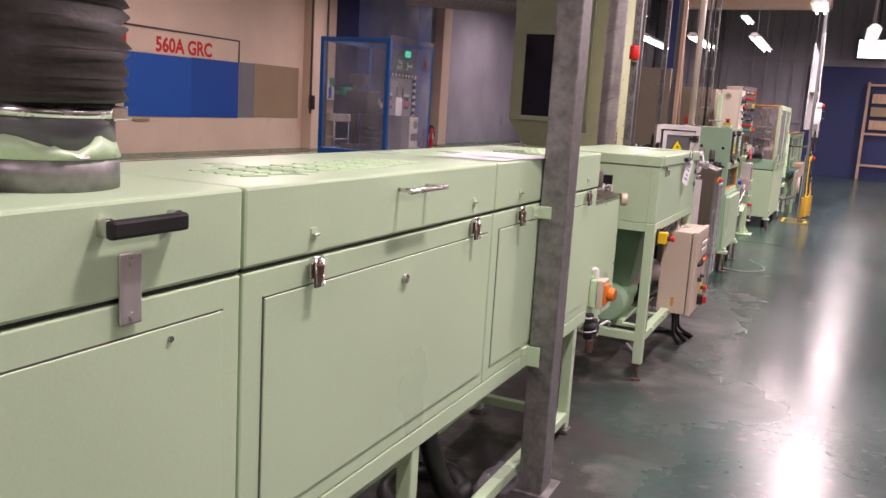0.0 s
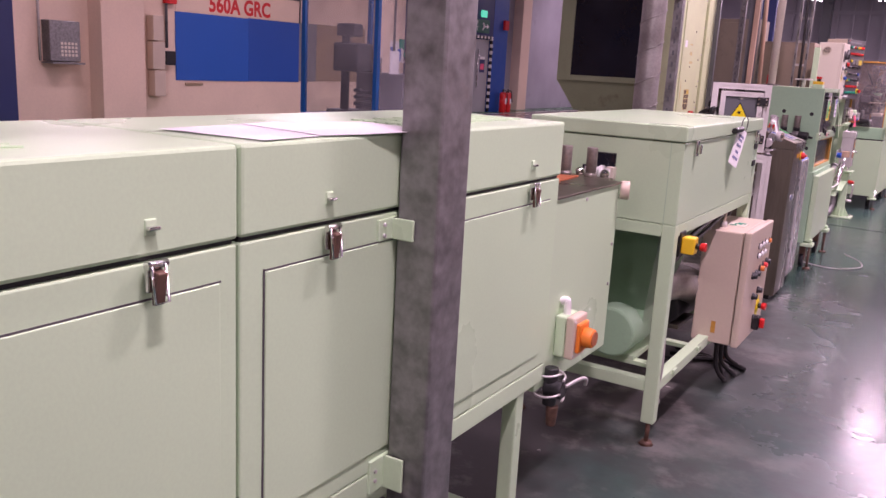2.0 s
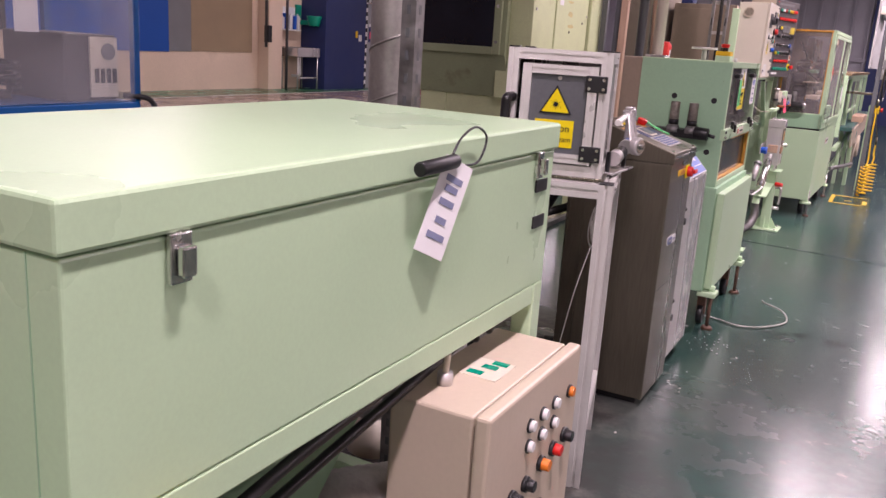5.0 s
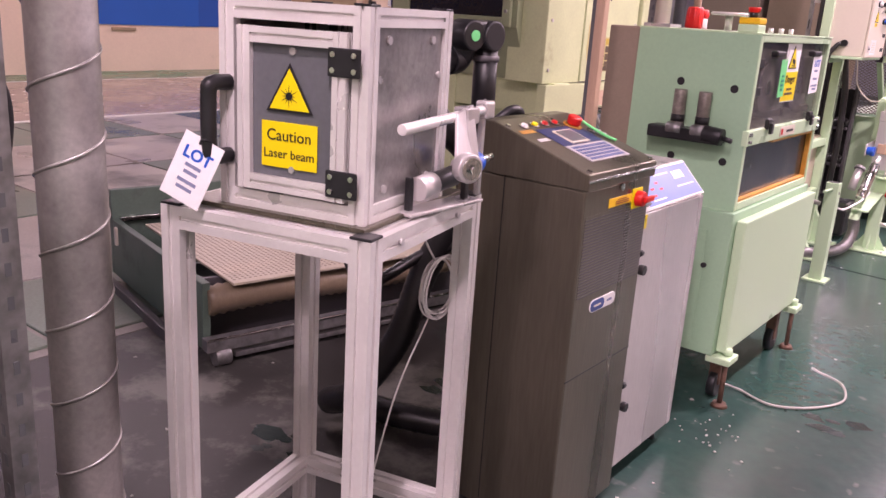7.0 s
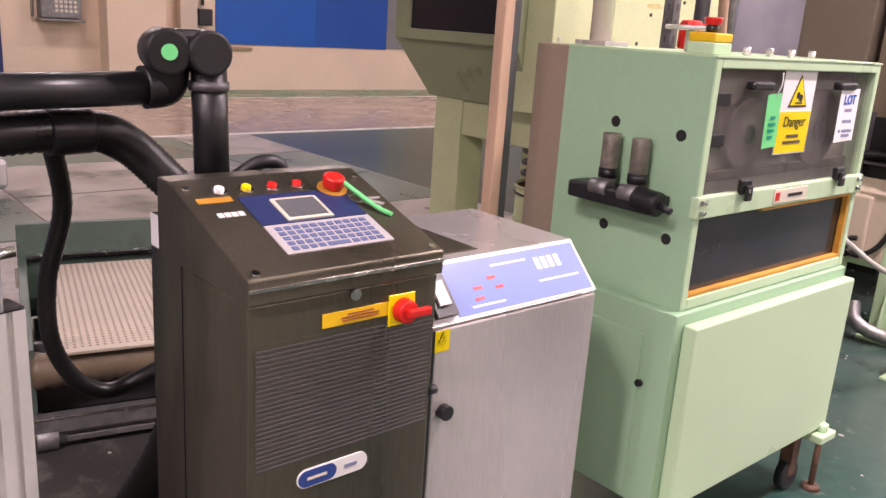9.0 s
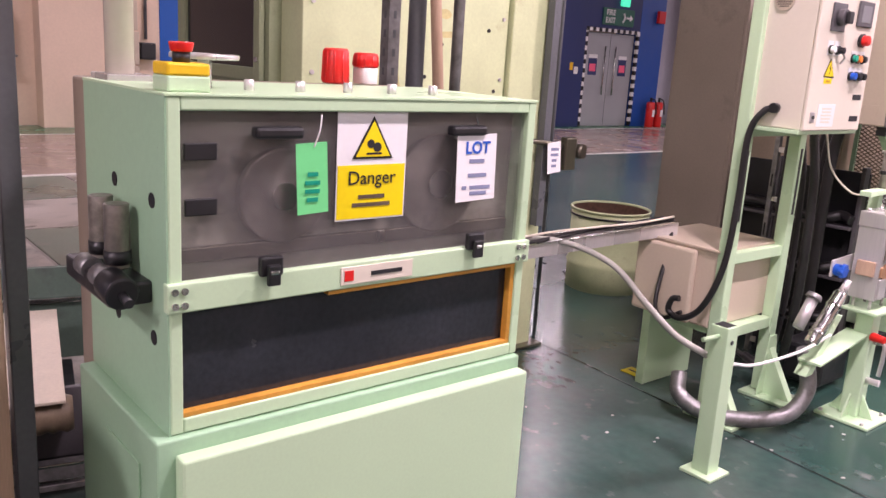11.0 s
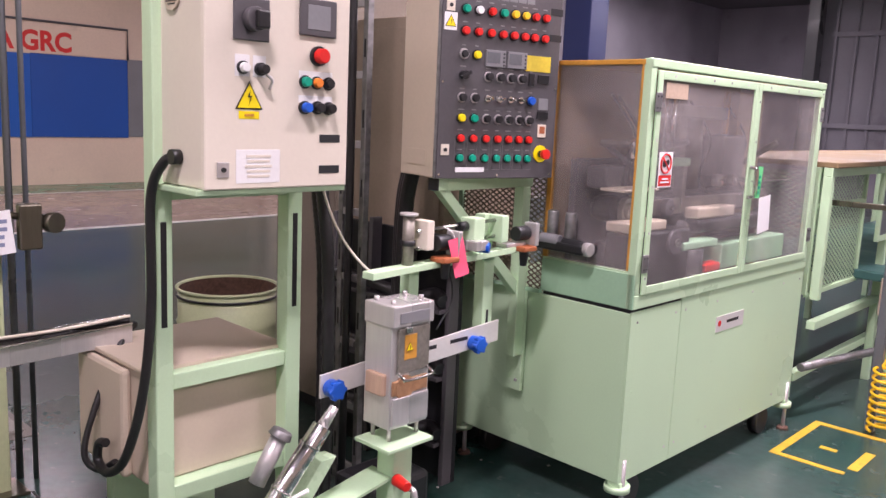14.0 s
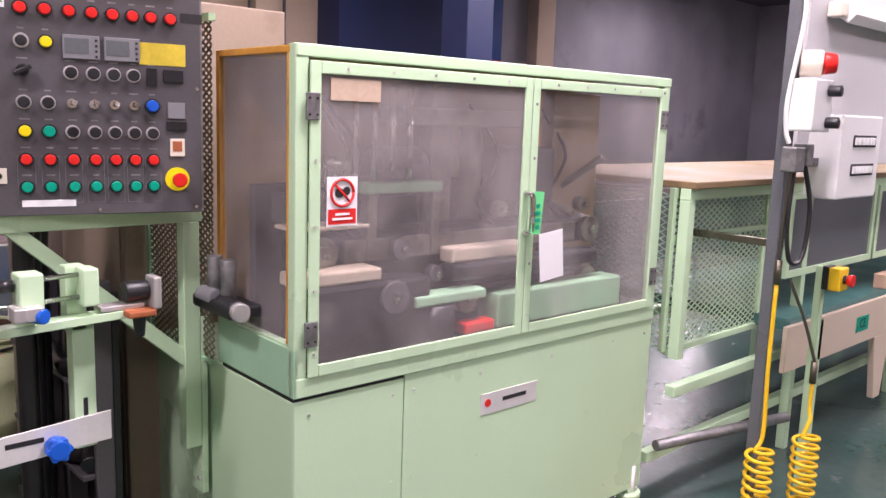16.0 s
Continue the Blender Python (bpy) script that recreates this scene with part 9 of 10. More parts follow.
part("rail_post", cy((-6.0, 3.22, 0), (-6.0, 3.22, 1.13), 0.028, seg=14), YELLOW, bar)
for y in (17.6, 18.28):
    pole("wall_conduit", WX + 0.36, y, 0.0 if y > 18 else 0.9, ROOF, 0.03, CHARCOAL, "dark conduit running up the pillar")
solid("wall_isolator", bx((WX + 0.3, 17.6, 1.0), (WX + 0.42, 17.72, 1.35), 0.01), BLACK, "black isolator on the pillar", "isolator")

# sink with bottles
sk = thing("wash_sink", (WX + 0.35, 18.75, 0), "stainless wash sink on thin legs", "sink")
part("basin", bx((WX + 0.1, 18.35, 0.72), (WX + 0.62, 19.15, 0.92), 0.02), STEEL, sk)
part("basin_hollow", bx((WX + 0.15, 18.4, 0.915), (WX + 0.57, 19.1, 0.923), 0.002), DARKSTEEL, sk)
for x in (WX + 0.14, WX + 0.58):
    for y in (18.4, 19.1):
        part("leg", cy((x, y, 0), (x, y, 0.73), 0.018, seg=10), STEEL, sk)
part("drain_pipe", tube(B(), [(WX + 0.35, 18.75, 0.72), (WX + 0.35, 18.75, 0.4), (WX + 0.3, 18.8, 0.3), (WX + 0.1, 18.8, 0.28)], 0.03, seg=10), WHITE, sk)
part("brace", bx((WX + 0.56, 18.4, 0.25), (WX + 0.6, 19.1, 0.28), 0.003), STEEL, sk)
sh = thing("wall_shelf", (WX + 0.1, 18.7, 1.3), "white wall shelf of soap dispensers", "shelf")
part("shelf_board", bx((WX, 18.2, 1.27), (WX + 0.2, 19.0, 1.3), 0.004), WHITE, sh)
part("back_board", bx((WX, 18.2, 1.3), (WX + 0.015, 19.0, 1.78), 0.003), PAPER, sh)
for k, (y, mm, h) in enumerate(((18.27, ORANGE, 0.33), (18.4, WHITE, 0.26), (18.53, BLUEKNOB, 0.34), (18.68, WHITE, 0.3), (18.82, BLUEKNOB, 0.3), (18.94, WHITE, 0.3))):
    bt = thing("soap_dispenser", (WX + 0.1, y, 1.3), "plastic soap dispenser standing on the wall shelf", "dispenser", "soap dispensers")
    part("bottle", bx((WX + 0.04, y - 0.05, 1.301), (WX + 0.16, y + 0.05, 1.301 + h), 0.02), mm, bt)
    part("nozzle", cy((WX + 0.12, y, 1.301 + h), (WX + 0.12, y, 1.34 + h), 0.015, seg=8), WHITE, bt)
ey = thing("eye_wash", (WX + 0.4, 19.1, 1.35), "green plastic emergency eye wash unit", "eye wash")
part("bowl", cy((WX + 0.45, 19.12, 1.4), (WX + 0.45, 19.12, 1.62), 0.12, r2=0.17, seg=20, bev=0.01), GREENBTN, ey)
part("arm", bx((WX, 19.06, 1.42), (WX + 0.4, 19.16, 1.52), 0.01), GREENBTN, ey)
part("sign", bx((WX, 18.98, 1.55), (WX + 0.05, 19.16, 1.85), 0.004), GREENBTN, ey)

# blue block with the fire exit
EXx = -11.8
struct("partition", bx((WX, 19.22, 0), (EXx, 20.83, ROOF), 0.004), NAVY, "dark blue painted partition beside the exit", "partition")
struct("partition", bx((WX, 20.83, 2.13), (EXx - 0.004, 22.63, ROOF), 0.004), NAVY, "dark blue painted partition above the exit", "partition")
struct("partition", bx((WX, 22.63, 0), (EXx, 23.5, ROOF), 0.004), mat("mid_blue_paint", (0.01, 0.07, 0.33), 0.5, var=0.06), "blue painted partition beside the exit", "partition")
ed = struct("door_2", bx((EXx - 0.12, 20.93, 0.01), (EXx - 0.07, 22.53, 2.03), 0.004), GREYDOOR, "closed grey double fire exit door", "door")
part("door_gap", bx((EXx - 0.0705, 21.725, 0.02), (EXx - 0.068, 21.735, 2.02), 0), BLACKINK, ed)
for y in (21.55, 21.9):
    part("pull_handle", cy((EXx - 0.04, y, 0.7), (EXx - 0.04, y, 1.75), 0.018, seg=10), CHROME, ed)
for y in (21.2, 22.2):
    n = plate("door_notice", ed, (EXx - 0.069, y, 1.3), E_, 0.28, 0.36, NAVY, 0.004)
    plate("notice_top", n, (EXx - 0.065, y, 1.52), E_, 0.28, 0.08, WHITE, 0.003)
    plate("notice_picture", n, (EXx - 0.065, y, 1.28), E_, 0.2, 0.16, PINK, 0.002)
for k in range(22):
    z = 0.02 + k * 0.095
    for y in (20.83, 22.57):
        part("hazard_stripe", bx((EXx - 0.06, y, z), (EXx + 0.002, y + 0.07, z + 0.093), 0), WHITE if k % 2 else BLACKINK, ed)
for k in range(18):
    y = 20.83 + k * 0.1
    part("hazard_stripe", bx((EXx - 0.06, y, 2.05), (EXx + 0.003, min(y + 0.1, 22.63), 2.125), 0), WHITE if k % 2 else BLACKINK, ed)
fs = solid("fire_exit_sign", bx((EXx, 21.3, 2.2), (EXx + 0.02, 22.35, 2.56), 0.003), mat("dark_green_sign", (0.02, 0.12, 0.08), 0.5), "green fire exit sign with white letters", "sign")
words("lettering", "FIRE", 0.16, facing((EXx + 0.021, 21.55, 2.46), E_), WHITE, fs, 0.004)
words("lettering", "EXIT", 0.16, facing((EXx + 0.021, 21.55, 2.3), E_), WHITE, fs, 0.004)
part("running_mark", tube(B(), [(EXx + 0.022, 21.95, 2.27), (EXx + 0.022, 22.02, 2.38), (EXx + 0.022, 21.97, 2.47)], 0.025, seg=6), WHITE, fs)
part("arrow_mark", prism(B(), [(EXx + 0.02, 22.08, 2.36), (EXx + 0.02, 22.2, 2.36), (EXx + 0.02, 22.2, 2.31), (EXx + 0.02, 22.31, 2.38), (EXx + 0.02, 22.2, 2.45), (EXx + 0.02, 22.2, 2.4), (EXx + 0.02, 22.08, 2.4)], (0.002, 0, 0)), WHITE, fs)
ls = thing("exit_lamp", (EXx + 0.05, 21.98, 2.62), "small green glowing exit lamp", "lamp")
part("lamp_body", bx((EXx, 21.85, 2.62), (EXx + 0.06, 22.12, 2.8), 0.01), EXITGLOW, ls)
plate("switch_plate", fs, (EXx, 20.6, 1.2), E_, 0.12, 0.15, WHITE, 0.01)
plate("switch_plate", fs, (EXx, 20.45, 1.28), E_, 0.09, 0.16, YELLOW, 0.01)
solid("fire_alarm_box", bx((EXx, 23.18, 2.35), (EXx + 0.08, 23.42, 2.62), 0.01), RED, "red fire alarm box on the partition", "alarm")
for y in (23.0, 23.3):
    fe = thing("fire_extinguisher", (EXx + 0.25, y, 0), "red fire extinguisher standing on the floor", "extinguisher", "fire extinguishers")
    part("cylinder", cy((EXx + 0.25, y, 0), (EXx + 0.25, y, 0.58), 0.1, seg=18, bev=0.03), RED, fe)
    part("valve", cy((EXx + 0.25, y, 0.58), (EXx + 0.25, y, 0.68), 0.03, seg=10), BLACK, fe)
    part("hose", tube(B(), [(EXx + 0.25, y, 0.66), (EXx + 0.3, y + 0.1, 0.6), (EXx + 0.34, y + 0.12, 0.3)], 0.015, seg=6), BLACK, fe)
    plate("label", fe, (EXx + 0.351, y, 0.33), E_, 0.09, 0.16, PAPER, 0.002)

# ---- end wall ----
for k in range(36):
    x = BAY + 0.3 + k * 0.365
    struct("cladding_rib", bx((x, NORTH - 0.06, 0.0), (x + 0.05, NORTH, ROOF), 0.008), DARKWALL, "dark grey rib of the wall cladding", "cladding")
for z in (1.4, 3.1):
    struct("cladding_rail", bx((BAY, NORTH - 0.075, z), (EAST, NORTH - 0.061, z + 0.09), 0.004), DARKWALL, "dark grey rail across the wall cladding", "cladding")
struct("wall_panel", bx((-1.0, NORTH - 0.1, 0.0), (6.0, NORTH - 0.078, 3.0), 0.004), NAVY, "dark blue painted lower wall panel", "wall panel")
yf = thing("board_rack", (1.3, NORTH - 0.25, 0.0), "bare timber rack of stacked boards before the end wall", "rack")
for x in (0.5, 2.1):
    part("rack_post", bx((x, NORTH - 0.28, 0), (x + 0.07, NORTH - 0.21, 2.6), 0.005), WOOD, yf)
for z in (0.35, 1.2, 2.5):
    part("rack_rail", bx((0.57, NORTH - 0.275, z), (2.1, NORTH - 0.215, z + 0.06), 0.005), WOOD, yf)
for k in range(3):
    part("stacked_board", bx((0.65, NORTH - 0.2, 1.35 + k * 0.35), (2.05, NORTH - 0.12, 1.6 + k * 0.35), 0.01), TAN if k % 2 else WOOD, yf)
for x, y0, y1, mm in ((-5.5, 25.2, 25.5, SLATE), (-3.5, 24.6, 24.9, SLATE)):
    solid("steel_column", bx((x, y0, 0), (x + 0.22, y1, ROOF), 0.006), mm, "dark grey steel column holding the roof", "column")
fl = thing("flood_light", (0.55, 25.0, 3.3), "bright white flood light high on the end wall", "light")
part("flood_case", bx((0.1, 25.1, 3.18), (1.0, 25.35, 3.72), 0.02), SLATE, fl)
part("flood_lens", bx((0.14, 25.09, 3.22), (0.96, 25.1, 3.68), 0.002), glow("flood_glow", (1.0, 0.96, 1.0), 6.0), fl)
part("flood_arm", cy((0.55, 25.2, 3.7), (0.55, 25.2, ROOF), 0.03, seg=10), SLATE, fl)
la = bpy.data.lights.new("flood_beam", "AREA")
la.shape, la.size, la.size_y, la.energy, la.color = "RECTANGLE", 0.8, 0.45, 10.0, LAMP_COLOUR
new("flood_beam", la).matrix_world = look((0.55, 25.06, 3.45), (0.3, 12.0, 0.0))

# roof steel and ducts
for y in (2.5, 8.0, 13.46, 19.0, 24.0):
    struct("roof_beam", bx((WX, y - 0.08, ROOF - 0.42), (EAST, y + 0.08, ROOF), 0.006), SLATE, "dark steel roof beam", "beam")
for x in (-10.0, -6.0, -2.5, 2.2):
    struct("roof_purlin", bx((x - 0.05, SOUTH, ROOF - 0.14), (x + 0.05, NORTH, ROOF), 0.004), SLATE, "dark steel roof purlin", "beam")
solid("crane_beam", bx((-2.8, 15.6, 3.3), (-0.4, 16.0, 3.62), 0.01), CREAM, "cream painted hanging beam", "beam")
for x in (-2.6, -0.6):
    solid("beam_hanger", cy((x, 15.8, 3.62), (x, 15.8, ROOF), 0.03, seg=10), SLATE, "steel hanger of the cream beam", "hanger")
solid("air_duct", tube(B(), [(-7.5, 14.0, 3.25), (-5.0, 14.0, 3.1), (-3.6, 14.0, 3.2), (-3.1, 14.0, 3.6), (-3.0, 14.0, ROOF)], 0.16, seg=18), GALV, "grey round air duct below the roof", "duct")

# ---- blue inspection bench with clear guard ----
bb = thing("blue_bench", (-3.36, 5.8, 0), "blue steel bench with a clear sheet guard", "bench")
ex0, ex1, ey0, ey1 = -3.68, -3.07, 5.45, 6.17
part("bench_top", bx((ex0, ey0, 0.86), (ex1, ey1, 0.925), 0.005), COBALT, bb)
part("bench_side", bx((ex0, ey0 + 0.01, 0), (ex1 - 0.02, ey0 + 0.04, 0.86), 0.004), COBALT, bb)
part("bench_side", bx((ex0, ey1 - 0.22, 0), (ex1 - 0.02, ey1 - 0.01, 0.86), 0.004), COBALT, bb)
part("bench_back", bx((ex0, ey0 + 0.04, 0.2), (ex0 + 0.02, ey1 - 0.22, 0.86), 0.003), COBALT, bb)
for x in (ex0 + 0.015, ex1 - 0.015):
    for y in (ey0 + 0.015, ey1 - 0.015):
        part("guard_post", bx((x - 0.015, y - 0.015, 0.925), (x + 0.015, y + 0.015, 1.765), 0.002), COBALT, bb)
for y in (ey0 + 0.015, ey1 - 0.015):
    part("guard_rail", bx((ex0 + 0.03, y - 0.015, 1.735), (ex1 - 0.03, y + 0.015, 1.765), 0.002), COBALT, bb)
for x in (ex0 + 0.015,):
    part("guard_rail", bx((x - 0.015, ey0 + 0.03, 1.735), (x + 0.015, ey1 - 0.03, 1.765), 0.002), COBALT, bb)
for nm, a, b in (("clear_sheet", (ex1 - 0.004, ey0, 0.93), (ex1, ey1, 1.79)), ("clear_sheet", (ex0 + 0.03, ey0 + 0.012, 0.93), (ex1 - 0.03, ey0 + 0.016, 1.735))):
    o = part(nm, bx(a, b, 0), CLEARSHEET, bb, "clear plastic guard sheet")
    o.visible_shadow = False
ins = thing("grey_instrument", (-3.35, 6.02, 0.925), "dark grey bench instrument with a pale front", "instrument")
part("case", bx((-3.55, 5.86, 0.926), (-3.16, 6.12, 1.2), 0.008), CHARCOAL, ins)
part("front", bx((-3.16, 5.98, 0.94), (-3.15, 6.12, 1.19), 0.003), PALE, ins)
part("fan_ring", cy((-3.15, 6.07, 1.13), (-3.146, 6.07, 1.13), 0.035, seg=18), GREYBOARD, ins)
for k in range(4):
    part("port", bx((-3.15, 6.0 + k * 0.03, 1.0), (-3.146, 6.02 + k * 0.03, 1.06), 0.001), BLACK, ins)
mi = thing("measuring_device", (-3.42, 5.62, 0.925), "black measuring device with a coiled cable", "instrument")
part("base", bx((-3.52, 5.52, 0.926), (-3.34, 5.75, 0.96), 0.005), CHARCOAL, mi)
part("column", cy((-3.45, 5.62, 0.96), (-3.45, 5.62, 1.5), 0.028, seg=14), CHARCOAL, mi)
part("head", bx((-3.5, 5.55, 1.2), (-3.3, 5.72, 1.38), 0.012), BLACK, mi)
part("upper_head", bx((-3.5, 5.58, 1.42), (-3.36, 5.68, 1.5), 0.01), CHARCOAL, mi)
part("cable_coil", tube(B(), [(-3.3 + 0.075 * math.cos(0.6 * k), 5.66 + 0.075 * math.sin(0.6 * k), 0.975 + 0.004 * k) for k in range(30)], 0.013, seg=7, smooth=2), BLACK, mi)
solid("paper_note", bx((-3.086, 5.6, 1.2), (-3.083, 5.7, 1.34), 0), PAPER, "white paper note stuck inside the guard", "paper")
solid("bench_cable", tube(B(), [(-3.1, 6.1, 0.95), (-3.04, 6.2, 0.93), (-3.02, 6.22, 0.8), (-3.04, 6.2, 0.6), (-3.1, 6.22, 0.45)], 0.012, seg=8), BLACK, "black cable hanging off the bench", "cable")

# ---- worn ground beside the line ----
cp = struct("concrete_patch", bx((-7.88, -4.0, -0.002), (-2.7, 10.1, 0.003), 0), CONCRETE, "worn grey concrete ground with dirty joints", "floor")
shapes = {}
rd = random.Random(31)
ys = [4.2, 5.3, 6.2, 7.25, 8.3, 9.2, 10.08]
xs = [-7.86, -6.7, -5.6, -4.55, -3.5, -2.75]
SLABM = [mat("slab_grey", (0.36, 0.33, 0.3), 0.36, var=0.25, scale=1.5, dirt=(0.07, 0.085, 0.07), dirt_at=0.5, dirt_scale=1.6), mat("slab_green_worn", (0.13, 0.165, 0.13), 0.33, var=0.3, scale=1.4, dirt=(0.22, 0.2, 0.18), dirt_at=0.55, dirt_scale=2.4)]
for i in range(len(xs) - 1):
    for j in range(len(ys) - 1):
        bm = bx((xs[i] + 0.012, ys[j] + 0.012, 0.0), (xs[i + 1] - 0.012, ys[j + 1] - 0.012, 0.009 + rd.uniform(0, 0.004)), 0.003, 1)
        part("slab", bm, SLABM[0 if rd.random() < 0.6 else 1], cp)
# low deck machine on the ground behind the table
ld = thing("low_deck", (-2.7, 6.95, 0), "low green framed deck with a perforated sheet top", "deck")
turn = pose(-2.27, 6.49, 0, 0, 0, -13)
DECKGREEN = mat("dark_green_paint", (0.085, 0.125, 0.1), 0.45, var=0.15, scale=4, dirt=(0.04, 0.045, 0.04), dirt_at=0.55, dirt_scale=4)
for nm, a, b, mm in (("deck_side", (-1.0, 0.0, 0.05), (-0.01, 0.03, 0.3), DECKGREEN), ("back_panel", (-1.03, 0.0, 0.05), (-1.0, 1.3, 0.43), DECKGREEN), ("back_edge", (-1.0, 0.03, 0.29), (-0.975, 1.3, 0.31), CHROME),
                     ("deck_end", (-0.12, 0.03, 0.06), (-0.1, 1.25, 0.285), CHARCOAL), ("steel_rail", (0.0, -0.01, 0.06), (0.05, 1.25, 0.105), GALV), ("rail_edge", (0.046, -0.01, 0.1), (0.052, 1.25, 0.11), CHROME),
                     ("under_frame", (-0.98, 0.04, 0.0), (-0.14, 1.25, 0.05), BLACK), ("lower_rail", (0.02, 0.1, 0.02), (0.04, 1.25, 0.04), GALV), ("side_skirt", (-1.0, -0.05, 0.0), (-0.05, -0.02, 0.05), CHARCOAL)):
    part(nm, turned(bx(a, b, 0.003), turn), mm, ld)
tp = part("deck_top", turned(bx((-0.87, 0.1, 0.288), (0.03, 1.2, 0.298), 0.002), turn), TREAD, ld, "beige perforated metal sheet top")
ho = B()
for i in range(42):
    for j in range(26):
        c = turn @ Vector((-0.855 + i * 0.0207, 0.118 + j * 0.0207, 0.2975))
        box(ho, c - Vector((0.004, 0.004, 0)), c + Vector((0.004, 0.004, 0.0014)))
part("perforation", ho, BROWNCAB, tp)["kind"] = "stuff"
part("roller_foot", turned(cy((0.03, 0.02, 0.035), (0.03, 0.08, 0.035), 0.035, seg=16, bev=0.004), turn), GALV, ld)
part("side_clip", turned(bx((-0.94, -0.012, 0.2), (-0.92, 0.0, 0.28), 0.002), turn), PALE, ld)
solid("suction_hose", tube(B(), [turn @ Vector((-0.03, 0.02 + 0.15 * k, 0.225 + 0.008 * math.sin(k))) for k in range(9)], 0.05, seg=16, ribs=0.007, smooth=8), HOSEBRONZE, "bronze corrugated suction hose along the deck", "hose")
OIL = mat("oil_stain", (0.022, 0.034, 0.032), 0.25, var=0.3)
for k, (cx, cyy, sx, sy, n) in enumerate(((-1.66, 6.31, 0.05, 0.03, 14), (-1.9, 9.6, 0.1, 0.05, 12), (-1.45, 7.0, 0.1, 0.06, 22), (-0.42, 7.72, 0.09, 0.05, 9))):
    bm = B()
    for j in range(n):
        x, y, s = rd.gauss(cx, sx), rd.gauss(cyy, sy), rd.uniform(0.008, 0.05) * (1 if j % 3 else 1.4)
        prism(bm, [(x + s * math.cos(a) * rd.uniform(0.6, 1.25), y + 0.6 * s * math.sin(a) * rd.uniform(0.6, 1.25), 0.0004 + 0.00006 * j) for a in [2 * math.pi * i / 9 for i in range(9)]], (0, 0, 0.0004))
    struct("oil_stain", bm, OIL, "dark speckled oil stain on the floor", "stain")
bm = B()
for k in range(150):
    x, y = rd.gauss(-1.3, 0.5), rd.uniform(1.5, 12.0)
    s = rd.uniform(0.003, 0.01)
    prism(bm, [(x + s * math.cos(a) * rd.uniform(0.5, 1.2), y + s * math.sin(a) * rd.uniform(0.5, 1.2), 0.0006) for a in [2 * math.pi * i / 6 for i in range(6)]], (0, 0, 0.002))
for k in range(26):
    x, y, q = rd.gauss(-0.72, 0.11), rd.gauss(7.3, 0.09), rd.uniform(0.0015, 0.006)
    prism(bm, [(x + q * math.cos(a) * rd.uniform(0.5, 1.2), y + q * math.sin(a) * rd.uniform(0.5, 1.2), 0.0006) for a in [2 * math.pi * i / 6 for i in range(6)]], (0, 0, 0.003))
solid("floor_debris", bm, HOSEGREY, "small pale scraps and paint flakes on the floor", "debris", kind="stuff")
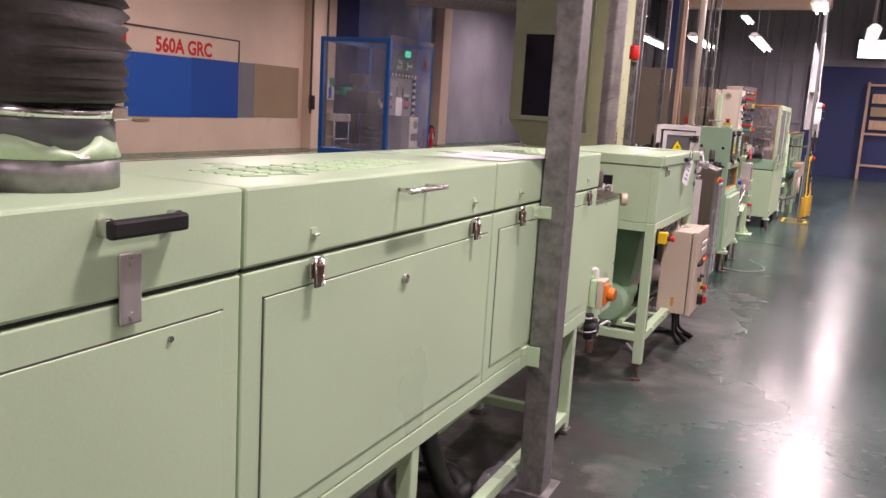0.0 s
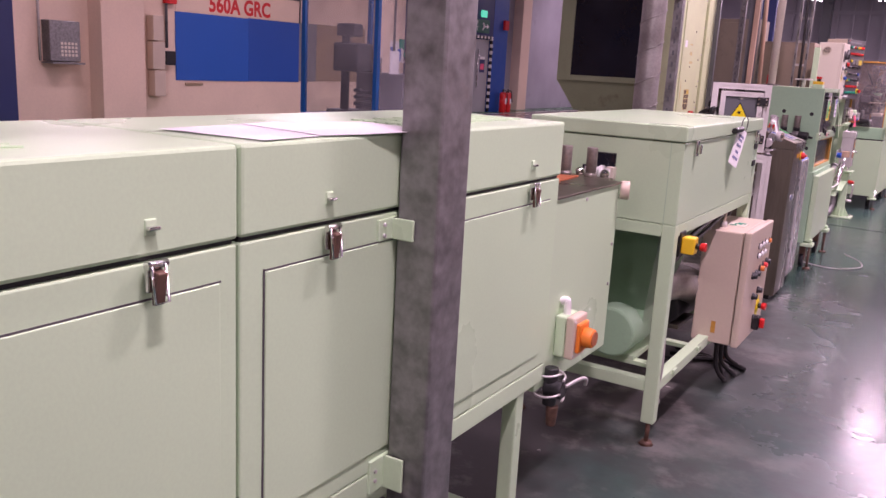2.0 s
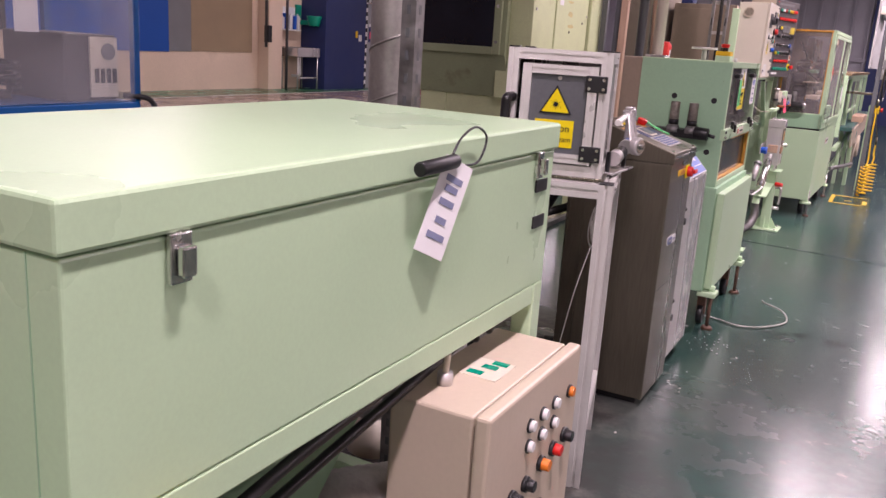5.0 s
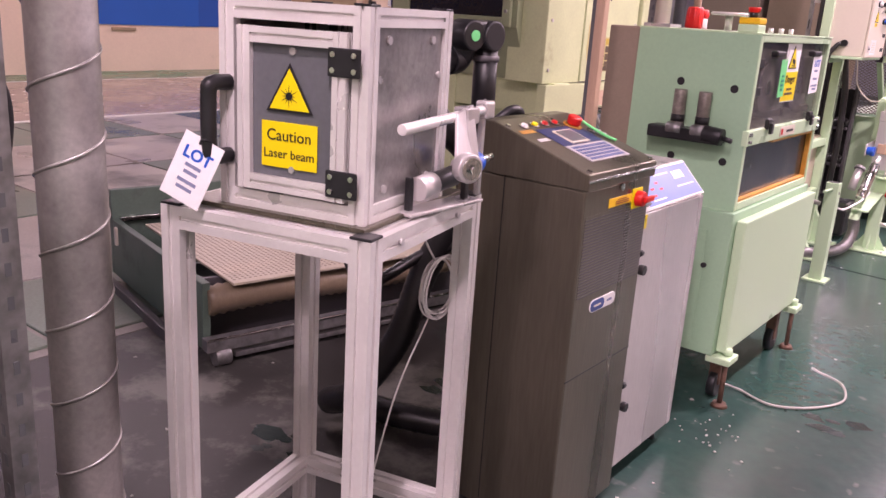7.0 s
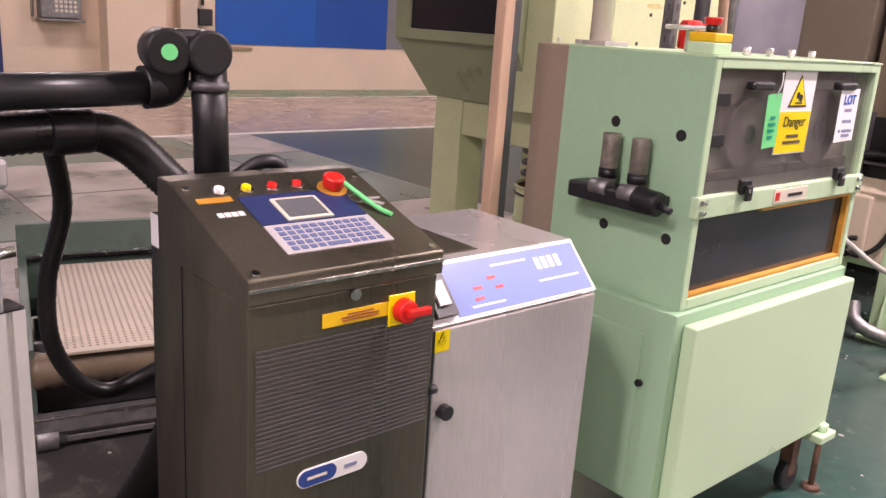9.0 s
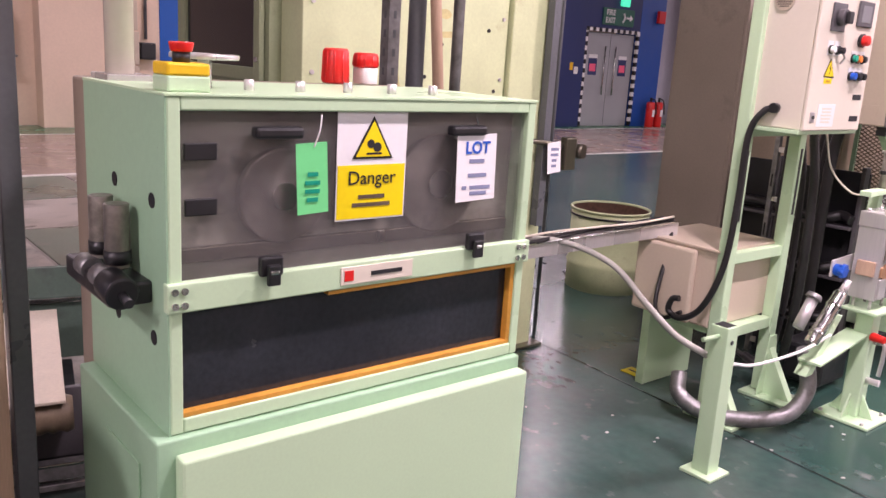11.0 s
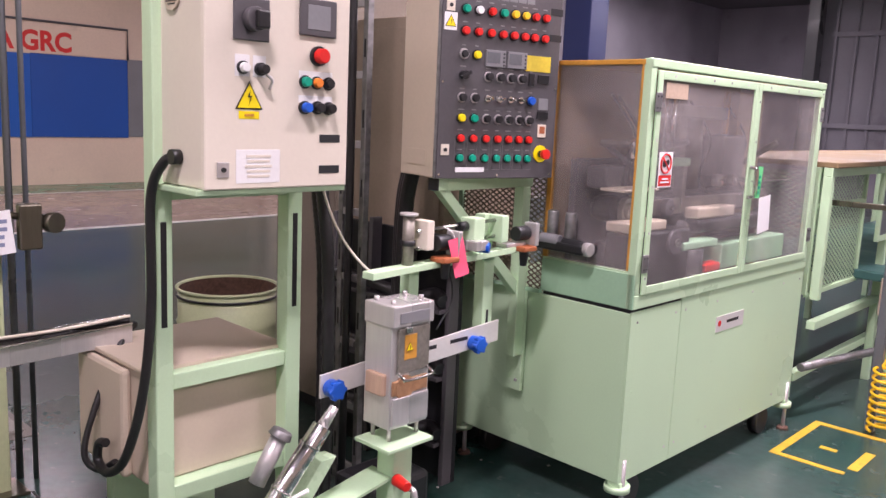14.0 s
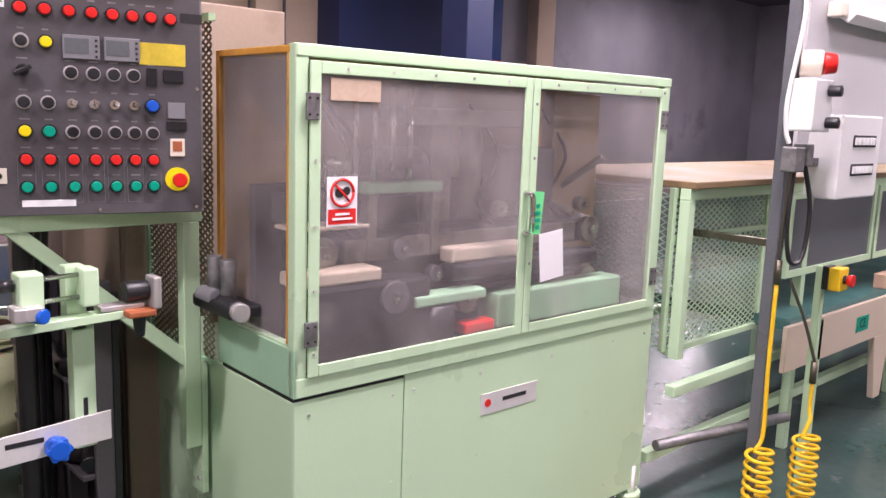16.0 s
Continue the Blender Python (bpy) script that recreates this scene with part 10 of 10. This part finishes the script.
# pale powder and dark scraps on the ground below the press
bm = B()
bmesh.ops.create_grid(bm, x_segments=40, y_segments=30, size=0.5, matrix=Matrix.Diagonal((0.8, 0.62, 1, 1)))
for v in bm.verts:
    edge = 1 - max(abs(v.co.x) / 0.4, abs(v.co.y) / 0.31) + 0.5 * noise.noise(v.co * 7)
    v.co.z = 0.0035 + max(0.0, min(edge, 0.5)) * 0.03 * (1 + noise.noise(v.co * 19)) - (0.006 if edge < 0 else 0)
turned(bm, pose(-2.72, 9.52, 0))
solid("powder_spill", bm, RUBBLE, "pale powder spilt on the ground below the press", "spill", kind="stuff")
bm = B()
for k in range(70):
    x, y, q = rd.gauss(-2.95, 0.13), rd.gauss(9.5, 0.09), rd.uniform(0.006, 0.03) * (2 if k % 9 == 0 else 1)
    prism(bm, [(x + q * math.cos(a) * rd.uniform(0.2, 1.4), y + q * math.sin(a) * rd.uniform(0.2, 1.4), 0.014) for a in [2 * math.pi * i / 7 for i in range(7)]], (0, 0, rd.uniform(0.003, 0.009)))
solid("oily_scraps", bm, RUBBER, "black oily scraps lying in the powder", "scraps", kind="stuff")
# expansion joint and painted bay
struct("floor_joint", prism(B(), [(-2.2, 9.885, 0.001), (-2.2, 9.895, 0.001), (0.5, 9.685, 0.001), (0.5, 9.675, 0.001)], (0, 0, 0.0015)), OIL, "dark joint line across the floor", "floor joint")
for a, b in (((-0.6, 12.28), (-0.565, 12.83)), ((-0.565, 12.795), (-0.28, 12.83)), ((-0.31, 12.36), (-0.27, 12.6)), ((-0.565, 12.28), (-0.3, 12.31))):
    struct("floor_marking", bx((a[0], a[1], 0.0), (b[0], b[1], 0.003), 0), LINEYELLOW, "worn yellow painted bay line", "floor marking")
fm = struct("floor_marking", bx((-0.47, 12.5, 0.0), (-0.4, 12.53, 0.003), 0), LINEYELLOW, "worn yellow painted bay number", "floor marking")
solid("floor_cable", tube(B(), [(-0.85, 7.7, 0.02), (-0.78, 7.72, 0.008), (-0.66, 7.68, 0.007), (-0.55, 7.75, 0.007), (-0.47, 7.9, 0.007), (-0.5, 8.0, 0.03), (-0.58, 7.98, 0.06), (-0.6, 7.95, 0.08)], 0.0045, seg=7), HOSEGREY, "thin pale cable curling on the floor", "cable")

# white screen hung beside the conveyor cover, with a batten fixed to it
ws = thing("white_screen", (-0.49, 14.3, 1.27), "plain white screen board hung beside the cover", "screen")
part("screen_board", bx((-0.5, 13.2, 1.27), (-0.48, 15.6, 2.5), 0.004), SCREENWHITE, ws)
for y in (13.5, 15.3):
    part("screen_rod", cy((-0.49, y, 2.49), (-0.49, y, ROOF), 0.008, seg=8), SLATE, ws)
bt = part("light_batten", prism(B(), [(-0.48, 13.38, 1.83), (-0.42, 13.38, 1.79), (-0.39, 13.38, 1.82), (-0.41, 13.38, 1.87), (-0.48, 13.38, 1.89)], (0, 1.5, 0), 0.004), WHITE, ws, "white lamp batten with end cap")
part("batten_cap", bx((-0.478, 13.33, 1.81), (-0.42, 13.38, 1.865), 0.006), PALE, bt)
